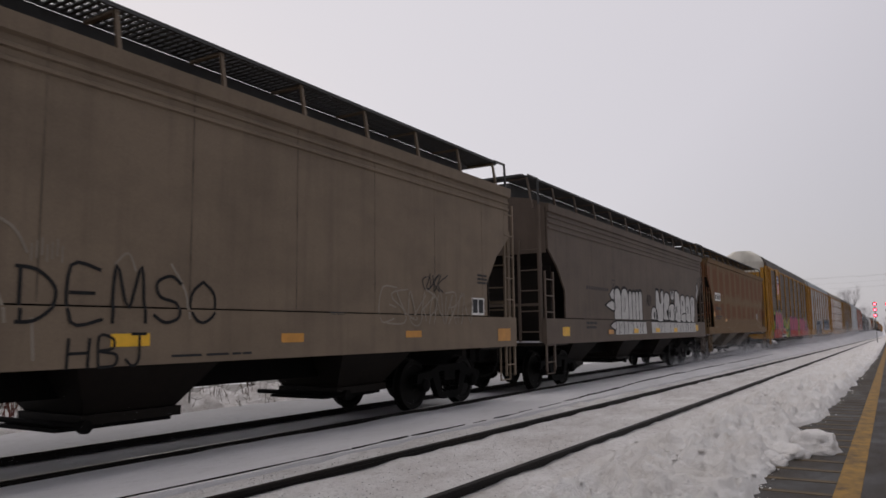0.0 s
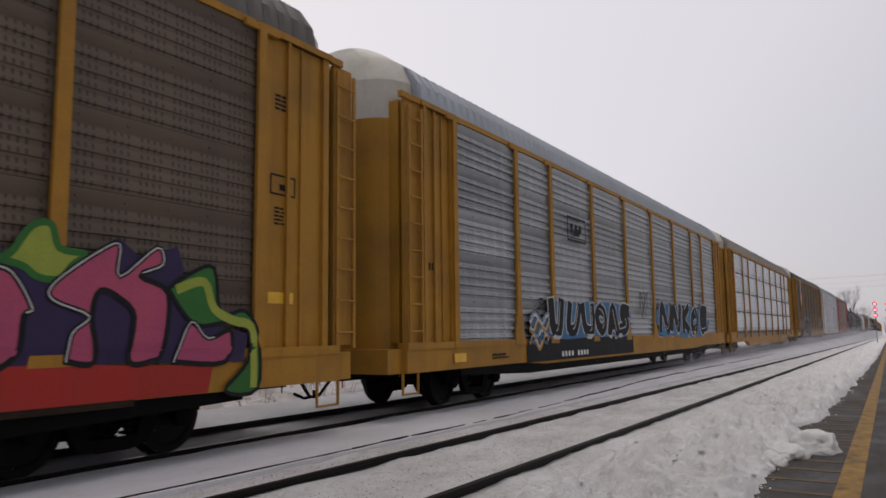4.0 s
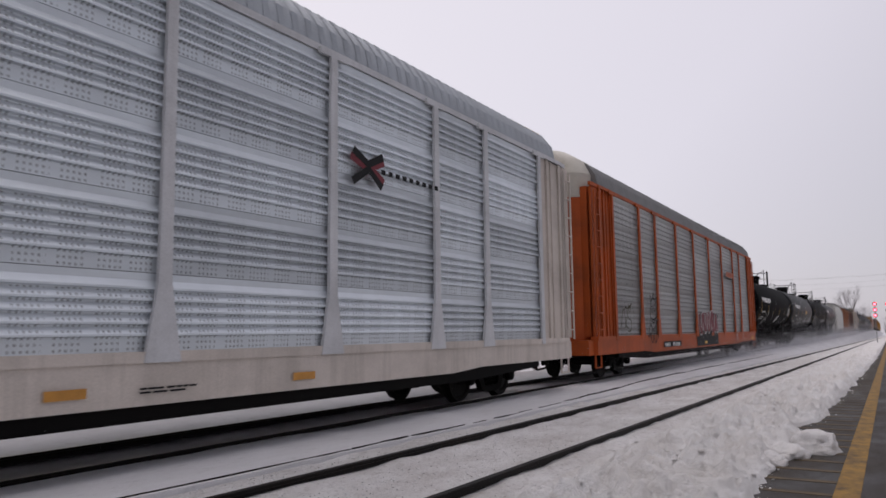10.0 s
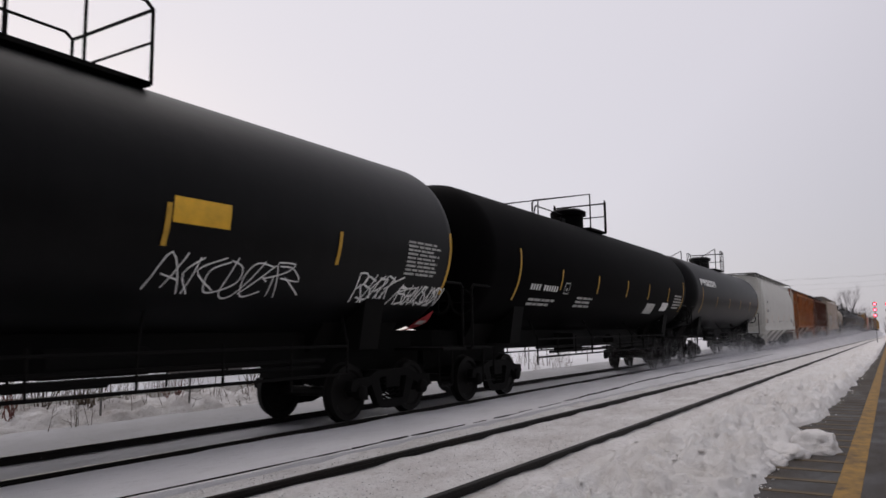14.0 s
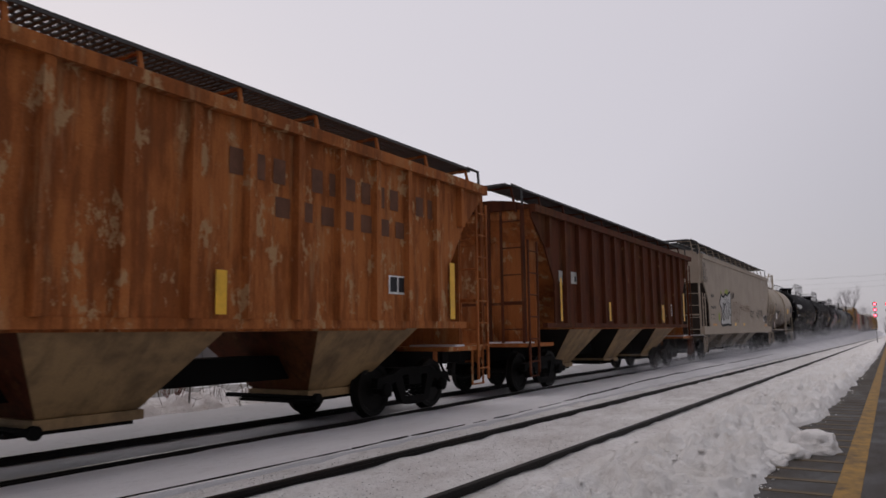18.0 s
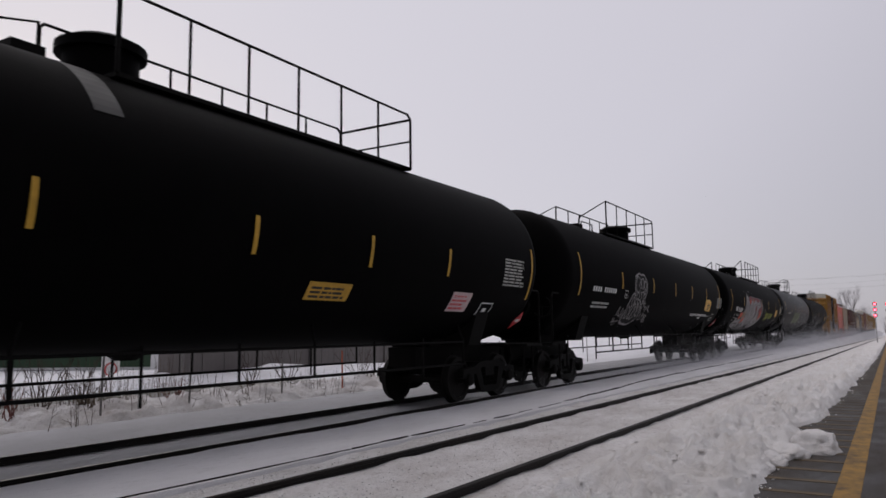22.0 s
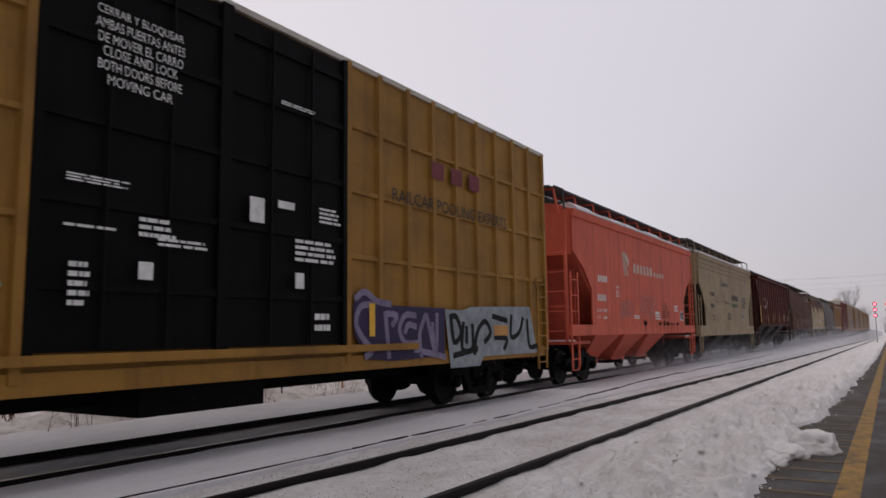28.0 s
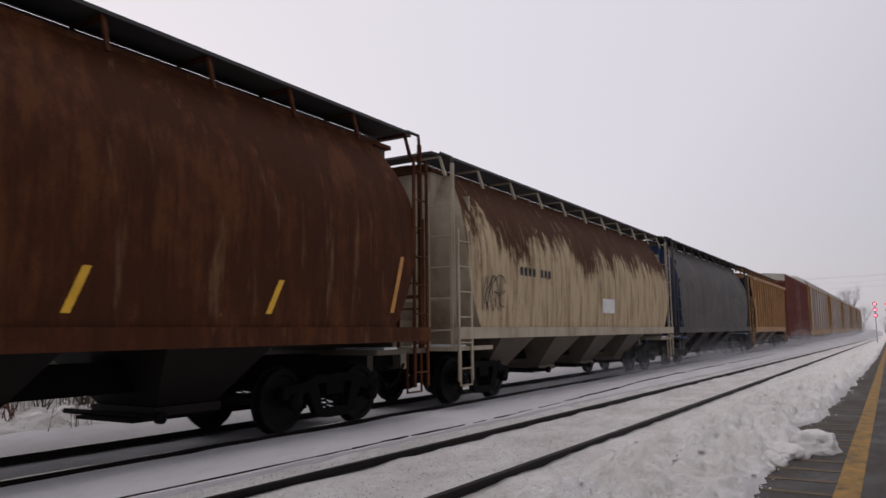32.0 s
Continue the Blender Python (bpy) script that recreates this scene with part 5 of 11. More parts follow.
    # saddles, stub sills, lower rails
    for ys, out in ((0.0, 1), (L, -1)):
        q0, q1 = (ys, ys + 3.6) if out > 0 else (ys - 3.6, ys)
        part("stub_sill", Geo().box(-0.33, 0.33, q0, q1, 0.72, 1.12).frustum((-0.75, 0.75, min(ys + out * 1.3, ys + out * 3.3), max(ys + out * 1.3, ys + out * 3.3)), 1.60, (-0.45, 0.45, min(ys + out * 1.3, ys + out * 3.3), max(ys + out * 1.3, ys + out * 3.3)), 1.12), BLACK_STEEL, car)
        saddle = Geo()
        yc = ys + out * 2.6
        arc = [((radius + 0.01) * math.cos(t), cz + (radius + 0.01) * math.sin(t)) for t in [math.radians(-140 + 10 * i) for i in range(11)]]
        saddle.prism(arc + [(1.1, 1.15), (-1.1, 1.15)], yc - 0.25, yc + 0.25)
        part("saddle", saddle, shell_mat if climb else BLACK_STEEL, car)
        part("end_platform", Geo().box(-1.45, 1.45, min(ys, ys + out * 0.85), max(ys, ys + out * 0.85), 1.08, 1.13), trim, car)
        for x in (-1.42, 1.42):
            g = Geo()
            g.pipe([(x, ys + out * 0.08, 1.1), (x, ys + out * 0.08, 2.25), (x, ys + out * 0.16, 2.33), (x, ys + out * 0.9, 2.33)], 0.026)
            g.pipe([(x, ys + out * 0.5, 1.1), (x, ys + out * 0.5, 0.45), (x, ys + out * 0.95, 0.45), (x, ys + out * 0.95, 1.1)], 0.022)
            part("grab_iron", g, trim, car)
        part("brake_wheel", Geo().lathe([(-0.02, 0.25), (0.0, 0.28), (0.02, 0.25), (0.0, 0.22), (-0.02, 0.25)], 16, "y", (1.05, ys + out * 0.35, 2.0)).tube((1.05, ys + out * 0.35, 1.72), (1.05, ys + out * 0.35, 2.28), 0.012, 5).tube((0.77, ys + out * 0.35, 2.0), (1.33, ys + out * 0.35, 2.0), 0.012, 5), trim, car)
        coupler(car, ys, -out)
    g = Geo()
    n = 9
    for side in (1, -1):
        x = side * 1.30
        g.tube((x, 3.4, 1.22), (x, L - 3.4, 1.22), 0.022, 6).tube((x, 3.4, 0.80), (x, L - 3.4, 0.80), 0.022, 6)
        for i in range(n + 1):
            y = 3.4 + (L - 6.8) * i / n
            g.tube((x, y, 0.62 if i % 4 == 0 else 0.80), (x, y, 1.30), 0.02, 5)
            if i % 3 == 0:
                g.tube((x, y, 1.25), (side * 0.9, y + 0.35, 1.72), 0.02, 5)
    part("lower_rail", g, BLACK_STEEL, car)
    low = cz - radius
    part("outlet_valve", Geo().lathe([(low + 0.06, 0.30), (low - 0.04, 0.22), (low - 0.10, 0.14), (low - 0.10, 0.01)], 14, "z", (0, L * 0.5, 0)), BLACK_STEEL, car)
    place = shell_plane(radius, cz)
    PLACES[car.name] = place
    for i, y in enumerate(strips):
        edge = i in (0, len(strips) - 1)
        flat(car, rect(y - 0.036, strip_z - (0.55 if edge else 0.24), 0.072, 1.10 if edge else 0.48, 6), place, TANK_TAPE, "reflector_strip", "", 0.008)
    bogie(car, 1.85), bogie(car, L - 1.85)
    CARS.append((car, s0))
    return car


# ---------- covered car carriers ----------
def panel_mesh(width, height, ribs, deep=0.042):
    """Rack sheet: deep corrugations, then a plain lap band with bolts along the top."""
    prof, wave = [], height * 0.80
    if ribs < 0:
        # smooth sheet with a few narrow creases
        n, prof = -ribs, [(0.0, 0.0)]
        for i in range(n):
            z = height * (0.14 + 0.74 * (i + 0.5) / n)
            prof += [(0.004, z - 0.024), (deep, z - 0.012), (deep, z + 0.010), (0.002, z + 0.085)]
        return Geo().prism(prof + [(0.004, height), (-0.02, height), (-0.02, 0.0)], 0.0, width).mesh("side_panel", 20)
    for i in range(ribs):
        z, p = wave * i / ribs, wave / ribs
        prof += [(0.0, z), (0.0, z + p * 0.22), (deep, z + p * 0.30), (deep, z + p * 0.52), (deep * 0.12, z + p * 0.86), (0.0, z + p * 0.90)]
    prof += [(0.004, wave + 0.01), (0.012, wave + 0.02), (0.012, height), (-0.02, height), (-0.02, 0.0)]
    g = Geo().prism(prof, 0.0, width)
    for k in range(5):
        y = width * (0.08 + 0.21 * k)
        g.box(0.012, 0.024, y - 0.014, y + 0.014, wave + 0.06, wave + 0.088)
    return g.mesh("side_panel", 40)


BAYS = (2.65, 1.90, 2.85, 2.85, 2.95, 2.85, 2.85, 1.90, 2.65)


def autorack(name, label, s0, panel_mat, post_mat, sill_mat, end_mat, roof_mat, cap_mat=None, length=27.45, rows=5, ribs=4, slit=False, eave=5.42, simple=False, brake=False, cap_z=5.12, deep=0.042, roof_up=1.04):
    car = thing(name, label, "car carrier", "freight train", (0, s0, 0))
    L, x, z0 = length, 1.50, 1.30 if slit else 1.24
    cap_mat = cap_mat or end_mat
    start = 2.0
    total = L - 2 * start
    k = total / sum(BAYS)
    row_h = (eave - z0) / rows
    y = start
    posts = [start]
    shared = {}
    for i, wide in enumerate(BAYS):
        w = wide * k
        if simple:
            part("side_panel", Geo().box(x - 0.02, x + 0.01, y, y + w, z0, eave), panel_mat, car)
        else:
            key = round(w, 3)
            if key not in shared:
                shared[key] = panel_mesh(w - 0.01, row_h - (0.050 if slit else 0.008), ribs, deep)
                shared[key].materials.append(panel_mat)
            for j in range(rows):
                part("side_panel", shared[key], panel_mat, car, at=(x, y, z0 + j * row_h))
        y += w
        posts.append(y)
    if slit:
        # open joints: a round plate on every post beside each joint, and a plain brown kick sheet along the foot
        plate = Geo().lathe([(x + 0.036, 0.005), (x + 0.036, 0.155), (x + 0.043, 0.155), (x + 0.043, 0.005)], 16, "x").mesh("joint_plate")
        plate.materials.append(GREY_PLATE)
        for yp in posts[1:-1]:
            for j in range(1, rows):
                part("joint_plate", plate, GREY_PLATE, car, at=(0, yp, z0 + j * row_h - 0.03))
        for ya, yb in zip(posts, posts[1:]):
            part("kick_rail", Geo().prism([(x + 0.01, 1.15), (x + 0.05, 1.16), (x + 0.05, 1.27), (x + 0.01, 1.297)], ya + 0.02, yb - 0.02), KICK_BROWN, car)
            part("kick_sheet", Geo().box(x - 0.02, x + 0.02, ya + 0.02, yb - 0.02, 0.95, 1.148), KICK_TAN, car)
            strap = Geo().box(x + 0.020, x + 0.036, (ya + yb) / 2 - 0.035, (ya + yb) / 2 + 0.035, -0.10, 0.08).mesh("joint_strap")
            strap.materials.append(GREY_PLATE)
            for j in range(1, rows):
                part("joint_strap", strap, GREY_PLATE, car, at=(0, 0, z0 + j * row_h))
    part("far_side", Geo().box(-x - 0.03, -x, start, L - start, z0, eave), panel_mat, car)
    part("inner_deck", Geo().box(-x + 0.05, x - 0.08, 1.4, L - 1.4, 2.55, 2.65).box(-x + 0.05, x - 0.08, 1.4, L - 1.4, 4.0, 4.1).box(-0.02, 0.02, 1.4, L - 1.4, 1.24, eave), BLACK_STEEL, car)
    for i, yp in enumerate(posts):
        w = 0.088 if 0 < i < len(posts) - 1 else 0.08
        flare = 0.0 if i in (0, len(posts) - 1) else 0.15
        g = Geo().prism([(yp - w, 1.98), (yp - w - flare, 0.94 if slit else z0 - 0.12), (yp + w + flare, 0.94 if slit else z0 - 0.12), (yp + w, 1.98), (yp + w * 0.8, eave), (yp - w * 0.8, eave)], x + 0.044, x + 0.095, "x")
        g.box(x + 0.034, x + 0.09, yp - 0.30, yp + 0.30, eave - 0.04, eave + 0.05)
        part("side_post", g, post_mat, car)
    part("top_rail", Geo().box(x - 0.04, x + 0.04, 0.3, L - 0.3, eave, eave + 0.10).box(-x - 0.04, -x + 0.04, 0.3, L - 0.3, eave, eave + 0.10), post_mat, car)
    roof = [(px, eave + pz * roof_up) for px, pz in ((-1.53, 0.08), (-1.46, 0.40), (-1.22, 0.71), (-0.62, 1.0), (0.62, 1.0), (1.22, 0.71), (1.46, 0.40), (1.53, 0.08))]
    rp = part("roof", Geo().prism(roof, 0.9, L - 0.9), roof_mat, car, smooth=30)
    if not simple:
        g = Geo()
        for i in range(90):
            yy = 1.0 + (L - 2.0) * i / 89
            g.add([(px + (0.004 if px > 0 else -0.004), yy + d, pz + 0.006) for d in (-0.06, 0.06) for px, pz in roof], [(i2, i2 + 1, i2 + 9, i2 + 8) for i2 in range(7)])
        part("roof_ribs", g, roof_mat, rp)
    # sill
    for side in (1, -1):
        a, b = (x - 0.12, x + 0.06) if side > 0 else (-x - 0.06, -x + 0.12)
        mid, lap = (0.47, 0.95) if slit else (0.67, 1.12)
        g = Geo().prism([(0.4, 0.74), (4.9, 0.74), (6.0, mid), (L - 6.0, mid), (L - 4.9, 0.74), (L - 0.4, 0.74), (L - 0.4, lap), (0.4, lap)], a, b, "x")
        part("side_sill", g, sill_mat, car)
        if not slit:
            lo, hi = (x - 0.10, x + 0.035) if side > 0 else (-x - 0.035, -x + 0.10)
            # near-black strip along the underside of the sill
            part("lower_flange", Geo().prism([(2.2, 0.62), (5.2, 0.50), (L - 5.2, 0.50), (L - 2.2, 0.62), (L - 2.2, 0.74), (2.2, 0.74)], lo, hi, "x"), BLACK_STEEL, car, "black lower edge")
            part("sill_flange", Geo().box(a - 0.02, b + 0.02, 0.4, L - 0.4, 1.12, 1.24), sill_mat, car)
        else:
            for ya, yb in ((0.4, start + 0.02), (L - start - 0.02, L - 0.4)):
                part("sill_flange", Geo().box(a, b, ya, yb, 0.953, 1.24), sill_mat, car)
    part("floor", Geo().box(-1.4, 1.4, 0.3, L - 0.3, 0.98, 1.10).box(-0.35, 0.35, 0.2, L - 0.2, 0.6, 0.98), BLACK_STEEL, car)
    # end sections with rounded doors
    for out in (-1, 1):
        base = 0.0 if out < 0 else L
        t = -out
        pts = [(1.34, base + t * 1.2)] + [(1.34 * math.cos(a) ** 0.55 if math.cos(a) > 0.001 else 0.0, base + t * (0.95 - 0.80 * math.sin(a))) for a in [math.pi / 2 * i / 10 for i in range(11)]]
        plan = pts + [(-px, py) for px, py in reversed(pts)]
        door = part("end_door", Geo().prism(plan, 1.14, cap_z, "z"), end_mat, car, smooth=40)
        part("door_cap", Geo().prism(plan, cap_z + 0.003, eave + 0.40, "z"), cap_mat, car, smooth=40)
        rim = [(px, py, eave + 0.40) for px, py in plan] + [(px * 0.86, py + t * 0.10, eave + 0.80) for px, py in plan] + [(px * 0.45, py + t * 0.28, eave + 1.16) for px, py in plan]
        n = len(plan)
        part("door_hood", Geo().add(rim, [(r * n + k, r * n + (k + 1) % n, (r + 1) * n + (k + 1) % n, (r + 1) * n + k) for r in range(2) for k in range(n)] + [tuple(range(2 * n, 3 * n))]), cap_mat, car, smooth=50)
        y0, y1 = (0.97, start) if out < 0 else (L - start, L - 0.62)
        c0, c1 = (0.45, 0.95) if out < 0 else (L - 0.46, L - 0.04)
        part("end_slot", Geo().box(-x + 0.12, x - 0.14, min(c0, y0), max(c1, y1), 1.24, eave), BLACK_STEEL if out > 0 else end_mat, car)
        for side in (1, -1):
            a, b = (x - 0.06, x - 0.01) if side > 0 else (-x + 0.01, -x + 0.06)
            panel_ob = part("end_panel", Geo().box(a, b, y0, y1, 1.24, eave), end_mat, car)
            part("corner_post", Geo().box(a - 0.02, b, c0, c1, 1.24, eave), end_mat, car)
            if side > 0:
                for p0, p1, thick in ((y0, y0 + 0.10, 0.06), (y1 - 0.12, y1, 0.05), ((y0 + y1) / 2 - 0.16, (y0 + y1) / 2 - 0.10, 0.05), ((y0 + y1) / 2 + 0.12, (y0 + y1) / 2 + 0.15, 0.03)):
                    part("panel_post", Geo().box(b, b + thick, p0, p1, 1.24, eave), end_mat, panel_ob)
                if out > 0 and brake:
                    ym = y0 + 0.62
                    part("hand_brake", Geo().lathe([(b, 0.17), (b + 0.10, 0.17), (b + 0.14, 0.08), (b + 0.14, 0.01)], 14, "x", (0, ym, 2.25)).box(b, b + 0.12, ym - 0.13, ym + 0.13, 1.72, 2.12), BLACK_STEEL, panel_ob, "black hand brake housing")
                    part("brake_chain", Geo().pipe([(b + 0.08, ym + 0.12, 2.1), (b + 0.10, ym + 0.24, 1.85), (b + 0.06, ym + 0.2, 1.3)], 0.025), BLACK_STEEL, panel_ob)
                    part("brake_step", Geo().box(b, b + 0.22, ym - 0.62, ym - 0.18, 1.70, 1.74).box(b, b + 0.22, ym - 0.62, ym - 0.18, 1.50, 1.53).box(b, b + 0.02, ym - 0.62, ym - 0.18, 1.53, 1.70), end_mat, panel_ob)
        yl = 0.50 if out < 0 else L - 0.44
        ladder(car, x + 0.05, yl, yl + 0.38, 1.2, eave - 0.1, end_mat, 9, 0.02)
        part("header", Geo().box(-x - 0.05, x + 0.07, y0 - 0.08, y1 + 0.05, eave + 0.0, eave + 0.09), post_mat, car)
        part("end_beam", Geo().box(-1.45, 1.45, min(base, base + t * 0.5), max(base, base + t * 0.5), 0.74, 1.14), sill_mat, car)
        part("step_iron", Geo().pipe([(1.5, base + t * 0.35, 0.74), (1.5, base + t * 0.35, 0.40), (1.5, base + t * 0.8, 0.40), (1.5, base + t * 0.8, 0.74)], 0.024), sill_mat, car)
        coupler(car, base, out)
    PLACES[car.name] = lambda u, v, lift: ((1.563 if slit and v < 0.95 else 1.522 if slit and v < 1.15 else 1.583 if v < 1.26 else 1.598 if 2.0 < u < L - 2.0 else 1.492) + lift, u, v)
    bogie(car, 3.6), bogie(car, L - 3.6)
    CARS.append((car, s0))
    return car, posts


# ---------- box car ----------
def boxcar(name, label, s0, length, side_mat, door_mat, end_mat, cap_mat, door=(6.95, 11.6), eave=5.55, floor_z=0.98, simple=False):
    car = thing(name, label, "box car", "freight train", (0, s0, 0))
    L, x = length, 1.56
    part("body", Geo().box(-x + 0.02, x - 0.02, 0.02, L - 0.02, floor_z, eave - 0.02), end_mat, car)
    for a, b in ((0.0, door[0]), (door[1], L)):
        part("side_sheet", Geo().box(x - 0.02, x, a, b, floor_z, eave), side_mat, car)
        n = max(2, round((b - a) / 0.84))
        for i in range(n + 1):
            y = a + 0.06 + (b - a - 0.12) * i / n
            part("side_post", Geo().prism([(x, y - 0.07), (x + 0.07, y - 0.05), (x + 0.07, y + 0.05), (x, y + 0.07)], floor_z, eave - 0.02, "z"), side_mat, car)
        if not simple:
            for z in (2.55, 3.55, 4.55):
                part("side_belt", Geo().prism([(x, z - 0.05), (x + 0.05, z - 0.03), (x + 0.05, z + 0.03), (x, z + 0.05)], a + 0.1, b - 0.1), side_mat, car)
    dm = (door[0] + door[1]) / 2
    for a, b in ((door[0], dm), (dm, door[1])):
        d = part("plug_door", Geo().box(x - 0.02, x + 0.03, a + 0.02, b - 0.02, floor_z + 0.28, eave - 0.1), door_mat, car)
        for z in (1.9, 2.75, 3.6, 4.45, 5.2):
            part("door_rib", Geo().box(x + 0.03, x + 0.065, a + 0.05, b - 0.05, z - 0.04, z + 0.04), door_mat, d)
        for fr in (0.33, 0.66):
            y = a + (b - a) * fr
            part("lock_rod", Geo().tube((x + 0.08, y, floor_z + 0.3), (x + 0.08, y, eave - 0.15), 0.022, 6), door_mat, d)
        for edge in (a, b - 0.09):
            part("door_frame", Geo().box(x + 0.03, x + 0.08, edge, edge + 0.09, floor_z + 0.2, eave - 0.05), door_mat, d)
    part("far_side", Geo().box(-x, -x + 0.02, 0, L, floor_z, eave), side_mat, car)
    part("roof", Geo().prism([(-x - 0.05, eave - 0.06), (-x - 0.05, eave + 0.02), (0, eave + 0.14), (x + 0.05, eave + 0.02), (x + 0.05, eave - 0.06)], -0.05, L + 0.05), cap_mat, car)
    part("side_sill", Geo().box(x - 0.02, x + 0.05, 0.1, L - 0.1, floor_z - 0.12, floor_z + 0.10), side_mat, car)
    part("door_track", Geo().box(x + 0.02, x + 0.14, door[0] - 1.8, door[1] + 1.8, floor_z + 0.16, floor_z + 0.26), side_mat, car)
    for y, out in ((0.0, -1), (L, 1)):
        for i in range(7):
            z = floor_z + 0.35 + i * 0.6
            part("end_corrugation", Geo().prism([(y, z - 0.2), (y + out * 0.10, z - 0.05), (y + out * 0.10, z + 0.05), (y, z + 0.2)], -x + 0.15, x - 0.15, "x"), end_mat, car)
        part("end_cap", Geo().box(-x, x, min(y, y + out * 0.03), max(y, y + out * 0.03), eave - 0.52, eave - 0.02), cap_mat, car)
        end_ladder(car, y + out * 0.05, 0.7, 1.2, 0.8, 2.4, side_mat, 5, out)
        part("grab_iron", Geo().pipe([(-1.2, y + out * 0.25, 1.1), (-1.2, y + out * 0.25, 2.4), (-0.6, y + out * 0.25, 2.4), (-0.6, y + out * 0.25, 1.1)], 0.02), BLACK_STEEL, car)
        part("end_platform", Geo().box(-1.3, 1.3, min(y, y + out * 0.45), max(y, y + out * 0.45), 1.0, 1.05), BLACK_STEEL, car)
        yl = 0.15 if y == 0 else L - 0.60
        ladder(car, x + 0.08, yl, yl + 0.45, floor_z - 0.4, 2.6, side_mat, 7)
        coupler(car, y, out)
    part("underframe", Geo().box(-0.35, 0.35, 0.2, L - 0.2, 0.6, floor_z).box(-1.2, 1.2, L * 0.45, L * 0.55, 0.5, floor_z), BLACK_STEEL, car)
    PLACES[car.name] = lambda u, v, lift: ((1.632 if u < door[0] or u > door[1] else 1.66) + lift, u, v)
    bogie(car, 2.3), bogie(car, L - 2.3)
    CARS.append((car, s0))
    return car


# ---------- car paints ----------
GREY_PLATE = plain("dull_zinc_plate", (0.20, 0.21, 0.22), 0.5, 0.4, 0.4, 0.25, 12)
KICK_TAN = paint("sprayed_tan_sheet", (0.30, 0.235, 0.15), (0.075, 0.05, 0.034), 0.9, 0.5, seed=76, blotch=3.0)
KICK_BROWN = paint("dirty_brown_kick_sheet", (0.085, 0.065, 0.050), (0.03, 0.025, 0.02), 0.7, 0.5, seed=74)
GREY_A = paint("dull_grey_paint", (0.205, 0.155, 0.108), (0.095, 0.070, 0.050), 0.55, 0.4, seed=1)
GREY_B = paint("slate_grey_paint", (0.128, 0.096, 0.074), (0.056, 0.042, 0.033), 0.5, 0.4, seed=2)
# nearly black: grime, with the shade of recessed ends and bays painted in
DARK_END = paint("shaded_grimy_end_paint", (0.017, 0.0135, 0.011), (0.007, 0.006, 0.0055), 0.6, 0.5, seed=3, spec=0.12)


def column_rust():
    """Tan paint with rounded fields of rust between the frames inside, an upper and a lower row, and small dark scuffs low down."""
    m, n, l, b = nodes_of("rust_bled_tan_paint")
    co, sp = n.new("ShaderNodeTexCoord"), n.new("ShaderNodeSeparateXYZ")
    l.new(co.outputs["Object"], sp.inputs["Vector"])

    def op(kind, a, c=None, d=None):
        k = n.new("ShaderNodeMath")
        k.operation = kind
        for i, v in enumerate((a, c, d)):
            if isinstance(v, (int, float)):
                k.inputs[i].default_value = v
            elif v is not None:
                l.new(v, k.inputs[i])
        return k.outputs["Value"]

    big = noise_node(n, l, 1.6, (1, 0.8, 1), 6, 0.68, (4, 9, 0))
    run = noise_node(n, l, 5.0, (1, 1.5, 0.12), 5, 0.7, (4, 4, 4))
    fine = noise_node(n, l, 38.0, (1, 1, 1), 4, 0.75)
    scuff = noise_node(n, l, 9.0, (1, 0.55, 1.6), 6, 0.8, (2, 5, 8))
    cell = op("ABSOLUTE", op("SUBTRACT", op("FRACT", op("MULTIPLY_ADD", sp.outputs["Y"], 1 / 1.46, 0.18)), 0.5))
    side = op("MULTIPLY", cell, 2.35)
    up = op("ABSOLUTE", op("MULTIPLY_ADD", sp.outputs["Z"], 1 / 0.78, -3.62 / 0.78))
    down = op("ABSOLUTE", op("MULTIPLY_ADD", sp.outputs["Z"], 1 / 0.42, -2.26 / 0.42))
    row = op("MINIMUM", up, down)
    edge = op("MAXIMUM", side, row)
    field = op("SUBTRACT", op("MULTIPLY_ADD", big, 1.5, 0.18), edge)
    mask = ramp_node(n, l, field, 0.0, 0.30, (0.10, 0.10, 0.10, 1), (0.95, 0.95, 0.95, 1))
    c = mix_node(n, l, ramp_node(n, l, run, 0.35, 0.75), (0.205, 0.135, 0.070), (0.140, 0.088, 0.046))
    c = mix_node(n, l, mask, c, (0.155, 0.061, 0.023))
    c = mix_node(n, l, ramp_node(n, l, run, 0.48, 0.72, (0, 0, 0, 1), (0.5, 0.5, 0.5, 1)), c, (0.115, 0.062, 0.032))
    low = op("MULTIPLY", op("LESS_THAN", sp.outputs["Z"], 2.35), op("GREATER_THAN", sp.outputs["Z"], 1.62))
    c = mix_node(n, l, op("MULTIPLY", low, ramp_node(n, l, scuff, 0.58, 0.62)), c, (0.030, 0.018, 0.011))
    c = mix_node(n, l, 1.0, c, ramp_node(n, l, fine, 0.2, 0.8, (0.75, 0.75, 0.75, 1), (1.2, 1.2, 1.2, 1)), "MULTIPLY")
    l.new(c, b.inputs["Base Color"])
    b.inputs["Roughness"].default_value, b.inputs["Specular IOR Level"].default_value = 0.75, 0.2
    bump_to(n, l, b, run, 0.25, 0.012)
    return m


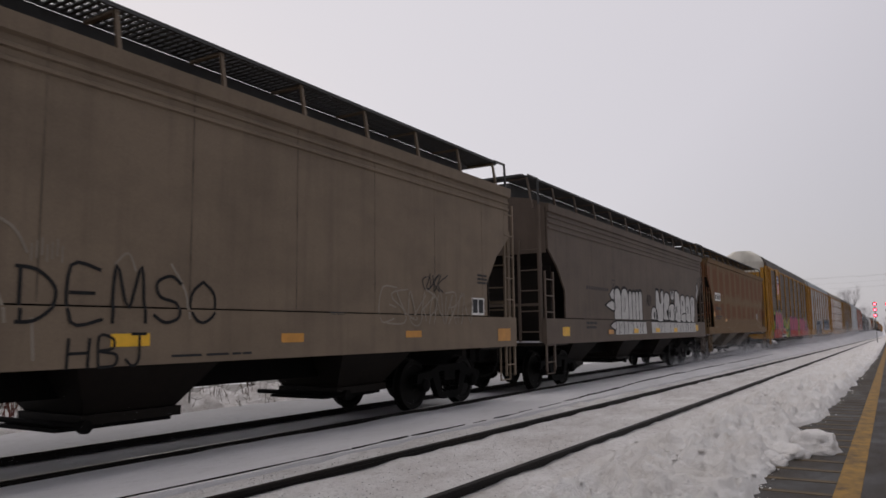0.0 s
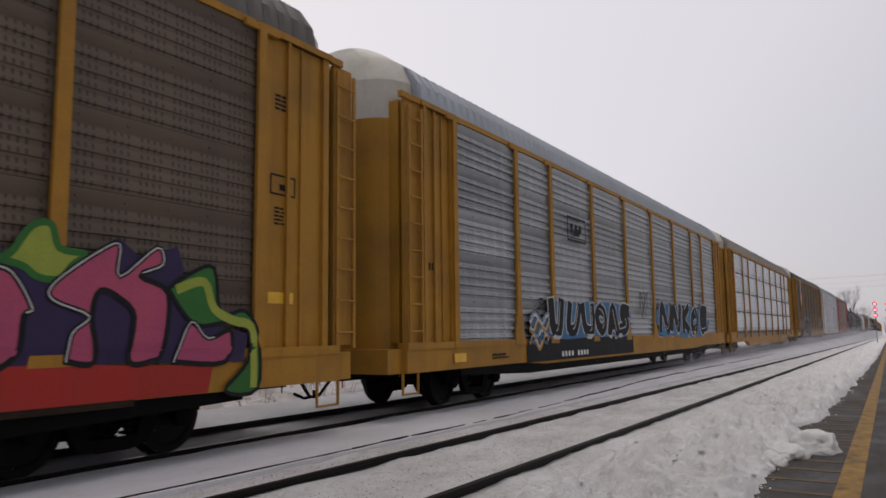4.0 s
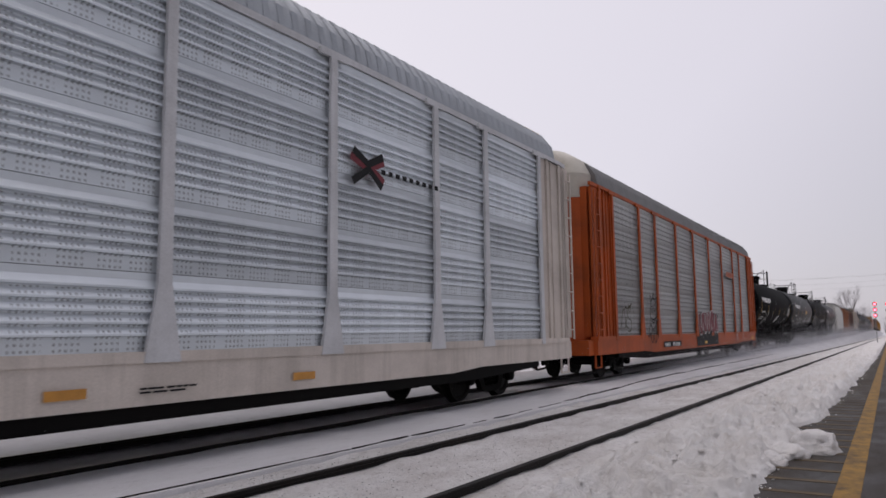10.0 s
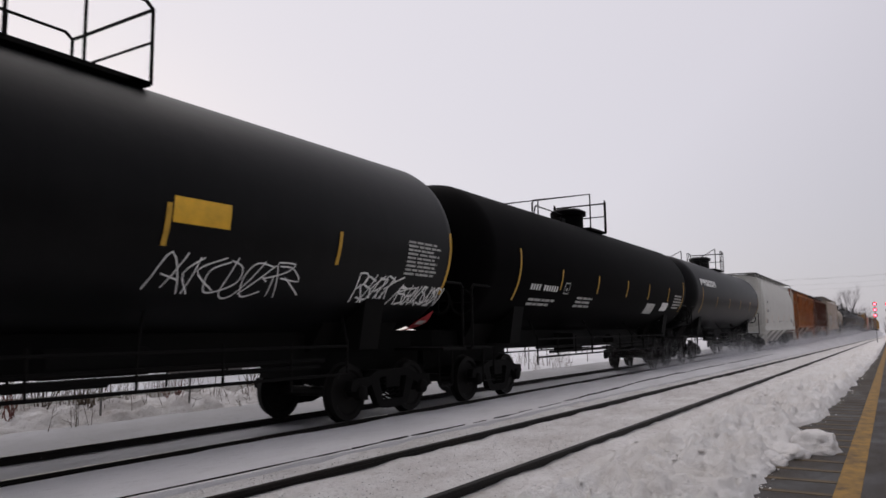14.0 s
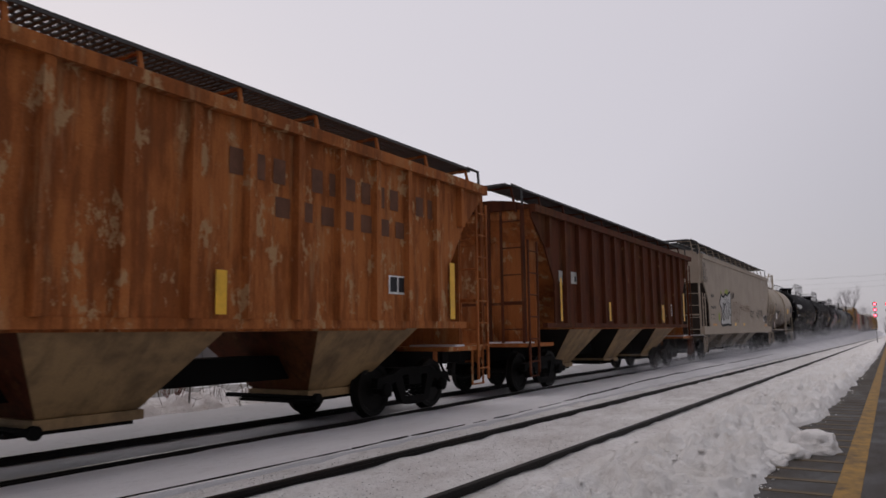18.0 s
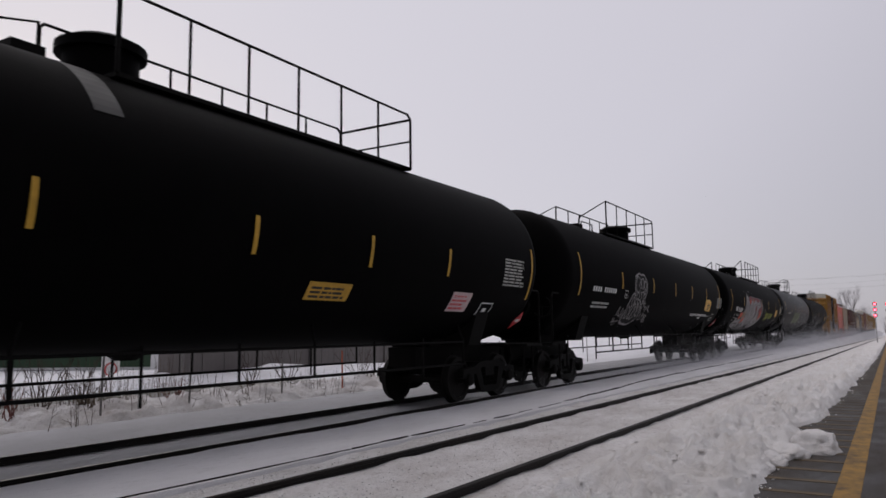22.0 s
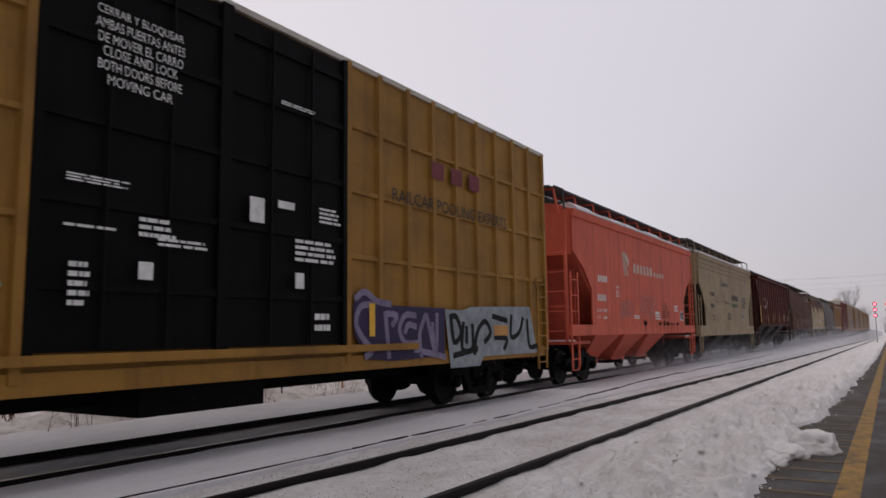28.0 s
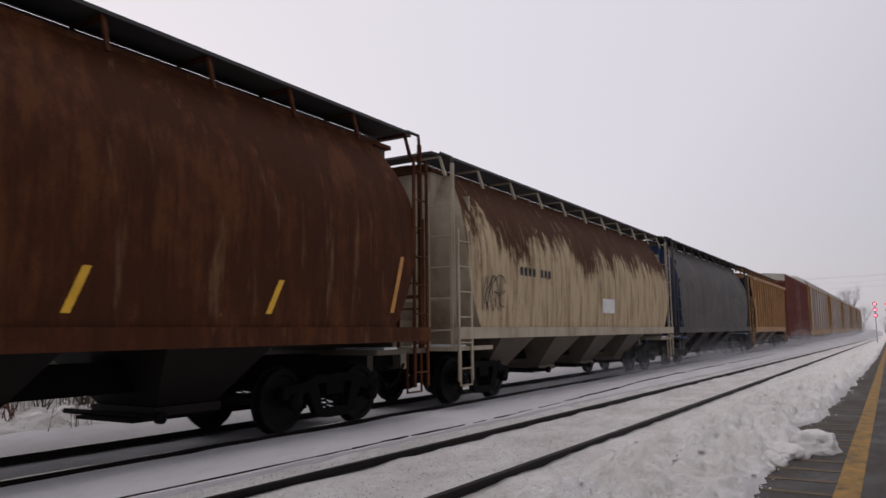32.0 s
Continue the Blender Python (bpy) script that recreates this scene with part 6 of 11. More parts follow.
TAN_RUST = column_rust()
TAN_BAY = paint("tan_grey_bay_paint", (0.125, 0.100, 0.072), (0.06, 0.05, 0.045), 0.6, 0.5, seed=5)
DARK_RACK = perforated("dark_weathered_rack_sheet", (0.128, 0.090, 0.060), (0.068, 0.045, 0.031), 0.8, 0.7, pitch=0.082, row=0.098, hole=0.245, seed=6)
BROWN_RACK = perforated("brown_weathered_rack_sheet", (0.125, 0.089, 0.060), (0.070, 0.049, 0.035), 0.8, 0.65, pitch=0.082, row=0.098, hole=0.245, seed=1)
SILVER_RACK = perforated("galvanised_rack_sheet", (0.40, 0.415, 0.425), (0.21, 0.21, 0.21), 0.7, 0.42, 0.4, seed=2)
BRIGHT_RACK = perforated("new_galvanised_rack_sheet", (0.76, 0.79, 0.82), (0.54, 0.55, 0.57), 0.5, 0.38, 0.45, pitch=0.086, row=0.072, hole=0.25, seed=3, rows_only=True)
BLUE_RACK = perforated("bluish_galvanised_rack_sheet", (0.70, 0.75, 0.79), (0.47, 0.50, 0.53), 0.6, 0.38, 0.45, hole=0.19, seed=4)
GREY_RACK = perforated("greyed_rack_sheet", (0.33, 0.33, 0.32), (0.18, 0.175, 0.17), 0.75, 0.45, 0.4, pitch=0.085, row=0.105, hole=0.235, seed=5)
YELLOW_CAR = paint("car_carrier_yellow", (0.42, 0.205, 0.022), (0.16, 0.083, 0.026), 0.6, 0.5, seed=6)
GRIMY_YELLOW = paint("grimy_carrier_yellow", (0.36, 0.182, 0.024), (0.13, 0.070, 0.022), 0.7, 0.6, seed=33, spec=0.15)
BUFF_PLATE = paint("buff_emblem_plate", (0.46, 0.33, 0.16), (0.24, 0.16, 0.08), 0.5, 0.4, seed=35)
CREAM_CAP = paint("cream_cap_paint", (0.60, 0.57, 0.50), (0.25, 0.22, 0.18), 0.5, 0.4, seed=7)
GOLD_CAP = paint("gold_cap_paint", (0.55, 0.33, 0.03), (0.2, 0.12, 0.03), 0.4, 0.3, seed=8)
WHITE_CAR = paint("off_white_paint", (0.66, 0.59, 0.53), (0.30, 0.27, 0.23), 0.55, 0.45, seed=9)
COOL_WHITE = paint("cool_white_paint", (0.64, 0.645, 0.66), (0.33, 0.33, 0.33), 0.5, 0.4, seed=36)
ORANGE_CAR = paint("railway_orange_paint", (0.46, 0.088, 0.016), (0.16, 0.045, 0.018), 0.75, 0.6, seed=10)
ROOF_GREY = paint("weathered_roof_sheet", (0.20, 0.20, 0.20), (0.10, 0.10, 0.10), 0.6, 0.4, seed=11)
ROOF_BLUE = paint("galvanised_roof_sheet", (0.36, 0.39, 0.42), (0.20, 0.21, 0.22), 0.5, 0.3, 0.5, 0.3, seed=12)
ROOF_TAN = paint("tan_roof_sheet", (0.33, 0.29, 0.24), (0.17, 0.15, 0.13), 0.5, 0.3, seed=13)
TANK_BLACK = paint("tank_black_paint", (0.0015, 0.0014, 0.0015), (0.0040, 0.0036, 0.0036), 0.5, 0.35, 0.62, seed=14, spec=0.02)
TANK_SATIN = paint("tank_dusty_black_paint", (0.0026, 0.0026, 0.0029), (0.009, 0.0087, 0.009), 0.6, 0.3, 0.45, seed=15, spec=0.11)
TANK_CREAM = paint("tank_cream_paint", (0.44, 0.37, 0.28), (0.15, 0.105, 0.065), 0.75, 0.65, 0.5, seed=16)
HOPPER_WHITE = paint("hopper_white_paint", (0.62, 0.61, 0.57), (0.44, 0.42, 0.38), 0.4, 0.25, seed=17)
ORANGE_RUST = rusted("rusted_orange_paint", (0.38, 0.128, 0.036), (0.25, 0.077, 0.021), (0.10, 0.034, 0.013), (0.42, 0.26, 0.13), 0.46, None, 0.57, 18)


def stained_cream():
    """Cream tank paint with brown spillage that has run down and caked on the lower shell and the heads."""
    m, n, l, b = nodes_of("stained_tank_cream")
    co, sp = n.new("ShaderNodeTexCoord"), n.new("ShaderNodeSeparateXYZ")
    l.new(co.outputs["Object"], sp.inputs["Vector"])
    big = noise_node(n, l, 0.9, (1, 0.7, 1), 6, 0.65, (3, 1, 0))
    run = noise_node(n, l, 3.2, (1, 1.5, 0.09), 6, 0.7, (5, 5, 5))
    fine = noise_node(n, l, 42.0, (1, 1, 1), 3, 0.7)
    reach = n.new("ShaderNodeMath")
    reach.operation = "MULTIPLY_ADD"
    l.new(run, reach.inputs[0])
    reach.inputs[1].default_value = 1.5
    l.new(sp.outputs["Z"], reach.inputs[2])
    reach_2 = n.new("ShaderNodeMath")
    reach_2.operation = "MULTIPLY_ADD"
    l.new(big, reach_2.inputs[0])
    reach_2.inputs[1].default_value = 1.6
    l.new(reach.outputs["Value"], reach_2.inputs[2])
    thin = n.new("ShaderNodeMapRange")
    thin.inputs["From Min"].default_value, thin.inputs["From Max"].default_value = 4.75, 3.45
    l.new(reach_2.outputs["Value"], thin.inputs["Value"])
    c = mix_node(n, l, ramp_node(n, l, big, 0.35, 0.75), (0.43, 0.36, 0.275), (0.33, 0.265, 0.195))
    c = mix_node(n, l, ramp_node(n, l, run, 0.52, 0.75, (0, 0, 0, 1), (0.5, 0.5, 0.5, 1)), c, (0.20, 0.145, 0.095))
    c = mix_node(n, l, ramp_node(n, l, thin.outputs["Result"], 0.0, 1.0, (0, 0, 0, 1), (0.93, 0.93, 0.93, 1)), c, (0.060, 0.034, 0.021))
    c = mix_node(n, l, 1.0, c, ramp_node(n, l, fine, 0.2, 0.8, (0.82, 0.82, 0.82, 1), (1.1, 1.1, 1.1, 1)), "MULTIPLY")
    l.new(c, b.inputs["Base Color"])
    b.inputs["Roughness"].default_value, b.inputs["Specular IOR Level"].default_value = 0.55, 0.3
    bump_to(n, l, b, run, 0.2, 0.01)
    return m


TANK_STAINED = stained_cream()
DEEP_RUST = rusted("rusted_oxide_paint", (0.096, 0.026, 0.010), (0.118, 0.043, 0.014), (0.026, 0.009, 0.005), (0.22, 0.115, 0.052), 0.5, None, 0.635, 19, 0.75, 0.44, 0.60)
BUFF_BAY = paint("buff_bay_paint", (0.32, 0.205, 0.095), (0.060, 0.038, 0.022), 0.95, 0.7, seed=20, blotch=1.9)
HOPPER_GREY = paint("hopper_warm_grey_paint", (0.395, 0.325, 0.255), (0.22, 0.175, 0.13), 0.5, 0.35, seed=21)
BOX_YELLOW = paint("box_car_yellow", (0.35, 0.178, 0.030), (0.13, 0.060, 0.018), 0.7, 0.6, seed=22)
DOOR_BLACK = paint("door_black_paint", (0.0030, 0.0030, 0.0032), (0.0085, 0.0078, 0.0074), 0.6, 0.5, 0.6, seed=23, spec=0.08)
POTASH_RED = paint("salmon_red_paint", (0.68, 0.128, 0.070), (0.42, 0.078, 0.046), 0.5, 0.5, seed=24, streak_colour=(0.20, 0.040, 0.026))
BUFF_GREY = paint("buff_grey_paint", (0.37, 0.28, 0.168), (0.16, 0.105, 0.058), 0.6, 0.5, seed=25)
OXIDE_RED = paint("oxide_red_paint", (0.088, 0.0115, 0.0042), (0.030, 0.006, 0.004), 0.7, 0.6, seed=26, streak_colour=(0.05, 0.013, 0.008), spec=0.1)
RUST_ROUND = rusted("rust_brown_paint", (0.105, 0.037, 0.0125), (0.060, 0.019, 0.0075), (0.034, 0.013, 0.006), (0.25, 0.155, 0.075), 0.42, None, 0.68, 27, 0.55, 0.52, 0.58, 0.74, 0.12)
WHITE_RUST = rusted("rust_streaked_white_paint", (0.52, 0.405, 0.255), (0.070, 0.027, 0.012), (0.095, 0.040, 0.015), (0.54, 0.43, 0.28), 0.50, 3.0, 0.66, 28, 0.75, 0.46, 0.58)
BLUE_BLACK = paint("blue_black_paint", (0.045, 0.043, 0.045), (0.13, 0.105, 0.078), 0.8, 0.8, seed=29)
NAVY_END = paint("navy_end_paint", (0.020, 0.045, 0.12), (0.03, 0.03, 0.035), 0.5, 0.3, seed=30)
RED_BOX = paint("faded_red_box_paint", (0.20, 0.050, 0.035), (0.10, 0.04, 0.03), 0.6, 0.5, seed=31)

CAGE_CREAM = paint("chalky_cream_paint", (0.46, 0.40, 0.30), (0.20, 0.13, 0.07), 0.6, 0.6, seed=70)
PALE_TAN = paint("rusty_tan_paint", (0.42, 0.24, 0.10), (0.20, 0.085, 0.03), 0.8, 0.7, seed=71)
ROOF_BROWN = paint("sooty_brown_roof_sheet", (0.115, 0.100, 0.088), (0.055, 0.048, 0.042), 0.6, 0.45, seed=72)
OXIDE_DARK = paint("grimy_oxide_paint", (0.050, 0.012, 0.007), (0.020, 0.008, 0.006), 0.7, 0.5, seed=73, spec=0.1)
PALE_SEAM = paint("stained_grey_seam", (0.30, 0.24, 0.18), (0.16, 0.12, 0.09), 0.8, 0.7, seed=80, blotch=2.0)
SALMON_SEAM = paint("rusty_salmon_seam", (0.30, 0.060, 0.036), (0.13, 0.035, 0.024), 0.8, 0.7, seed=78, blotch=2.0)
GREY_BAY = paint("grimy_warm_grey_bay_paint", (0.215, 0.172, 0.128), (0.075, 0.055, 0.040), 0.75, 0.6, seed=79, blotch=1.6)
TAUPE_END = paint("grimy_taupe_paint", (0.040, 0.029, 0.021), (0.015, 0.011, 0.009), 0.7, 0.5, seed=77)
SEAM = plain("dark_weld_streak", (0.125, 0.098, 0.072), 0.8, 0, 0.2, 0.5, 3)

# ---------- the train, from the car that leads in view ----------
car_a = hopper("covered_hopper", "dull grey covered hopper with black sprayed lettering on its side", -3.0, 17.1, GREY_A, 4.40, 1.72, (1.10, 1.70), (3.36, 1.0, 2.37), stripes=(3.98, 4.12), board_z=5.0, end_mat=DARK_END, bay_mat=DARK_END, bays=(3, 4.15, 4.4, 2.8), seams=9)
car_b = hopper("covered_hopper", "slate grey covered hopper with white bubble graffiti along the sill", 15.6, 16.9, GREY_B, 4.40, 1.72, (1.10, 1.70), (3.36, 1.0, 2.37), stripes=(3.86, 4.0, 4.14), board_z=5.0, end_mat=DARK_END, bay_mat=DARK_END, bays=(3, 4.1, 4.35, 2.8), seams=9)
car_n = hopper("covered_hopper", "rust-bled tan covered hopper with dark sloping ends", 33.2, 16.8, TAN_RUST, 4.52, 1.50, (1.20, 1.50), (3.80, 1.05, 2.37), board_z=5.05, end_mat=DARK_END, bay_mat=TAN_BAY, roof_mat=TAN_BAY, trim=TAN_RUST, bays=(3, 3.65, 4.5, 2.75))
rack_1, p1 = autorack("autorack", "brown weathered car carrier with yellow ends and pink graffiti", 51.6, BROWN_RACK, YELLOW_CAR, YELLOW_CAR, YELLOW_CAR, ROOF_BROWN, CREAM_CAP, deep=0.016)
rack_2, p2 = autorack("autorack", "galvanised car carrier with yellow posts and black graffiti", 80.0, SILVER_RACK, YELLOW_CAR, YELLOW_CAR, YELLOW_CAR, ROOF_BLUE, CREAM_CAP)
rack_3, p3 = autorack("autorack", "bright galvanised car carrier with yellow posts and sill", 108.4, BRIGHT_RACK, YELLOW_CAR, YELLOW_CAR, YELLOW_CAR, ROOF_TAN, CREAM_CAP, rows=4, ribs=-6, slit=True, deep=0.046)
rack_4, p4 = autorack("autorack", "brown weathered car carrier with yellow ends and outlined graffiti", 137.4, DARK_RACK, GRIMY_YELLOW, GRIMY_YELLOW, GRIMY_YELLOW, ROOF_BROWN, CREAM_CAP, brake=True, deep=0.016, eave=5.55, cap_z=5.22, roof_up=0.91)
rack_5, p5 = autorack("autorack", "bluish galvanised car carrier with off-white posts, sill and ends", 165.9, BLUE_RACK, COOL_WHITE, WHITE_CAR, WHITE_CAR, ROOF_BLUE, GOLD_CAP, eave=5.52, cap_z=5.22, ribs=-5, deep=0.050)
rack_6, p6 = autorack("autorack", "greyed car carrier with orange posts, sill and ends", 194.6, GREY_RACK, ORANGE_CAR, ORANGE_CAR, ORANGE_CAR, ROOF_GREY, CREAM_CAP, deep=0.022)
tank_1 = tank("tank_car", "black tank car with white block lettering and yellow reflectors", 222.9, 17.2, TANK_BLACK, platform=(4.0, 8.8, 10.7), strips=(1.8, 4.8, 7.6, 10.2, 13.1, 16.2), spine=True)
tank_2 = tank("tank_car", "dusty black tank car with white block lettering and tags", 240.7, 17.7, TANK_SATIN, platform=(3.9, 7.8, 11.05), gap=1.5, strips=(1.66, 4.7, 7.8, 10.8, 13.8, 16.9), spine=True)
tank_3 = tank("tank_car", "black tank car with small white stencilling", 258.6, 17.7, TANK_BLACK, platform=(4.3, 8.5, 9.9), strips=(2.0, 4.4, 7.0, 9.6, 11.9, 14.4, 16.5), spine=True)
tank_4 = tank("tank_car", "dusty dark grey tank car with white block lettering", 276.9, 17.7, TANK_SATIN, platform=(4.6, 8.5, 10.6), strips=(1.7, 4.7, 7.8, 10.8, 13.8, 16.6), spine=True)
car_w = hopper("covered_hopper", "white rounded covered hopper with dark stencilling", 296.0, 16.6, HOPPER_WHITE, 4.60, 1.50, (1.28, 1.56), (3.9, 0.5, 1.9), "round", (4, 3.95, 2.85, 2.1), HOPPER_WHITE, HOPPER_WHITE, board_z=4.80, roof_rise=0.22)
car_o = hopper("covered_hopper", "rusted orange ribbed covered hopper with buff bays", 314.2, 15.6, ORANGE_RUST, 4.25, 1.60, (1.48, 1.60), (4.0, 1.25, 2.6), "rib", (3, 3.46, 4.25, 2.75), BUFF_BAY, ORANGE_RUST, board_z=4.62, ribs=16, roof_rise=0.22, bay_end=DEEP_RUST)
car_r = hopper("covered_hopper", "dark rust-red ribbed covered hopper with buff bays", 331.6, 15.6, DEEP_RUST, 4.25, 1.60, (1.48, 1.60), (4.0, 1.25, 2.6), "rib", (3, 4.16, 3.98, 2.65), BUFF_BAY, ORANGE_RUST, board_z=4.62, ribs=15, trim=DEEP_RUST, roof_rise=0.22, bay_end=DARK_END)
car_c = hopper("covered_hopper", "warm grey covered hopper with a white bubble tag", 349.2, 20.0, HOPPER_GREY, 4.62, 1.50, (1.18, 1.52), (3.5, 1.0, 2.44), board_z=5.15, end_mat=TAUPE_END, bay_mat=GREY_BAY, bays=(4, 3.85, 3.83, 3.0), seams=8, seam_mat=PALE_SEAM)
tank_u = tank("tank_car", "stained cream tank car with a brown-streaked end", 370.4, 12.2, TANK_STAINED, 1.58, 2.92, (3.24, 4.75, 6.85), gap=1.5, bands=(1.1, 2.45, 4.05, 5.5, 9.0), trim=TANK_CREAM, strips=(), dome=5.75, climb=(5.72, 6.16))
tank_p = tank("tank_car", "long black tank car with white block lettering", 383.2, 19.6, TANK_BLACK, 1.70, 2.90, (5.5, 8.95, 15.1), gap=0.02, strips=(1.3, 4.8, 7.6, 10.4, 12.8, 15.1, 18.6))
tank_q = tank("tank_car", "long black tank car with a grey outlined graffiti figure", 403.4, 20.0, TANK_BLACK, 1.70, 2.90, (3.6, 6.0, 11.3), gap=0.02, dome=9.5, strips=(1.4, 4.8, 8.1, 11.0, 13.6, 16.2, 18.9), strip_z=2.86)
tank_s = tank("tank_car", "long black tank car with silver and red graffiti", 424.0, 20.6, TANK_BLACK, 1.70, 2.90, (6.6, 9.9, 16.4), strips=(1.6, 5.0, 8.2, 11.2, 14.0, 17.3, 19.6), strip_z=2.86)
tank_v = tank("tank_car", "long dusty black tank car with a pale patch", 445.2, 20.6, TANK_SATIN, 1.70, 2.90, (2.6, 9.2, 12.6), strips=(1.9, 5.5, 8.0, 10.8, 13.6, 16.4, 19.2), strip_z=2.95)
tank_x = tank("tank_car", "long black tank car with white chalked tags", 466.4, 21.6, TANK_BLACK, 1.70, 2.90, (7.7, 10.6, 16.8), strips=(1.6, 5.7, 8.2, 10.6, 13.7, 17.0, 20.4), strip_z=2.86)
box_y = boxcar("box_car", "yellow high-cube box car with black double doors", 489.4, 18.9, BOX_YELLOW, DOOR_BLACK, BOX_YELLOW, CREAM_CAP)
car_z = hopper("covered_hopper", "salmon-red covered hopper with snow along the roof edge", 509.9, 13.4, POTASH_RED, 4.50, 1.55, (1.28, 1.56), (3.45, 1.3, 2.53), board_z=5.0, bays=(3, 3.74, 2.62, 2.5), end_mat=paint("grimy_salmon_paint", (0.44, 0.070, 0.036), (0.20, 0.04, 0.03), 0.6, 0.5, seed=32), bay_mat=POTASH_RED, seams=8, snowy=True, seam_mat=SALMON_SEAM)
car_g = hopper("covered_hopper", "buff grey covered hopper with green and grey lettering", 524.2, 13.8, BUFF_GREY, 4.60, 1.55, (1.12, 1.56), (3.4, 1.0, 2.4), board_z=5.12, bays=(3, 3.4, 3.5, 2.6), end_mat=TAUPE_END, bay_mat=DARK_END, stripes=(4.05, 4.25), trim=BUFF_GREY, seams=7, snowy=True)
car_h = hopper("covered_hopper", "oxide red ribbed covered hopper with black bays", 539.6, 16.2, OXIDE_RED, 4.56, 1.68, (1.56, 1.68), (4.2, 1.3, 2.2), "rib", (3, 3.25, 4.55, 2.95), DARK_END, OXIDE_DARK, board_z=4.80, ribs=16, roof_rise=0.25, trim=OXIDE_DARK, post_deep=0.04)
car_i = hopper("covered_hopper", "rust-brown rounded covered hopper with yellow slanted reflectors", 557.4, 16.6, RUST_ROUND, 4.72, 1.48, (1.26, 1.50), (3.2, 0.95, 2.5), "round", (4, 3.4, 2.95, 1.95), DARK_END, TAN_BAY, board_z=4.88, roof_rise=0.16, solid=True, tuck=0.66)
car_j = hopper("covered_hopper", "rust-streaked dirty white rounded covered hopper", 574.9, 15.6, WHITE_RUST, 4.62, 1.50, (1.28, 1.50), (3.9, 0.5, 1.9), "round", (4, 3.2, 2.95, 1.95), TAN_BAY, CAGE_CREAM, board_z=4.72, trim=CAGE_CREAM, roof_rise=0.14, tuck=0.70)
car_k = hopper("covered_hopper", "blue-black grimy rounded covered hopper", 591.3, 16.2, BLUE_BLACK, 4.70, 1.50, (1.28, 1.50), (3.9, 0.5, 1.9), "round", (4, 3.4, 2.95, 1.95), DARK_END, NAVY_END, board_z=4.82, roof_rise=0.16, solid=True, tuck=0.66)
car_l = hopper("covered_hopper", "rust-bled tan covered hopper far down the train", 608.4, 15.6, PALE_TAN, 4.40, 1.50, (1.2, 1.5), (3.8, 1.0, 2.4), "rib", (3, 3.8, 4.0, 2.65), TAN_BAY, DARK_END, board_z=4.85)
box_m = boxcar("box_car", "faded red box car with red doors", 624.8, 16.8, RED_BOX, RED_BOX, RED_BOX, CREAM_CAP, (6.5, 10.2), simple=True)
for far_i in range(5):
    autorack("autorack", "tan-grey car carrier far down the train", 642.8 + 28.5 * far_i, GREY_RACK, YELLOW_CAR, YELLOW_CAR, YELLOW_CAR, ROOF_TAN, CREAM_CAP, simple=True)


# ---------- spray paints ----------
SPRAY_BLACK = plain("black_spray", (0.014, 0.014, 0.015), 0.7, 0, 0.2, 0.3, 5)
SPRAY_OLIVE = plain("olive_black_spray", (0.05, 0.042, 0.022), 0.7, 0, 0.2, 0.3, 4)
SPRAY_WHITE = plain("white_spray", (0.50, 0.49, 0.475), 0.7, 0, 0.3, 0.2, 4)
SPRAY_GREY = plain("silver_spray", (0.20, 0.20, 0.20), 0.6, 0.0, 0.3, 0.35, 4)
SPRAY_RED = paint("red_spray", (0.42, 0.035, 0.025), (0.20, 0.02, 0.02), 0.7, 0.3, seed=42)
SPRAY_PLUM = plain("plum_spray", (0.045, 0.022, 0.08), 0.7, 0, 0.2, 0.3, 4)
SPRAY_GREEN = paint("green_spray", (0.035, 0.16, 0.03), (0.02, 0.07, 0.02), 0.7, 0.3, seed=43)
SPRAY_LIME = paint("lime_spray", (0.36, 0.40, 0.06), (0.16, 0.26, 0.04), 0.8, 0.3, seed=44)
SPRAY_AMBER = paint("amber_spray", (0.40, 0.22, 0.04), (0.22, 0.18, 0.04), 0.7, 0.3, seed=66)
SPRAY_BLUE = paint("blue_spray", (0.05, 0.19, 0.36), (0.03, 0.08, 0.20), 0.8, 0.3, seed=45)
SPRAY_TEAL = paint("teal_spray", (0.06, 0.22, 0.30), (0.03, 0.08, 0.10), 0.8, 0.3, seed=46)
SPRAY_FAINT = paint("faded_pale_spray", (0.27, 0.235, 0.19), (0.17, 0.13, 0.095), 0.9, 0.6, seed=75)
SPRAY_TAN = paint("tan_spray", (0.30, 0.19, 0.10), (0.16, 0.10, 0.06), 0.8, 0.3, seed=47)
SPRAY_BROWN = plain("brown_spray", (0.13, 0.06, 0.035), 0.7, 0, 0.2, 0.3, 4)
SPRAY_MAROON = paint("maroon_spray", (0.20, 0.035, 0.045), (0.10, 0.02, 0.03), 0.7, 0.3, seed=48)
SPRAY_MOSS = plain("moss_spray", (0.16, 0.18, 0.12), 0.8, 0, 0.2, 0.3, 3)
SPRAY_MINT = plain("mint_spray", (0.30, 0.42, 0.33), 0.7, 0, 0.2, 0.3, 3)
SPRAY_ROSE = plain("rose_spray", (0.52, 0.22, 0.19), 0.7, 0, 0.2, 0.3, 4)
STENCIL_TEAL = plain("teal_stencil", (0.13, 0.22, 0.22), 0.7, 0, 0.2, 0.3, 4)
STENCIL_GREEN = plain("green_stencil", (0.07, 0.15, 0.07), 0.7, 0, 0.2, 0.3, 4)
STENCIL_PLUM = plain("plum_stencil", (0.15, 0.05, 0.08), 0.8, 0, 0.2, 0.3, 4)
STENCIL_GOLD = plain("gold_stencil", (0.36, 0.22, 0.06), 0.8, 0, 0.2, 0.3, 4)
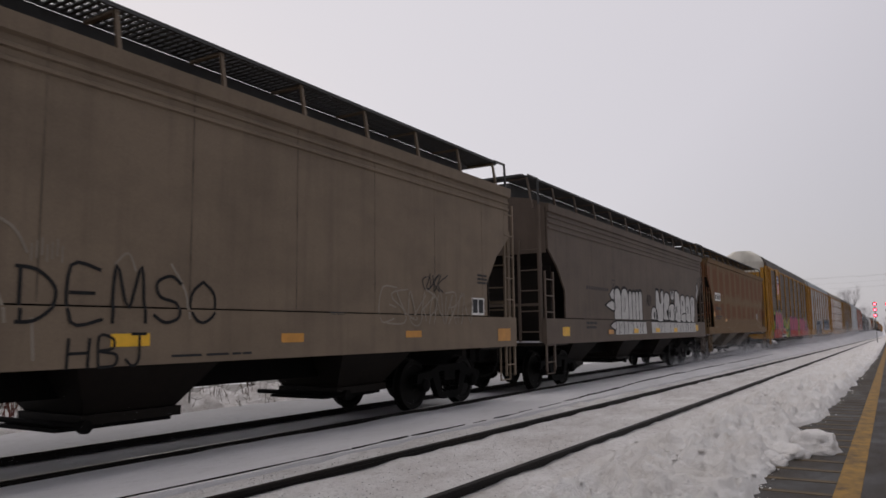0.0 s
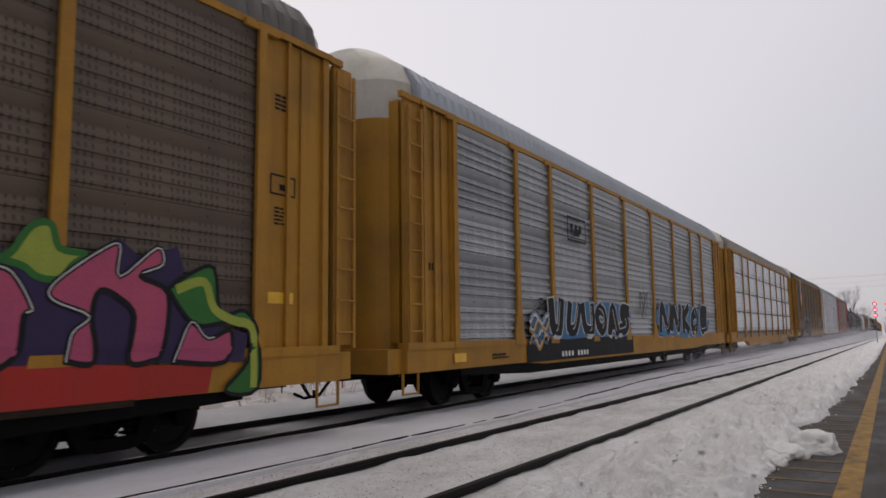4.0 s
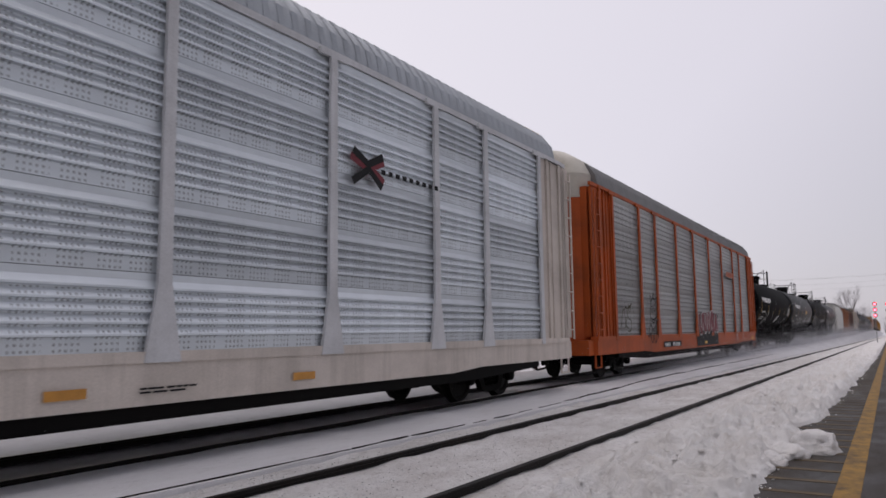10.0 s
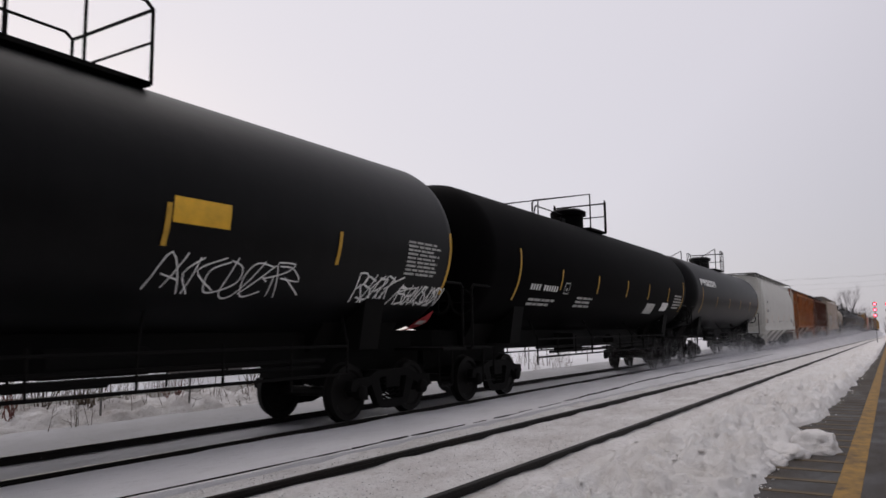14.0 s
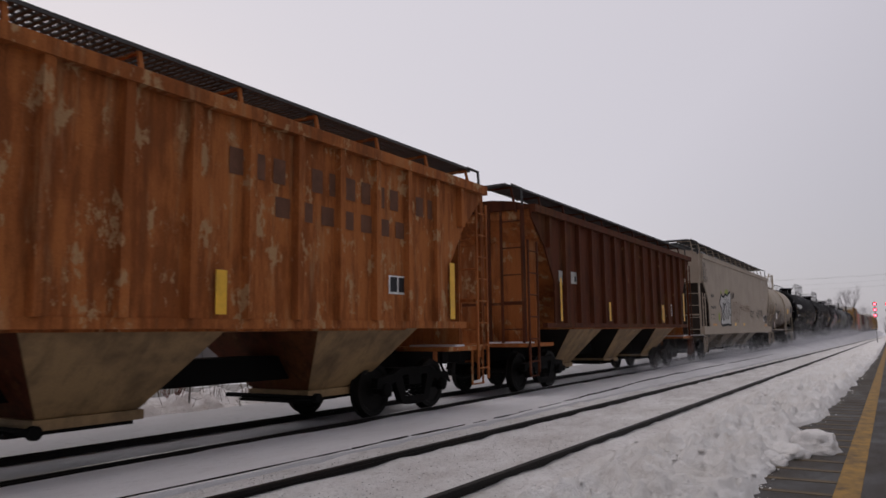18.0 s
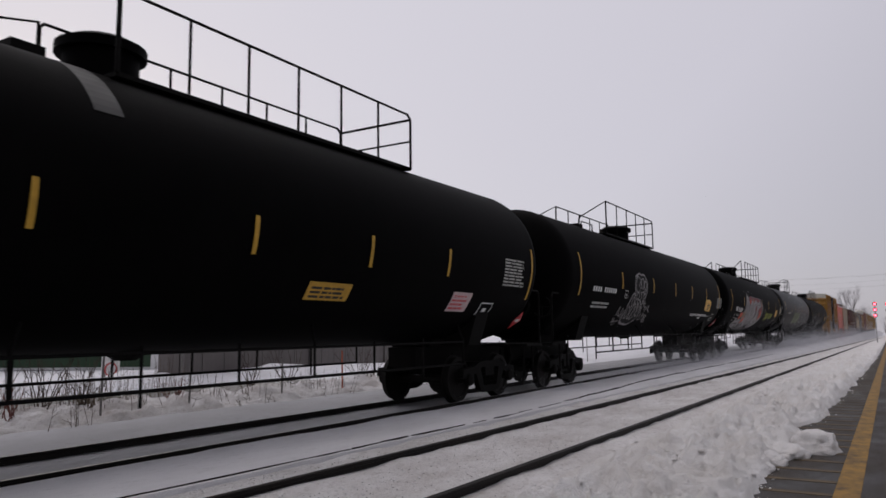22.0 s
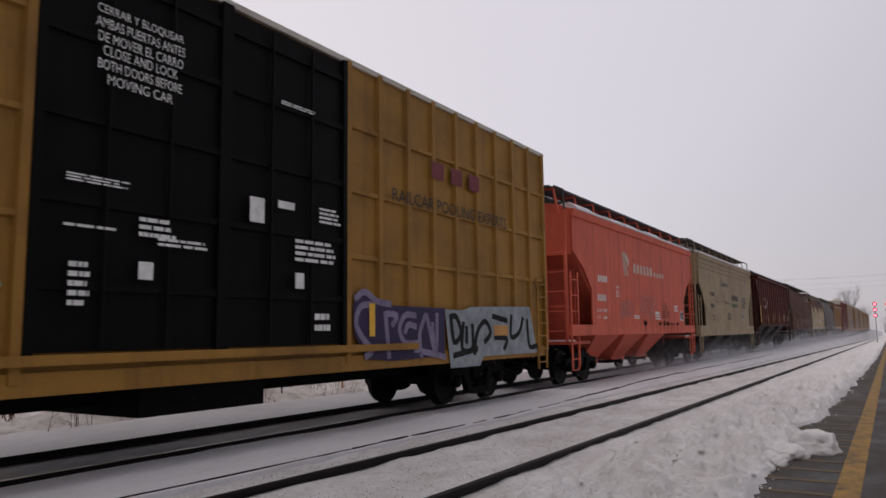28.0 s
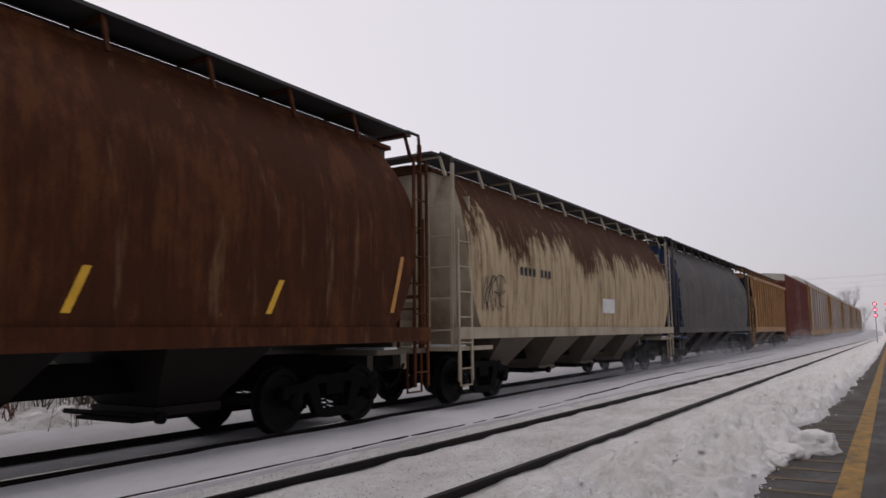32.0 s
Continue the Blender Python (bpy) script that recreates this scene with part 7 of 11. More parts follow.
SCAB_BLACK = plain("charred_rust_scab", (0.010, 0.006, 0.005), 0.9, 0, 0.1, 0.4, 8)
SCAB_RUN = plain("dark_rust_run", (0.22, 0.045, 0.022), 0.85, 0, 0.15, 0.4, 6)
FADED_PATCH = plain("faded_tank_patch", (0.012, 0.012, 0.012), 0.5, 0, 0.3, 0.3, 4)
PLACARD_RED = plain("red_placard", (0.50, 0.05, 0.06), 0.5, 0, 0.3, 0.2, 8)
PALE_PLACARD = plain("pale_placard", (0.55, 0.42, 0.42), 0.5, 0, 0.3, 0.2, 8)
PALE_MARK = paint("worn_cream_stencil", (0.62, 0.54, 0.45), (0.45, 0.25, 0.18), 0.8, 0.6, seed=76, blotch=3.0)
LOGO_RED = plain("logo_red", (0.34, 0.05, 0.035), 0.6, 0, 0.3, 0.2, 6)
LOGO_BLUE = plain("logo_blue", (0.022, 0.04, 0.16), 0.6, 0, 0.3, 0.2, 6)

# hand-painted capitals as strokes in a unit box
STROKES = {
    "D": [[(0.1, 0), (0.1, 1)], [(0, 1), (0.5, 0.95), (0.95, 0.65), (0.9, 0.3), (0.45, 0.03), (0.0, 0)]], "E": [[(0.9, 0.95), (0.1, 1), (0.1, 0), (0.95, 0.05)], [(0.1, 0.52), (0.75, 0.52)]],
    "M": [[(0, 0), (0.12, 1), (0.5, 0.25), (0.88, 1), (1, 0)]], "S": [[(0.95, 0.85), (0.6, 1), (0.15, 0.85), (0.25, 0.55), (0.8, 0.42), (0.85, 0.12), (0.4, 0), (0.02, 0.15)]],
    "O": [[(0.5, 0.85), (0.1, 0.6), (0.08, 0.2), (0.45, 0), (0.9, 0.2), (0.92, 0.6), (0.5, 0.85)]], "H": [[(0.05, 0), (0.1, 1)], [(0.9, 0), (0.95, 1)], [(0.1, 0.5), (0.92, 0.52)]],
    "B": [[(0.1, 0), (0.1, 1), (0.7, 0.92), (0.7, 0.6), (0.1, 0.52), (0.85, 0.4), (0.8, 0.05), (0.1, 0)]], "J": [[(0.3, 1), (0.95, 1)], [(0.65, 1), (0.65, 0.2), (0.35, 0), (0.05, 0.2)]],
    "A": [[(0, 0), (0.5, 1), (1, 0)], [(0.2, 0.4), (0.8, 0.4)]], "I": [[(0.5, 0), (0.5, 1)]], "G": [[(0.95, 0.85), (0.5, 1), (0.1, 0.6), (0.2, 0.1), (0.7, 0), (0.95, 0.35), (0.6, 0.4)]],
    "R": [[(0.1, 0), (0.1, 1), (0.8, 0.9), (0.75, 0.55), (0.1, 0.5), (0.95, 0)]], "U": [[(0.05, 1), (0.1, 0.2), (0.5, 0), (0.9, 0.2), (0.95, 1)]], "K": [[(0.1, 0), (0.1, 1)], [(0.9, 1), (0.1, 0.45), (0.95, 0)]],
    "P": [[(0.1, 0), (0.1, 1), (0.85, 0.9), (0.8, 0.5), (0.1, 0.42)]], "Y": [[(0, 1), (0.5, 0.5), (1, 1)], [(0.5, 0.5), (0.45, 0)]], "!": [[(0.5, 1), (0.5, 0.35)], [(0.5, 0.1), (0.5, 0)]],
    "T": [[(0, 1), (1, 0.97)], [(0.5, 1), (0.48, 0)]], "L": [[(0.1, 1), (0.1, 0.02), (0.95, 0.05)]], "N": [[(0.05, 0), (0.08, 1), (0.9, 0.02), (0.95, 1)]],
    "2": [[(0.05, 0.8), (0.5, 1), (0.9, 0.75), (0.1, 0), (0.95, 0.02)]], "0": [[(0.5, 1), (0.1, 0.6), (0.15, 0.2), (0.5, 0), (0.9, 0.3), (0.85, 0.75), (0.5, 1)]],
    "e": [[(0.1, 0.3), (0.85, 0.35), (0.6, 0.58), (0.15, 0.4), (0.25, 0.05), (0.9, 0.08)]], "l": [[(0.3, 0.1), (0.6, 1), (0.35, 0.95), (0.4, 0.05), (0.8, 0.1)]], "y": [[(0.1, 0.55), (0.35, 0.15), (0.85, 0.6), (0.45, -0.35), (0.15, -0.2)]],
}


def scrawl(car, u, v, w, h, text, material, thick):
    out, n = [], len(text)
    for i, ch in enumerate(text):
        cw = w / n
        for line in STROKES.get(ch, []):
            pts = [(u + cw * (i + 0.04 + 0.80 * p[0]), v + h * p[1] * (0.86 + 0.14 * ((i * 7) % 3) / 2)) for p in line]
            fine = []
            for k in range(len(pts) - 1):
                p0, p1, p2, p3 = pts[max(0, k - 1)], pts[k], pts[k + 1], pts[min(len(pts) - 1, k + 2)]
                for j in range(4):
                    t = j / 4
                    fine.append(tuple(0.5 * (2 * p1[q] + (p2[q] - p0[q]) * t + (2 * p0[q] - 5 * p1[q] + 4 * p2[q] - p3[q]) * t * t + (3 * p1[q] - p0[q] - 3 * p2[q] + p3[q]) * t ** 3) for q in (0, 1)))
            out += stroke(fine + [pts[-1]], thick)
    flat(car, out, PLACES[car.name], material, "graffiti_tag", "", 0.007)


def panel(car, u, v, w, h, material):
    flat(car, rect(u, v, w, h, 4), PLACES[car.name], material, "decal")


def placard(car, u, v, w, h, material):
    flat(car, rect(u, v, w, h, 2), PLACES[car.name], WHITE_PAINT, "decal")
    flat(car, rect(u + w * 0.08, v + h * 0.12, w * 0.38, h * 0.8, 2) + rect(u + w * 0.54, v + h * 0.12, w * 0.38, h * 0.8, 2), PLACES[car.name], material, "decal_face", "", 0.007)


def frame_mark(car, u, v, w, h, material):
    t = min(w, h) * 0.09
    flat(car, ring(u, v, w, h, t) + rect(u + w * 0.36, v + h * 0.25, w * 0.28, h * 0.3), PLACES[car.name], material, "stencil_box")


def mark(car, u, v, w, h, pattern, material):
    """A long line of character bars; the box takes in the fall of the line, so the bars are lower than it."""
    flat(car, blocks(u, v + h * 0.10, w / len(pattern), h * 0.62, pattern), PLACES[car.name], material, "stencil_line")


def mark_up(car, u, v, w, h, pattern, material):
    flat(car, blocks(u, v + h * 0.08, w / len(pattern), h * 0.80, pattern), PLACES[car.name], material, "stencil_line", "", 0.008)


def small(car, u, v, w, h, rows, material):
    flat(car, bars(u, v, w, max(h, 0.05), rows, int(u * 100)), PLACES[car.name], material, "stencil_line")


def tag(car, u, v, w, h, seed, letters, material, thick):
    flat(car, scribble(seed, u, v, w, h, letters, thick), PLACES[car.name], material, "graffiti_tag", "", 0.007)


def piece(car, u, v, w, h, seed, letters, fill, edge, cut=None, halo=None, shade=None):
    mural(car, PLACES[car.name], seed, u, v, w, h, letters, fill, edge, cut, halo, shade, 0.05)


def swirl(car, u, v, w, h, seed, base, light, dark):
    """Fat ribbons that coil round the letters, amber inside."""
    rng, place = random.Random(seed), PLACES[car.name]
    flat(car, [blob(rng, u + w * 0.02, v, w * 0.96, h * 0.9, 16, 0.2)], place, base, "graffiti_cloud", "", 0.005)
    for k in range(4):
        y0 = v + h * (0.12 + 0.25 * k)
        pts = [(u + w * (0.03 + 0.94 * j / 6), y0 + h * 0.16 * math.sin(j * 1.5 + k * 1.9) + h * 0.06 * rng.uniform(-1, 1)) for j in range(7)]
        fat = min(0.22, h * 0.17)
        flat(car, stroke(bent(pts), fat + 0.05), place, dark, "graffiti_outline", "", 0.007 + 0.001 * k)
        flat(car, stroke(bent(pts), fat), place, light if k % 2 else SPRAY_AMBER, "graffiti_ribbon", "", 0.0085 + 0.001 * k)
        flat(car, stroke(bent([(p[0], p[1] + fat * 0.28) for p in pts]), fat * 0.3), place, base if k % 2 else light, "graffiti_shade", "", 0.0095 + 0.001 * k)


def sillpaint(car, u, v, w, h, material):
    flat(car, rect(u, 0.73, w, 0.50, 3), PLACES[car.name], material, "graffiti_base", "", 0.004)


def sillpanel(car, u, v, w, h, material):
    flat(car, rect(u, max(v, 0.80), w, max(h, 0.10), 1), PLACES[car.name], material, "decal", "", 0.008)


def sillmark(car, u, v, w, h, pattern, material):
    flat(car, blocks(u, max(v, 0.80), w / len(pattern), max(0.12, min(h, 0.28)), pattern), PLACES[car.name], material, "stencil_line", "", 0.011)


def sillsmall(car, u, v, w, h, rows, material):
    flat(car, bars(u, max(v, 0.80), w, max(h, 0.08), rows, int(u * 100)), PLACES[car.name], material, "stencil_line", "", 0.008)


def sillframe(car, u, v, w, h, material):
    flat(car, ring(u, max(v, 0.80), w, min(h, 0.36), 0.02), PLACES[car.name], material, "stencil_box", "", 0.008)


def wordmark(car, u, v, w, h, material):
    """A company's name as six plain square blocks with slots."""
    out, cw = [], w / 6
    hh = h * 0.70
    for i in range(6):
        x = u + cw * i
        t = cw * 0.22
        out += rect(x, v + h * 0.12, t, hh, 3) + rect(x + t, v + h * 0.12 + hh - t, cw * 0.84 - t, t, 1)
        if i != 0:
            out += rect(x + cw * 0.84 - t, v + h * 0.12, t, hh - t, 3)
        if i in (2, 3, 4):
            out += rect(x + t, v + h * 0.12, cw * 0.84 - 2 * t, t, 1)
        else:
            out += rect(x + t, v + h * 0.12 + hh * 0.38, cw * 0.84 - t, t, 1)
    flat(car, out, PLACES[car.name], material, "company_mark", "", 0.006)


def diamond(car, u, v, w, h, material):
    r = min(w, h) * 0.5
    x, y = u + w / 2, v + h / 2
    flat(car, [[(x, y - r), (x + r, y), (x, y + r), (x - r, y)]], PLACES[car.name], material, "warning_placard", "", 0.012)
    flat(car, rect(x - r * 0.55, y - r * 0.16, r * 1.1, r * 0.32), PLACES[car.name], WHITE_PAINT, "placard_bar", "", 0.016)


def slant(car, u, v, w, h, material):
    flat(car, [[(u, v), (u + 0.10, v), (u + w, v + h), (u + w - 0.10, v + h)]], PLACES[car.name], material, "reflector_strip")


def rib_strip(car, u, v, w, h, material):
    flat(car, [[(u, v), (u + max(w, 0.1), v), (u + max(w, 0.1), v + h), (u, v + h)]], lambda a, b, lift: (1.612 + lift, a, b), material, "reflector_strip")


def vee(car, u, v, w, h, material):
    flat(car, stroke([(u, v + h), (u + w * 0.28, v), (u + w * 0.5, v + h * 0.8), (u + w * 0.75, v), (u + w, v + h)], 0.09), PLACES[car.name], material, "company_mark", "", 0.006)


def shield(car, u, v, w, h, material):
    """A company badge: blue chief over red and white stripes, with bars for its words."""
    bay = [p for p in (2.0 + 2.65 * 1.0, 2.0 + 4.55)]
    place = lambda a, b, lift: (1.537 + lift, a, b)
    flat(car, rect(bay[0], v - 0.35, bay[1] - bay[0], h + 0.75, 1), place, material, "badge_panel")
    flat(car, [[(u, v + h * 0.14), (u + w * 0.2, v + h * 0.04), (u + w * 0.5, v), (u + w * 0.8, v + h * 0.04), (u + w, v + h * 0.14), (u + w, v + h * 0.55), (u, v + h * 0.55)]], place, WHITE_PAINT, "badge_field", "", 0.007)
    stripes = []
    for i in range(6):
        x = u + w * (0.03 + i * 0.166)
        stripes += rect(x, v + h * (0.15 - 0.13 * math.sin(math.pi * (i + 0.5) / 6)), w * 0.09, h * (0.40 + 0.13 * math.sin(math.pi * (i + 0.5) / 6)))
    flat(car, stripes, place, PLACARD_RED, "badge_stripes", "", 0.010)
    flat(car, [[(u - 0.02, v + h * 0.53), (u + w + 0.02, v + h * 0.53), (u + w + 0.04, v + h * 0.80), (u + w * 0.9, v + h * 0.97), (u + w * 0.7, v + h * 0.92), (u + w * 0.5, v + h), (u + w * 0.3, v + h * 0.92), (u + w * 0.1, v + h * 0.97), (u - 0.04, v + h * 0.80)]], place, LOGO_BLUE, "badge_chief", "", 0.010)
    flat(car, blocks(u + w * 0.14, v + h * 0.76, w * 0.15, h * 0.11, "xxxxx") + blocks(u + w * 0.07, v + h * 0.60, w * 0.125, h * 0.11, "xxxxxxx"), place, WHITE_PAINT, "badge_bars", "", 0.013)


def cross(car, u, v, w, h, first, second):
    """A company mark of two nested chevrons, one over the other."""
    at = lambda pts: [(u + w * p, v + h * q) for p, q in pts]
    flat(car, stroke(at([(0.0, 0.78), (0.40, 0.58)]), 0.13) + stroke(at([(1.0, 0.86), (0.60, 0.57)]), 0.13) + stroke(at([(0.62, 0.52), (1.0, 0.20)]), 0.13), PLACES[car.name], first, "company_mark", "", 0.006)
    flat(car, stroke(at([(0.07, 1.0), (0.52, 0.66), (0.97, 1.03)]), 0.13) + stroke(at([(0.05, 0.0), (0.53, 0.50), (0.94, 0.02)]), 0.13), PLACES[car.name], second, "company_mark", "", 0.009)


def print_(car, u, v, w, h, text, material, bold=0.0):
    """Words that can be read, fitted to their box."""
    verts, faces = words(text, 1.0, bold)
    x0, x1 = min(p[0] for p in verts), max(p[0] for p in verts)
    y0, y1 = min(p[1] for p in verts), max(p[1] for p in verts)
    g = Geo()
    place = PLACES[car.name]
    g.add([place(u + w * (p[0] - x0) / (x1 - x0), v + h * (0.12 + 0.72 * (p[1] - y0) / (y1 - y0)), 0.006) for p in verts], faces)
    me = bpy.data.meshes.new("lettering")
    me.from_pydata(g.v, [], g.f)
    part("lettering", me, material, car)


def door_text(car, u, v, w, h, text):
    print_(car, u, v - 0.02, w, h * 1.0, text, WHITE_PAINT)


def door_small(car, u, v, w, h, rows):
    flat(car, bars(u, v, w, max(h, 0.05), rows, int(u * 100)), PLACES[car.name], WHITE_PAINT, "stencil_line")


def door_panel(car, u, v, w, h):
    flat(car, rect(u, v, w, h), PLACES[car.name], WHITE_PAINT, "decal")


def leaf(car, u, v, w, h, first, second):
    flat(car, stroke([(u, v), (u + w * 0.55, v + h), (u + w, v)], 0.07), PLACES[car.name], second, "company_mark", "", 0.006)
    flat(car, [[(u + w * 0.35, v), (u + w * 0.9, v + h * 0.15), (u + w * 0.6, v + h * 0.55)]], PLACES[car.name], first, "company_mark", "", 0.009)


scrawl(car_a, 6.58, 1.55, 2.44, 0.60, "DEMSO", SPRAY_BLACK, 0.036)
scrawl(car_a, 7.08, 1.1, 0.96, 0.33, "HBJ", SPRAY_BLACK, 0.030)
panel(car_a, 7.57, 1.30, 0.46, 0.135, YELLOW_TAPE)
panel(car_a, 10.02, 1.3, 0.43, 0.12, ORANGE_TAPE)
panel(car_a, 12.89, 1.33, 0.47, 0.11, ORANGE_TAPE)
panel(car_a, 16.19, 1.22, 0.56, 0.25, ORANGE_TAPE)
placard(car_a, 15.16, 1.73, 0.5, 0.33, DARK_PAINT)
tag(car_a, 12.12, 1.56, 2.8, 0.58, 11, 7, SPRAY_FAINT, 0.028)
for line in ([(6.0, 2.3), (6.3, 2.5), (6.55, 2.42), (6.69, 2.2)], [(5.6, 1.9), (6.2, 2.02), (6.45, 1.8), (6.5, 1.55)], [(7.6, 2.15), (7.75, 2.28), (7.85, 2.1)], [(8.3, 2.2), (8.5, 1.9), (8.55, 1.6)], [(6.3, 1.60), (6.28, 1.2)], [(6.75, 1.58), (6.78, 1.2)]):
    flat(car_a, stroke(bent(line), 0.03), PLACES[car_a.name], SPRAY_FAINT, "faded_graffiti", "", 0.005)
for k in range(7):
    flat(car_a, rect(6.72 + 0.05 * k, 2.12 + 0.03 * (k % 3), 0.022, 0.17, 1), PLACES[car_a.name], SPRAY_FAINT, "faded_graffiti", "", 0.005)
tag(car_a, 13.4, 2.12, 0.64, 0.31, 12, 3, DARK_PAINT, 0.02)
small(car_a, 8.31, 1.17, 1.54, 0.02, 1, DARK_PAINT)
small(car_a, 11.01, 1.68, 0.38, 0.07, 1, DARK_PAINT)
small(car_a, 15.4, 2.34, 0.52, 0.22, 3, DARK_PAINT)
mark(car_b, 2.78, 2.49, 1.8, 0.14, "xxxxxxxxxx", DARK_PAINT)
fingers(car_b, (4.98, 5.63, 6.35, 6.72, 7.09, 7.42, 7.78), (2.67, 2.69, 2.63, 2.63, 2.65, 2.67), 1.73)
slab(car_b, 5.0, 8.1, 1.28, 1.69, (5.30, 5.72, 6.10, 6.60, 7.0, 7.35, 7.75), 5)
for tip, root, tall in (((4.57, 2.42), 5.0, 0.20), ((4.19, 2.12), 5.0, 0.17)):
    outlined(car_b, [tip, (root, tip[1] + tall), (root, tip[1] - tall)], SPRAY_WHITE, SPRAY_BLACK, 0.045, 0.006, "graffiti_spike")
outlined(car_b, [(4.5, 1.54), (5.0, 1.66), (5.0, 1.40)], SPRAY_WHITE, SPRAY_BLACK, 0.04, 0.006, "graffiti_spike")
flat(car_b, stroke([(5.98, 2.4), (6.0, 2.1), (5.9, 1.95)], 0.035), PLACES[car_b.name], SPRAY_BLACK, "line", "", 0.014)
slab(car_b, 8.72, 15.1, 1.30, 1.69, (9.55, 9.78, 10.3, 11.15, 11.75, 12.0, 12.6, 12.9, 13.45, 13.7, 14.2, 14.7), 6)
for form in ([(8.75, 1.74), (8.85, 2.06), (9.15, 2.18), (9.48, 2.02), (9.5, 1.74)], [(9.38, 1.74), (9.42, 2.70), (9.80, 2.68), (9.86, 2.38), (10.06, 2.36), (10.04, 2.70), (10.40, 2.70), (10.26, 1.74)],
             [(10.3, 1.74), (10.44, 2.50), (10.8, 2.74), (11.2, 2.60), (11.12, 2.28), (10.88, 1.96), (11.0, 1.74)], [(11.0, 1.74), (11.1, 2.26), (11.9, 2.30), (11.86, 1.74)], [(11.6, 2.36), (11.38, 2.55), (11.42, 2.88), (11.60, 2.72), (11.84, 2.90), (11.84, 2.52)],
             [(11.9, 1.74), (11.98, 2.76), (12.45, 2.80), (12.69, 2.58), (12.76, 1.74)], [(12.78, 1.74), (12.84, 2.62), (13.5, 2.62), (13.56, 1.74)], [(13.58, 1.74), (13.66, 2.62), (14.3, 2.62), (14.36, 1.74)], [(14.38, 1.74), (14.42, 2.62), (15.1, 2.62), (14.95, 1.74)], [(15.44, 2.50), (15.5, 2.9), (15.72, 3.3), (15.85, 3.0), (15.6, 2.66)]):
    outlined(car_b, form, SPRAY_WHITE, SPRAY_BLACK, 0.055, 0.008)
for u, v, w, h in ((10.82, 1.90, 0.20, 0.22), (11.2, 1.82, 0.16, 0.30), (12.2, 2.0, 0.14, 0.3), (13.1, 2.3, 0.12, 0.22), (13.95, 2.0, 0.14, 0.34), (14.7, 2.3, 0.10, 0.3), (9.15, 1.76, 0.16, 0.26), (15.62, 2.85, 0.07, 0.25)):
    cloud(car_b, [(u + w / 2 * math.cos(a), v + h / 2 * (1 + math.sin(a))) for a in [math.tau * k / 10 for k in range(10)]], SPRAY_BLACK, 0.012, "graffiti_gap")
for line in ([(11.48, 2.62), (11.5, 2.7)], [(11.74, 2.64), (11.74, 2.72)], [(11.48, 2.52), (11.6, 2.44), (11.74, 2.52)], [(11.85, 2.30), (11.7, 2.1), (11.8, 1.9), (11.72, 1.75)], [(9.42, 2.72), (9.44, 2.80), (9.80, 2.78)], [(10.04, 2.74), (10.06, 2.80), (10.42, 2.78)], [(13.0, 1.98), (13.5, 2.02)]):
    flat(car_b, stroke(bent(line), 0.05), PLACES[car_b.name], SPRAY_BLACK, "line", "", 0.014)
for u, v, w, h, tape in ((4.33, 1.30, 0.42, 0.12, ORANGE_TAPE), (6.7, 1.31, 0.46, 0.14, YELLOW_TAPE), (9.12, 1.32, 0.52, 0.14, YELLOW_TAPE), (11.56, 1.32, 0.46, 0.14, YELLOW_TAPE), (15.01, 1.35, 0.43, 0.24, YELLOW_TAPE)):
    flat(car_b, rect(u, v, w, h, 1), PLACES[car_b.name], tape, "reflector_strip", "", 0.018)
tag(car_b, 8.25, 2.2, 0.5, 0.35, 33, 3, SPRAY_BLACK, 0.025)
frame_mark(car_b, 4.85, 2.62, 0.30, 0.24, DARK_PAINT)
panel(car_b, 1.0, 1.28, 0.46, 0.22, YELLOW_TAPE)
small(car_b, 2.63, 1.46, 0.89, 0.23, 2, DARK_PAINT)
tag(car_b, 15.79, 2.79, 0.91, 0.79, 31, 2, SPRAY_BLACK, 0.03)
panel(car_n, 1.73, 2.7, 1.22, 0.37, WHITE_PAINT)
mark_up(car_n, 1.8, 2.74, 1.09, 0.29, "xxxx", DARK_PAINT)
mark(car_n, 1.91, 2.24, 1.22, 0.27, "xxxxxx", DARK_PAINT)
small(car_n, 1.79, 1.86, 1.34, 0.2, 2, DARK_PAINT)
panel(car_n, 1.3, 1.97, 0.33, 0.22, ORANGE_TAPE)
panel(car_n, 3.91, 1.75, 0.44, 0.14, ORANGE_TAPE)
placard(car_n, 13.36, 1.96, 0.43, 0.29, DARK_PAINT)
swirl(rack_1, 16.58, 0.77, 1.44, 1.38, 13, SPRAY_GREEN, SPRAY_LIME, SPRAY_BLACK)
panel(rack_1, 25.69, 1.81, 0.47, 0.15, YELLOW_TAPE)
frame_mark(rack_1, 25.7, 3.26, 0.48, 0.28, SPRAY_BLACK)
small(rack_1, 25.78, 2.86, 0.22, 0.26, 5, SPRAY_BLACK)
small(rack_1, 25.77, 4.43, 0.28, 0.24, 4, SPRAY_BLACK)
shield(rack_1, 4.99, 3.77, 1.23, 1.44, YELLOW_CAR)
piece(rack_2, 6.14, 1.25, 6.12, 0.96, 21, 6, SPRAY_BLACK, SPRAY_WHITE, SPRAY_WHITE, SPRAY_BLUE)
piece(rack_2, 15.57, 1.16, 7.62, 1.21, 22, 5, SPRAY_BLACK, SPRAY_WHITE, SPRAY_WHITE, SPRAY_BLUE)
sillpaint(rack_2, 4.99, 0.69, 7.64, 0.3, SPRAY_BLACK)
sillmark(rack_2, 6.92, 0.69, 1.86, 0.1, "xxxx xxxx", WHITE_PAINT)
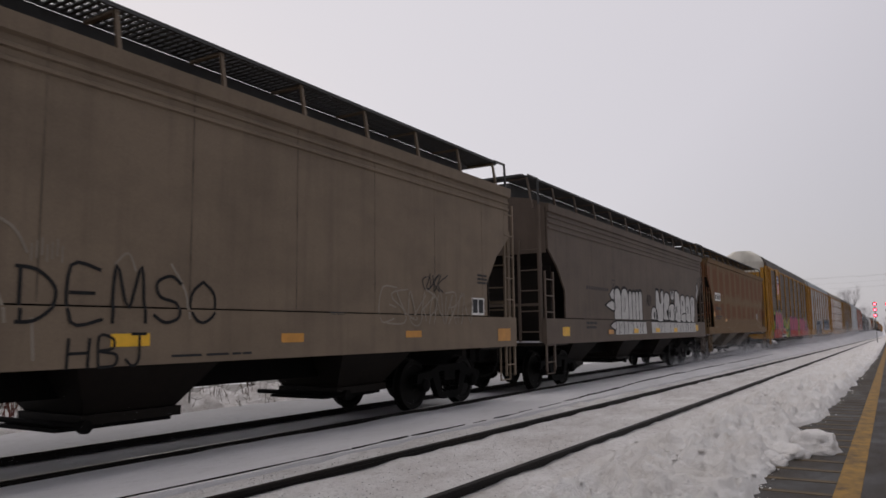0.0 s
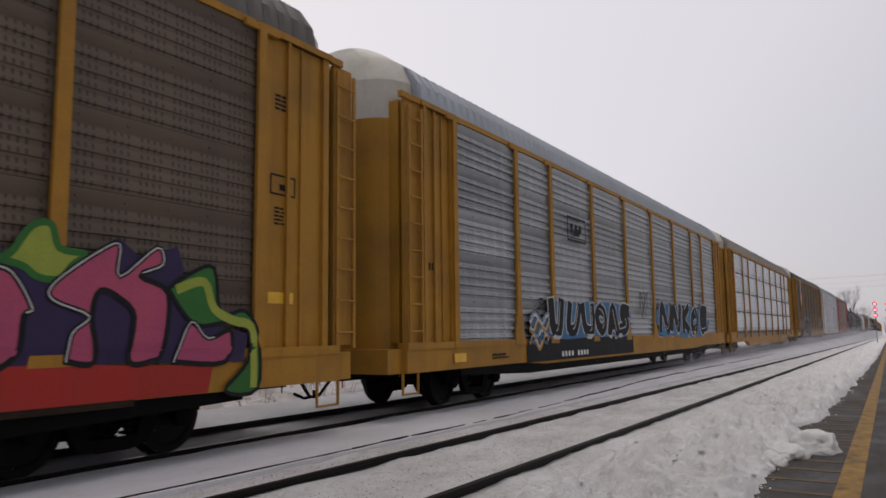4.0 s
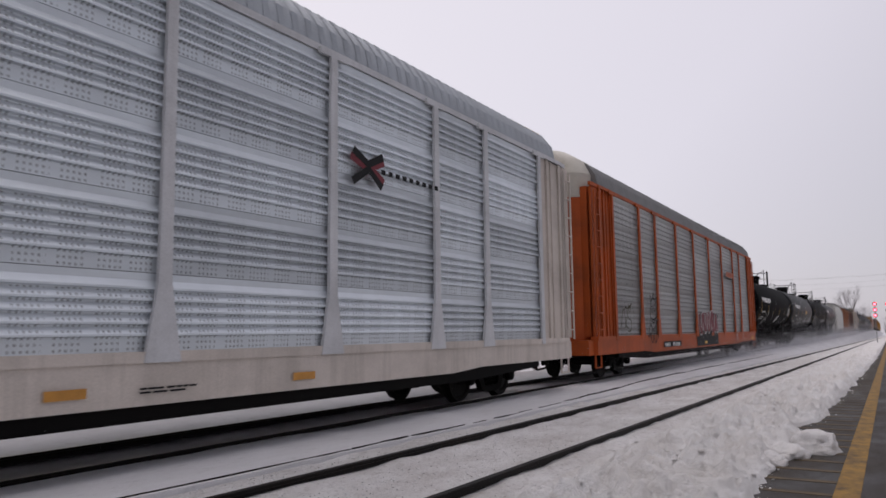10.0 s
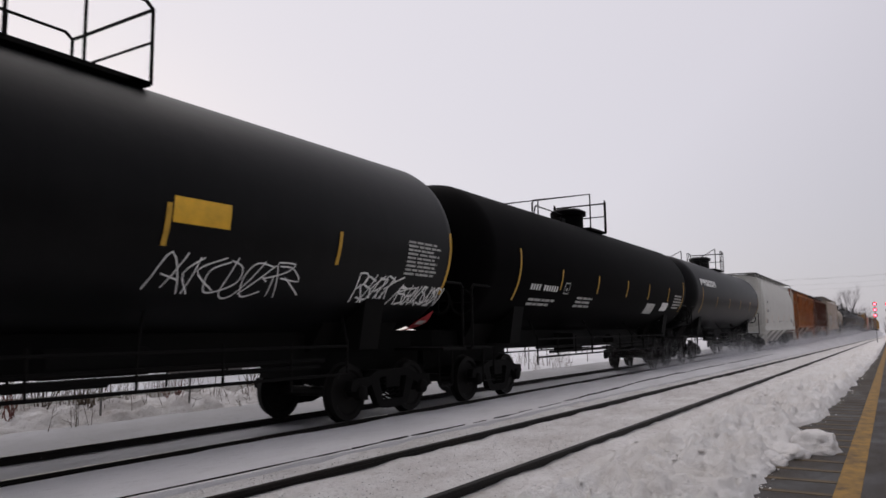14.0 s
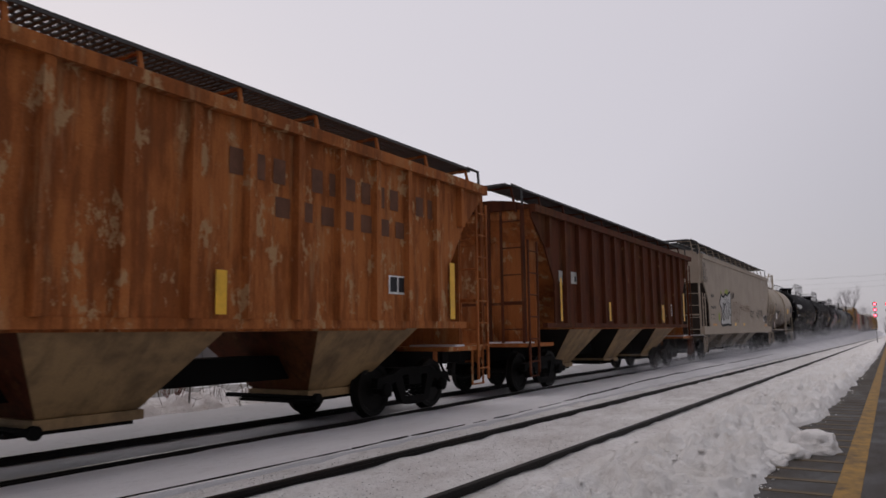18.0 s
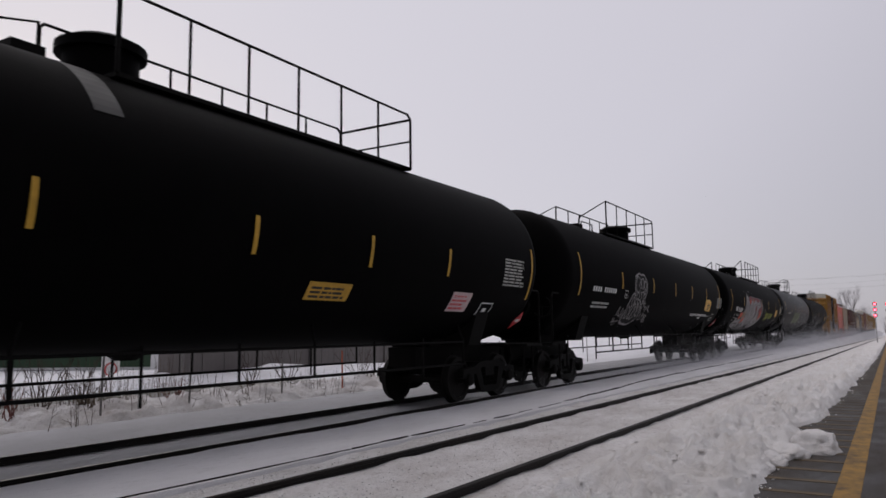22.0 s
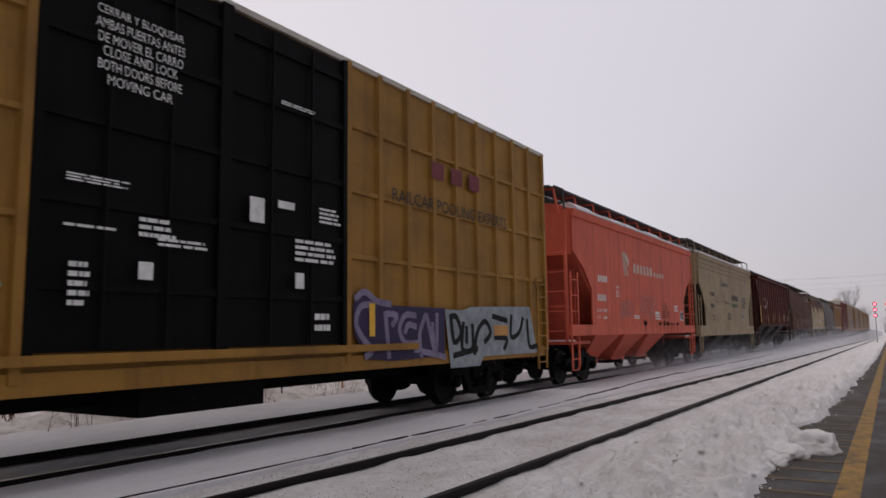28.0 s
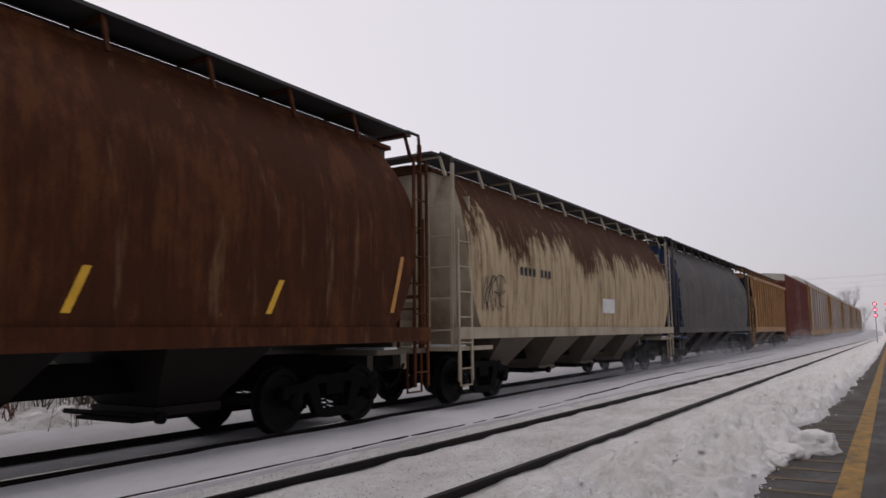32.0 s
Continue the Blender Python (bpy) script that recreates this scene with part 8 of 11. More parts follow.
swirl(rack_2, 5.1, 1.09, 1.05, 0.72, 23, SPRAY_BLUE, SPRAY_WHITE, SPRAY_BLACK)
frame_mark(rack_2, 7.48, 3.66, 1.3, 0.64, SPRAY_BLACK)
mark_up(rack_2, 7.68, 3.88, 0.88, 0.27, "xxx", SPRAY_BLACK)
tag(rack_2, 5.55, 1.91, 0.33, 0.23, 24, 2, SPRAY_BLACK, 0.03)
tag(rack_2, 13.23, 1.8, 1.07, 0.82, 25, 4, SPRAY_BLACK, 0.03)
sillsmall(rack_2, 3.35, 0.87, 0.8, 0.13, 2, SPRAY_BLACK)
mark(rack_2, 1.07, 2.48, 0.41, 0.21, "xxxx", SPRAY_BLACK)
sillpanel(rack_2, 1.87, 0.86, 0.43, 0.16, YELLOW_TAPE)
sillpanel(rack_3, 9.63, 0.58, 0.32, 0.19, WHITE_PAINT)
sillmark(rack_3, 9.65, 0.61, 0.27, 0.15, "xx", SPRAY_BLACK)
sillpanel(rack_3, 11.93, 0.53, 0.46, 0.09, YELLOW_TAPE)
sillpanel(rack_3, 13.76, 0.53, 0.33, 0.09, YELLOW_TAPE)
sillmark(rack_3, 18.88, 0.64, 0.58, 0.20, "xxx", SPRAY_MAROON)
placard(rack_3, 19.85, 0.56, 0.44, 0.31, SPRAY_BLACK)
sillpanel(rack_3, 20.46, 0.53, 0.45, 0.10, YELLOW_TAPE)
for line in ([(18.34, 1.02), (18.5, 1.1), (18.68, 1.12)], [(18.4, 0.99), (18.6, 1.0), (18.7, 1.09)], [(18.72, 1.13), (18.8, 1.06), (18.78, 0.98)], [(18.9, 1.12), (19.05, 1.1), (19.08, 0.99), (18.92, 0.98)], [(19.2, 0.99), (19.6, 1.06), (20.0, 1.12)],
             [(21.16, 1.06), (21.3, 1.1), (21.24, 1.0)], [(21.4, 1.12), (21.46, 1.0), (21.56, 1.11)], [(21.62, 1.0), (21.7, 1.12), (21.76, 1.0), (21.84, 1.12)], [(21.9, 1.1), (22.04, 1.0), (22.1, 1.12)], [(22.2, 1.0), (22.36, 1.1), (22.46, 1.02)], [(21.2, 1.03), (21.8, 1.06), (22.4, 1.05)]):
    flat(rack_3, stroke(bent(line), 0.035), PLACES[rack_3.name], SPRAY_BLACK, "graffiti_line", "", 0.004)
sillframe(rack_3, 10.53, 0.54, 0.32, 0.29, SPRAY_BLACK)
sillsmall(rack_3, 11.3, 0.7, 0.58, 0.05, 1, SPRAY_BLACK)
shield(rack_4, 5.14, 3.82, 1.3, 1.48, BUFF_PLATE)
piece(rack_4, 2.39, 1.03, 3.36, 1.15, 31, 4, SPRAY_TAN, SPRAY_BLACK, SPRAY_BLACK, SPRAY_TEAL, SPRAY_BROWN)
sillpaint(rack_4, 2.29, 0.8, 3.83, 0.12, SPRAY_BROWN)
cloud(rack_4, [(6.9, 1.9), (7.1, 2.25), (7.9, 2.5), (8.6, 2.25), (9.3, 2.5), (10.2, 2.42), (11.4, 2.3), (12.3, 1.7), (12.35, 0.75), (11.9, 0.75), (7.0, 1.0)], SPRAY_TEAL)
cloud(rack_4, [(6.80, 1.05), (6.84, 2.2), (7.5, 2.2), (8.5, 2.18), (8.86, 2.32), (9.4, 2.38), (9.75, 2.25), (10.5, 2.2), (12.1, 2.22), (12.05, 1.5), (12.0, 1.05)], SPRAY_BLACK, 0.006)
for line in ([(6.85, 2.15), (6.97, 2.19), (7.16, 2.17), (7.38, 2.12), (7.43, 1.98), (7.52, 2.14)], [(7.52, 2.14), (7.92, 2.13), (7.91, 1.78), (7.9, 1.49), (7.79, 1.35), (7.8, 1.13)], [(8.23, 1.25), (8.45, 1.73), (8.56, 2.05), (8.88, 2.12)],
             [(8.3, 1.26), (8.42, 1.37), (8.49, 1.67)], [(7.92, 2.13), (8.54, 2.12)], [(8.96, 2.25), (9.01, 1.94), (8.88, 1.68), (8.87, 1.43), (9.0, 1.14)], [(8.88, 2.13), (8.9, 2.27), (9.33, 2.33), (9.69, 2.22)],
             [(9.69, 2.22), (9.65, 2.04), (9.48, 1.69), (9.32, 1.42), (9.56, 1.31)], [(9.8, 1.52), (9.95, 1.42), (9.93, 1.07), (9.74, 0.8)], [(9.69, 2.18), (10.38, 2.15), (11.04, 2.15), (11.53, 2.22), (12.06, 2.16), (12.0, 1.57), (11.8, 1.14), (10.89, 1.21)],
             [(10.08, 1.83), (10.87, 2.02)], [(9.99, 1.56), (10.5, 1.6), (10.61, 1.41)], [(10.02, 1.16), (10.42, 1.19)], [(11.53, 2.22), (11.41, 2.05), (11.44, 1.73)], [(7.16, 1.31), (7.22, 1.15), (7.34, 1.11)], [(7.51, 1.27), (7.41, 1.14)], [(6.9, 2.16), (6.9, 1.7), (6.86, 1.24)]):
    flat(rack_4, stroke(line, 0.055), PLACES[rack_4.name], SPRAY_WHITE, "graffiti_line", "", 0.012)
flat(rack_4, [[(11.55 + 0.16 * math.cos(q), 0.92 + 0.16 * math.sin(q)) for q in [0.6 * k for k in range(10)]]], PLACES[rack_4.name], GRIMY_YELLOW, "graffiti_spot", "", 0.012)
sillpaint(rack_4, 6.85, 0.74, 5.46, 0.2, SPRAY_BLACK)
sillmark(rack_4, 6.95, 0.77, 1.90, 0.12, "xxxx xxxxxx", WHITE_PAINT)
sillpanel(rack_4, 2.37, 0.76, 0.5, 0.23, YELLOW_TAPE)
sillpanel(rack_4, 1.77, 0.75, 0.44, 0.2, YELLOW_TAPE)
sillpanel(rack_4, 13.65, 0.85, 0.44, 0.1, YELLOW_TAPE)
sillpanel(rack_4, 16.12, 0.88, 0.48, 0.09, YELLOW_TAPE)
sillmark(rack_4, 19.03, 0.71, 0.65, 0.2, "xxx", SPRAY_BROWN)
tag(rack_4, 23.09, 1.56, 2.29, 0.95, 33, 7, SPRAY_WHITE, 0.03)
tag(rack_4, 21.23, 1.31, 0.8, 0.59, 34, 3, SPRAY_WHITE, 0.025)
scrawl(rack_4, 24.73, 1.91, 0.81, 0.33, "YEAH!", SPRAY_WHITE, 0.025)
tag(rack_4, 24.75, 1.57, 0.52, 0.39, 35, 4, SPRAY_WHITE, 0.025)
scrawl(rack_4, 24.82, 1.28, 0.42, 0.28, "KOR", SPRAY_WHITE, 0.025)
frame_mark(rack_4, 26.01, 3.17, 0.49, 0.34, SPRAY_BLACK)
small(rack_4, 26.06, 3.21, 0.37, 0.26, 5, SPRAY_BLACK)
small(rack_4, 26.13, 2.78, 0.24, 0.24, 5, SPRAY_BLACK)
sillpanel(rack_4, 24.87, 0.8, 0.46, 0.17, ORANGE_TAPE)
sillpanel(rack_4, 25.41, 0.75, 0.58, 0.17, YELLOW_TAPE)
sillmark(rack_5, 7.03, 0.76, 1.89, 0.24, "xxxx xxxx", SPRAY_BLACK)
sillpanel(rack_5, 2.65, 0.91, 0.43, 0.11, ORANGE_TAPE)
sillpanel(rack_5, 0.95, 0.72, 0.61, 0.18, YELLOW_TAPE)
sillpanel(rack_5, 17.24, 0.78, 0.43, 0.08, ORANGE_TAPE)
sillpanel(rack_5, 13.89, 0.78, 0.43, 0.07, ORANGE_TAPE)
cross(rack_5, 18.46, 3.72, 0.76, 0.45, SPRAY_MAROON, SPRAY_BLACK)
mark(rack_5, 19.19, 3.91, 1.8, 0.13, "xxxxxxxxx", SPRAY_BLACK)
sillsmall(rack_5, 14.92, 0.76, 0.78, 0.08, 2, SPRAY_BLACK)
sillpanel(rack_6, 6.99, 0.79, 2.46, 0.2, SPRAY_BLACK)
sillmark(rack_6, 7.17, 0.82, 2.12, 0.13, "xxxx  xxxxxx", WHITE_PAINT)
piece(rack_6, 12.46, 1.23, 3.81, 0.92, 41, 5, SPRAY_MAROON, SPRAY_WHITE, SPRAY_WHITE, SPRAY_BLACK)
sillpaint(rack_6, 12.11, 0.84, 4.25, 0.33, SPRAY_BLACK)
sillpanel(rack_6, 13.5, 0.81, 0.46, 0.1, YELLOW_TAPE)
scrawl(rack_6, 11.77, 1.82, 0.37, 0.32, "OH", SPRAY_BLACK, 0.03)
scrawl(rack_6, 11.65, 1.52, 0.33, 0.24, "20", SPRAY_BLACK, 0.03)
# a round grinning cartoon blob with spiky limbs, in thin black line
for line in ([(5.45, 1.55), (5.38, 1.95), (5.55, 2.35), (5.85, 2.45), (6.12, 2.2), (6.15, 1.8), (5.95, 1.52), (5.65, 1.42), (5.45, 1.55)], [(5.50, 2.30), (5.42, 2.55), (5.68, 2.42), (5.80, 2.62), (5.95, 2.42), (6.2, 2.5), (6.08, 2.25)],
             [(5.52, 2.05), (5.60, 2.22), (5.72, 2.08), (5.62, 1.98), (5.52, 2.05)], [(5.80, 2.1), (5.90, 2.26), (6.02, 2.12), (5.92, 2.0), (5.80, 2.1)], [(5.48, 1.82), (5.62, 1.66), (5.85, 1.66), (6.08, 1.86)], [(5.55, 1.78), (5.75, 1.74), (6.0, 1.80)],
             [(5.45, 1.60), (5.2, 1.45), (5.15, 1.15), (5.3, 1.3), (5.42, 1.12), (5.5, 1.4)], [(6.05, 1.62), (6.35, 1.75), (6.4, 1.4), (6.28, 1.15), (6.15, 1.35)], [(5.55, 1.42), (5.45, 1.1), (5.65, 1.0), (5.75, 1.25), (5.9, 0.98), (6.1, 1.1), (6.0, 1.45)], [(5.65, 1.35), (5.85, 1.38)]):
    flat(rack_6, stroke(bent(line), 0.045), PLACES[rack_6.name], SPRAY_BLACK, "graffiti_line", "", 0.012)
for line in ([(2.30, 1.50), (2.55, 2.05), (2.75, 1.60), (2.60, 1.45)], [(2.62, 2.0), (2.85, 2.1), (2.9, 1.75), (2.7, 1.6), (3.0, 1.45)], [(3.25, 2.12), (3.0, 2.0), (3.05, 1.75), (3.3, 1.7), (3.25, 1.4), (2.95, 1.38)], [(2.9, 2.05), (3.4, 2.2)], [(3.05, 2.2), (3.15, 1.95), (3.35, 2.25)]):
    flat(rack_6, stroke(bent(line), 0.04), PLACES[rack_6.name], SPRAY_OLIVE, "graffiti_line", "", 0.012)
for k in range(4):
    u0 = 18.95 + 0.47 * k
    flat(rack_6, [[(u0, 3.94), (u0 + 0.36, 3.94), (u0 + 0.44, 4.20), (u0 + 0.08, 4.20)]], PLACES[rack_6.name], ORANGE_CAR, "company_mark", "", 0.006)
flat(rack_6, [[(18.95, 3.84), (20.8, 3.86), (20.8, 3.90), (18.95, 3.88)]], PLACES[rack_6.name], SPRAY_BLACK, "company_mark", "", 0.006)
frame_mark(rack_6, 26.09, 3.39, 0.49, 0.31, SPRAY_BLACK)
panel(rack_6, 26.23, 3.22, 0.24, 0.09, WHITE_PAINT)
small(rack_6, 26.21, 2.8, 0.22, 0.14, 3, SPRAY_BLACK)
small(rack_6, 26.15, 2.1, 0.28, 0.31, 4, SPRAY_BLACK)
tag(rack_6, 26.03, 1.29, 0.44, 0.42, 44, 3, SPRAY_BLACK, 0.03)
sillpanel(rack_6, 25.56, 0.75, 0.46, 0.17, YELLOW_TAPE)
wordmark(tank_1, 2.09, 3.0, 3.75, 0.41, WHITE_PAINT)
mark(tank_1, 2.31, 2.37, 1.48, 0.21, "xxxx xxxxx", WHITE_PAINT)
small(tank_1, 2.33, 2.0, 1.55, 0.22, 2, GREY_PAINT)
tag(tank_1, 4.18, 1.7, 1.03, 0.67, 51, 4, GREY_PAINT, 0.025)
small(tank_1, 14.89, 2.41, 1.32, 0.52, 5, GREY_PAINT)
frame_mark(tank_1, 5.09, 2.32, 0.3, 0.28, GREY_PAINT)
tag(tank_1, 9.55, 1.87, 1.06, 0.44, 53, 5, WHITE_PAINT, 0.04)
small(tank_1, 14.89, 2.35, 1.09, 0.49, 8, GREY_PAINT)
frame_mark(tank_1, 14.1, 1.86, 0.56, 0.25, WHITE_PAINT)
diamond(tank_1, 16.75, 1.41, 0.48, 0.42, PLACARD_RED)
wordmark(tank_2, 2.54, 3.02, 3.63, 0.41, WHITE_PAINT)
mark(tank_2, 2.65, 2.39, 1.54, 0.2, "xxxx xxxxx", WHITE_PAINT)
small(tank_2, 2.66, 1.92, 1.42, 0.19, 2, GREY_PAINT)
tag(tank_2, 4.29, 1.56, 3.53, 0.79, 54, 9, GREY_PAINT, 0.03)
panel(tank_2, 10.86, 2.68, 0.84, 0.3, YELLOW_TAPE)
frame_mark(tank_2, 4.77, 2.38, 0.32, 0.24, GREY_PAINT)
tag(tank_2, 10.68, 1.91, 2.24, 0.45, 55, 6, WHITE_PAINT, 0.02)
small(tank_2, 8.37, 1.76, 0.69, 0.57, 5, GREY_PAINT)
tag(tank_2, 15.52, 1.9, 1.34, 0.31, 56, 8, WHITE_PAINT, 0.03)
tag(tank_2, 14.41, 1.91, 0.96, 0.42, 57, 4, WHITE_PAINT, 0.03)
small(tank_2, 15.56, 2.38, 1.07, 0.59, 9, GREY_PAINT)
diamond(tank_2, 16.88, 1.38, 0.43, 0.46, PLACARD_RED)
mark(tank_3, 2.71, 2.33, 1.61, 0.21, "xxxx xxxxxx", WHITE_PAINT)
small(tank_3, 2.85, 2.01, 1.69, 0.2, 2, GREY_PAINT)
frame_mark(tank_3, 4.67, 2.32, 0.32, 0.28, GREY_PAINT)
small(tank_3, 5.71, 2.03, 1.44, 0.3, 3, GREY_PAINT)
panel(tank_3, 12.07, 1.96, 0.99, 0.33, GREY_PAINT)
panel(tank_3, 13.89, 2.08, 0.8, 0.28, WHITE_PAINT)
small(tank_3, 15.28, 2.19, 1.17, 0.53, 5, GREY_PAINT)
wordmark(tank_4, 1.52, 3.23, 3.15, 0.41, WHITE_PAINT)
mark_up(car_w, 1.47, 2.99, 0.61, 0.22, "xxxx", DARK_PAINT)
mark(car_w, 1.33, 2.44, 1.01, 0.21, "xxxxxx", DARK_PAINT)
small(car_w, 1.13, 1.76, 0.84, 0.26, 2, DARK_PAINT)
frame_mark(car_w, 2.83, 2.52, 0.24, 0.27, DARK_PAINT)
slant(car_w, 3.37, 1.81, 0.26, 0.47, ORANGE_TAPE)
slant(car_w, 6.52, 1.86, 0.4, 0.44, ORANGE_TAPE)
slant(car_w, 9.59, 1.92, 0.44, 0.45, ORANGE_TAPE)
slant(car_w, 12.51, 1.92, 0.5, 0.46, ORANGE_TAPE)
slant(car_w, 0.98, 1.78, 0.36, 0.97, ORANGE_TAPE)
small(car_w, 4.21, 1.84, 0.5, 0.03, 1, DARK_PAINT)
small(car_w, 7.18, 1.79, 0.60, 0.18, 4, DARK_PAINT)
small(car_w, 8.59, 1.83, 0.60, 0.14, 3, DARK_PAINT)
small(car_w, 11.44, 1.84, 0.52, 0.12, 3, DARK_PAINT)
panel(car_w, 14.10, 1.86, 0.46, 0.27, DARK_PAINT)
small(car_w, 14.74, 1.84, 0.66, 0.18, 3, DARK_PAINT)
panel(car_o, 1.77, 2.62, 0.49, 0.27, STENCIL_TEAL)
mark_up(car_o, 1.84, 2.65, 0.4, 0.23, "xx", DARK_PAINT)
panel(car_o, 2.57, 2.64, 0.56, 0.29, STENCIL_TEAL)
mark_up(car_o, 2.64, 2.65, 0.3, 0.25, "xx", DARK_PAINT)
mark_up(car_o, 1.84, 2.17, 0.24, 0.23, "xx", DARK_PAINT)
mark_up(car_o, 2.68, 2.19, 0.33, 0.23, "xx", DARK_PAINT)
small(car_o, 1.8, 1.77, 0.44, 0.26, 2, DARK_PAINT)
small(car_o, 2.54, 1.76, 0.59, 0.22, 2, DARK_PAINT)
rib_strip(car_o, 1.61, 1.64, 0.16, 1.04, YELLOW_TAPE)
rib_strip(car_o, 4.3, 1.65, 0.14, 0.53, YELLOW_TAPE)
rib_strip(car_o, 8.58, 1.65, 0.17, 0.53, YELLOW_TAPE)
vee(car_o, 4.38, 2.74, 1.27, 0.93, STENCIL_PLUM)
rib_strip(car_o, 13.96, 1.64, 0.17, 1.02, YELLOW_TAPE)
panel(car_r, 1.81, 2.59, 0.57, 0.28, GREY_PAINT)
panel(car_r, 2.61, 2.59, 0.58, 0.3, GREY_PAINT)
mark(car_r, 1.87, 2.62, 0.46, 0.2, "xxx", DARK_PAINT)
mark(car_r, 2.68, 2.63, 0.48, 0.21, "xxx", DARK_PAINT)
rib_strip(car_r, 1.73, 1.64, 0.11, 1.04, YELLOW_TAPE)
rib_strip(car_r, 5.28, 1.67, 0.15, 0.52, YELLOW_TAPE)
rib_strip(car_r, 10.84, 1.7, 0.3, 0.55, YELLOW_TAPE)
rib_strip(car_r, 8.8, 1.63, 0.12, 0.51, YELLOW_TAPE)
rib_strip(car_r, 10.97, 1.64, 0.11, 0.53, YELLOW_TAPE)
rib_strip(car_r, 13.9, 1.72, 0.18, 1.05, YELLOW_TAPE)
frame_mark(car_r, 12.28, 1.9, 0.48, 0.4, WHITE_PAINT)
small(car_r, 12.37, 1.97, 0.29, 0.26, 3, WHITE_PAINT)
mark_up(car_c, 1.76, 2.81, 0.61, 0.19, "xxxx", DARK_PAINT)
mark(car_c, 1.69, 2.3, 1.08, 0.2, "xxxxxx", DARK_PAINT)
print_(car_c, 1.47, 2.00, 0.42, 0.11, "LD LMT", DARK_PAINT)
print_(car_c, 1.44, 1.82, 0.38, 0.11, "LT WT", DARK_PAINT)
mark(car_c, 1.98, 2.01, 0.46, 0.09, "xxxxxx", DARK_PAINT)
mark(car_c, 1.98, 1.83, 0.40, 0.09, "xxxxx", DARK_PAINT)
scrawl(car_c, 0.36, 4.06, 0.55, 0.26, "DA", SPRAY_BLACK, 0.028)
scrawl(car_c, 0.36, 3.76, 0.72, 0.26, "BIG", SPRAY_BLACK, 0.028)
scrawl(car_c, 0.40, 3.44, 0.80, 0.28, "RUSH", SPRAY_BLACK, 0.028)
for form in ([(3.60, 2.0), (3.35, 2.2), (3.2, 1.9), (3.5, 1.75)], [(3.9, 3.15), (4.15, 3.2), (4.2, 3.05), (4.0, 3.0)], [(4.9, 3.1), (5.2, 3.3), (5.8, 3.3), (5.7, 3.1)]):
    cloud(car_c, bent(form + form[:1]), SPRAY_LIME, 0.004, "graffiti_haze")
bubble = outlined(car_c, [(4.05, 3.03), (4.59, 2.92), (5.05, 3.07), (5.47, 3.02), (6.2, 3.22), (6.42, 2.97), (6.28, 2.52), (6.38, 2.26), (6.14, 1.86), (6.21, 1.60), (5.47, 1.62), (5.05, 1.60), (4.67, 1.59), (3.95, 1.58), (3.75, 1.77), (4.06, 2.03), (3.94, 2.36), (3.66, 2.62)], SPRAY_WHITE, SPRAY_BLACK, 0.11, 0.008, "graffiti_bubble")
for line, wide in (([(4.35, 2.62), (4.28, 2.15), (4.3, 1.80)], 0.10), ([(4.36, 2.60), (4.58, 2.55), (4.5, 2.3), (4.34, 2.22), (4.56, 2.12), (4.5, 1.9), (4.32, 1.8)], 0.07), ([(4.98, 2.62), (4.80, 2.5), (4.78, 2.05), (4.98, 1.9)], 0.08),
                   ([(4.70, 2.9), (4.70, 2.4)], 0.05), ([(5.08, 2.95), (5.12, 2.4), (5.1, 1.9)], 0.05), ([(5.33, 2.86), (5.26, 2.1), (5.42, 1.88), (5.58, 2.06), (5.64, 2.81)], 0.07), ([(5.80, 2.95), (5.82, 2.1)], 0.05), ([(5.98, 2.66), (5.92, 2.5), (6.06, 2.44)], 0.08), ([(6.0, 2.28), (5.94, 2.1), (6.1, 2.08)], 0.08)):
    flat(bubble, stroke(bent(line), wide), PLACES[car_c.name], SPRAY_BLACK, "graffiti_line", "", 0.014)
panel(car_c, 1.94, 1.55, 0.88, 0.1, ORANGE_TAPE)
panel(car_c, 7.22, 1.56, 0.52, 0.14, YELLOW_TAPE)
panel(car_c, 9.69, 1.57, 0.47, 0.14, YELLOW_TAPE)
tag(car_c, 6.7, 1.75, 1.68, 1.02, 62, 4, SPRAY_BROWN, 0.025)
tag(car_c, 8.51, 2.37, 3.59, 0.28, 63, 8, SPRAY_BROWN, 0.02)
tag(car_c, 11.9, 1.96, 1.19, 0.46, 64, 3, SPRAY_BLACK, 0.03)
scrawl(car_c, 14.34, 2.05, 1.15, 0.42, "GUER", SPRAY_BLACK, 0.045)
scrawl(car_c, 15.62, 2.12, 1.05, 0.42, "TGM", SPRAY_BLACK, 0.045)
tag(car_c, 6.68, 2.93, 0.63, 0.29, 67, 4, SPRAY_BLACK, 0.03)
frame_mark(car_c, 3.43, 2.49, 0.26, 0.25, DARK_PAINT)
tag(car_c, 17.46, 1.77, 0.89, 0.4, 66, 4, SPRAY_BLACK, 0.05)
placard(car_c, 17.0, 1.86, 0.47, 0.32, DARK_PAINT)
panel(car_c, 17.35, 1.53, 0.98, 0.13, ORANGE_TAPE)
small(car_c, 17.88, 2.09, 0.64, 0.21, 3, DARK_PAINT)
small(car_c, 19.1, 4.26, 0.77, 0.0, 2, DARK_PAINT)
mark_up(tank_u, 1.87, 2.40, 0.88, 0.28, "xxxx", SPRAY_BLACK)
mark_up(tank_u, 2.98, 2.36, 0.90, 0.29, "xxxxx", SPRAY_BLACK)
flat(tank_u, rect(4.0, 2.18, 0.11, 0.62, 6), PLACES[tank_u.name], ORANGE_TAPE, "reflector_strip", "", 0.016)
frame_mark(tank_u, 4.18, 2.30, 0.26, 0.28, DARK_PAINT)
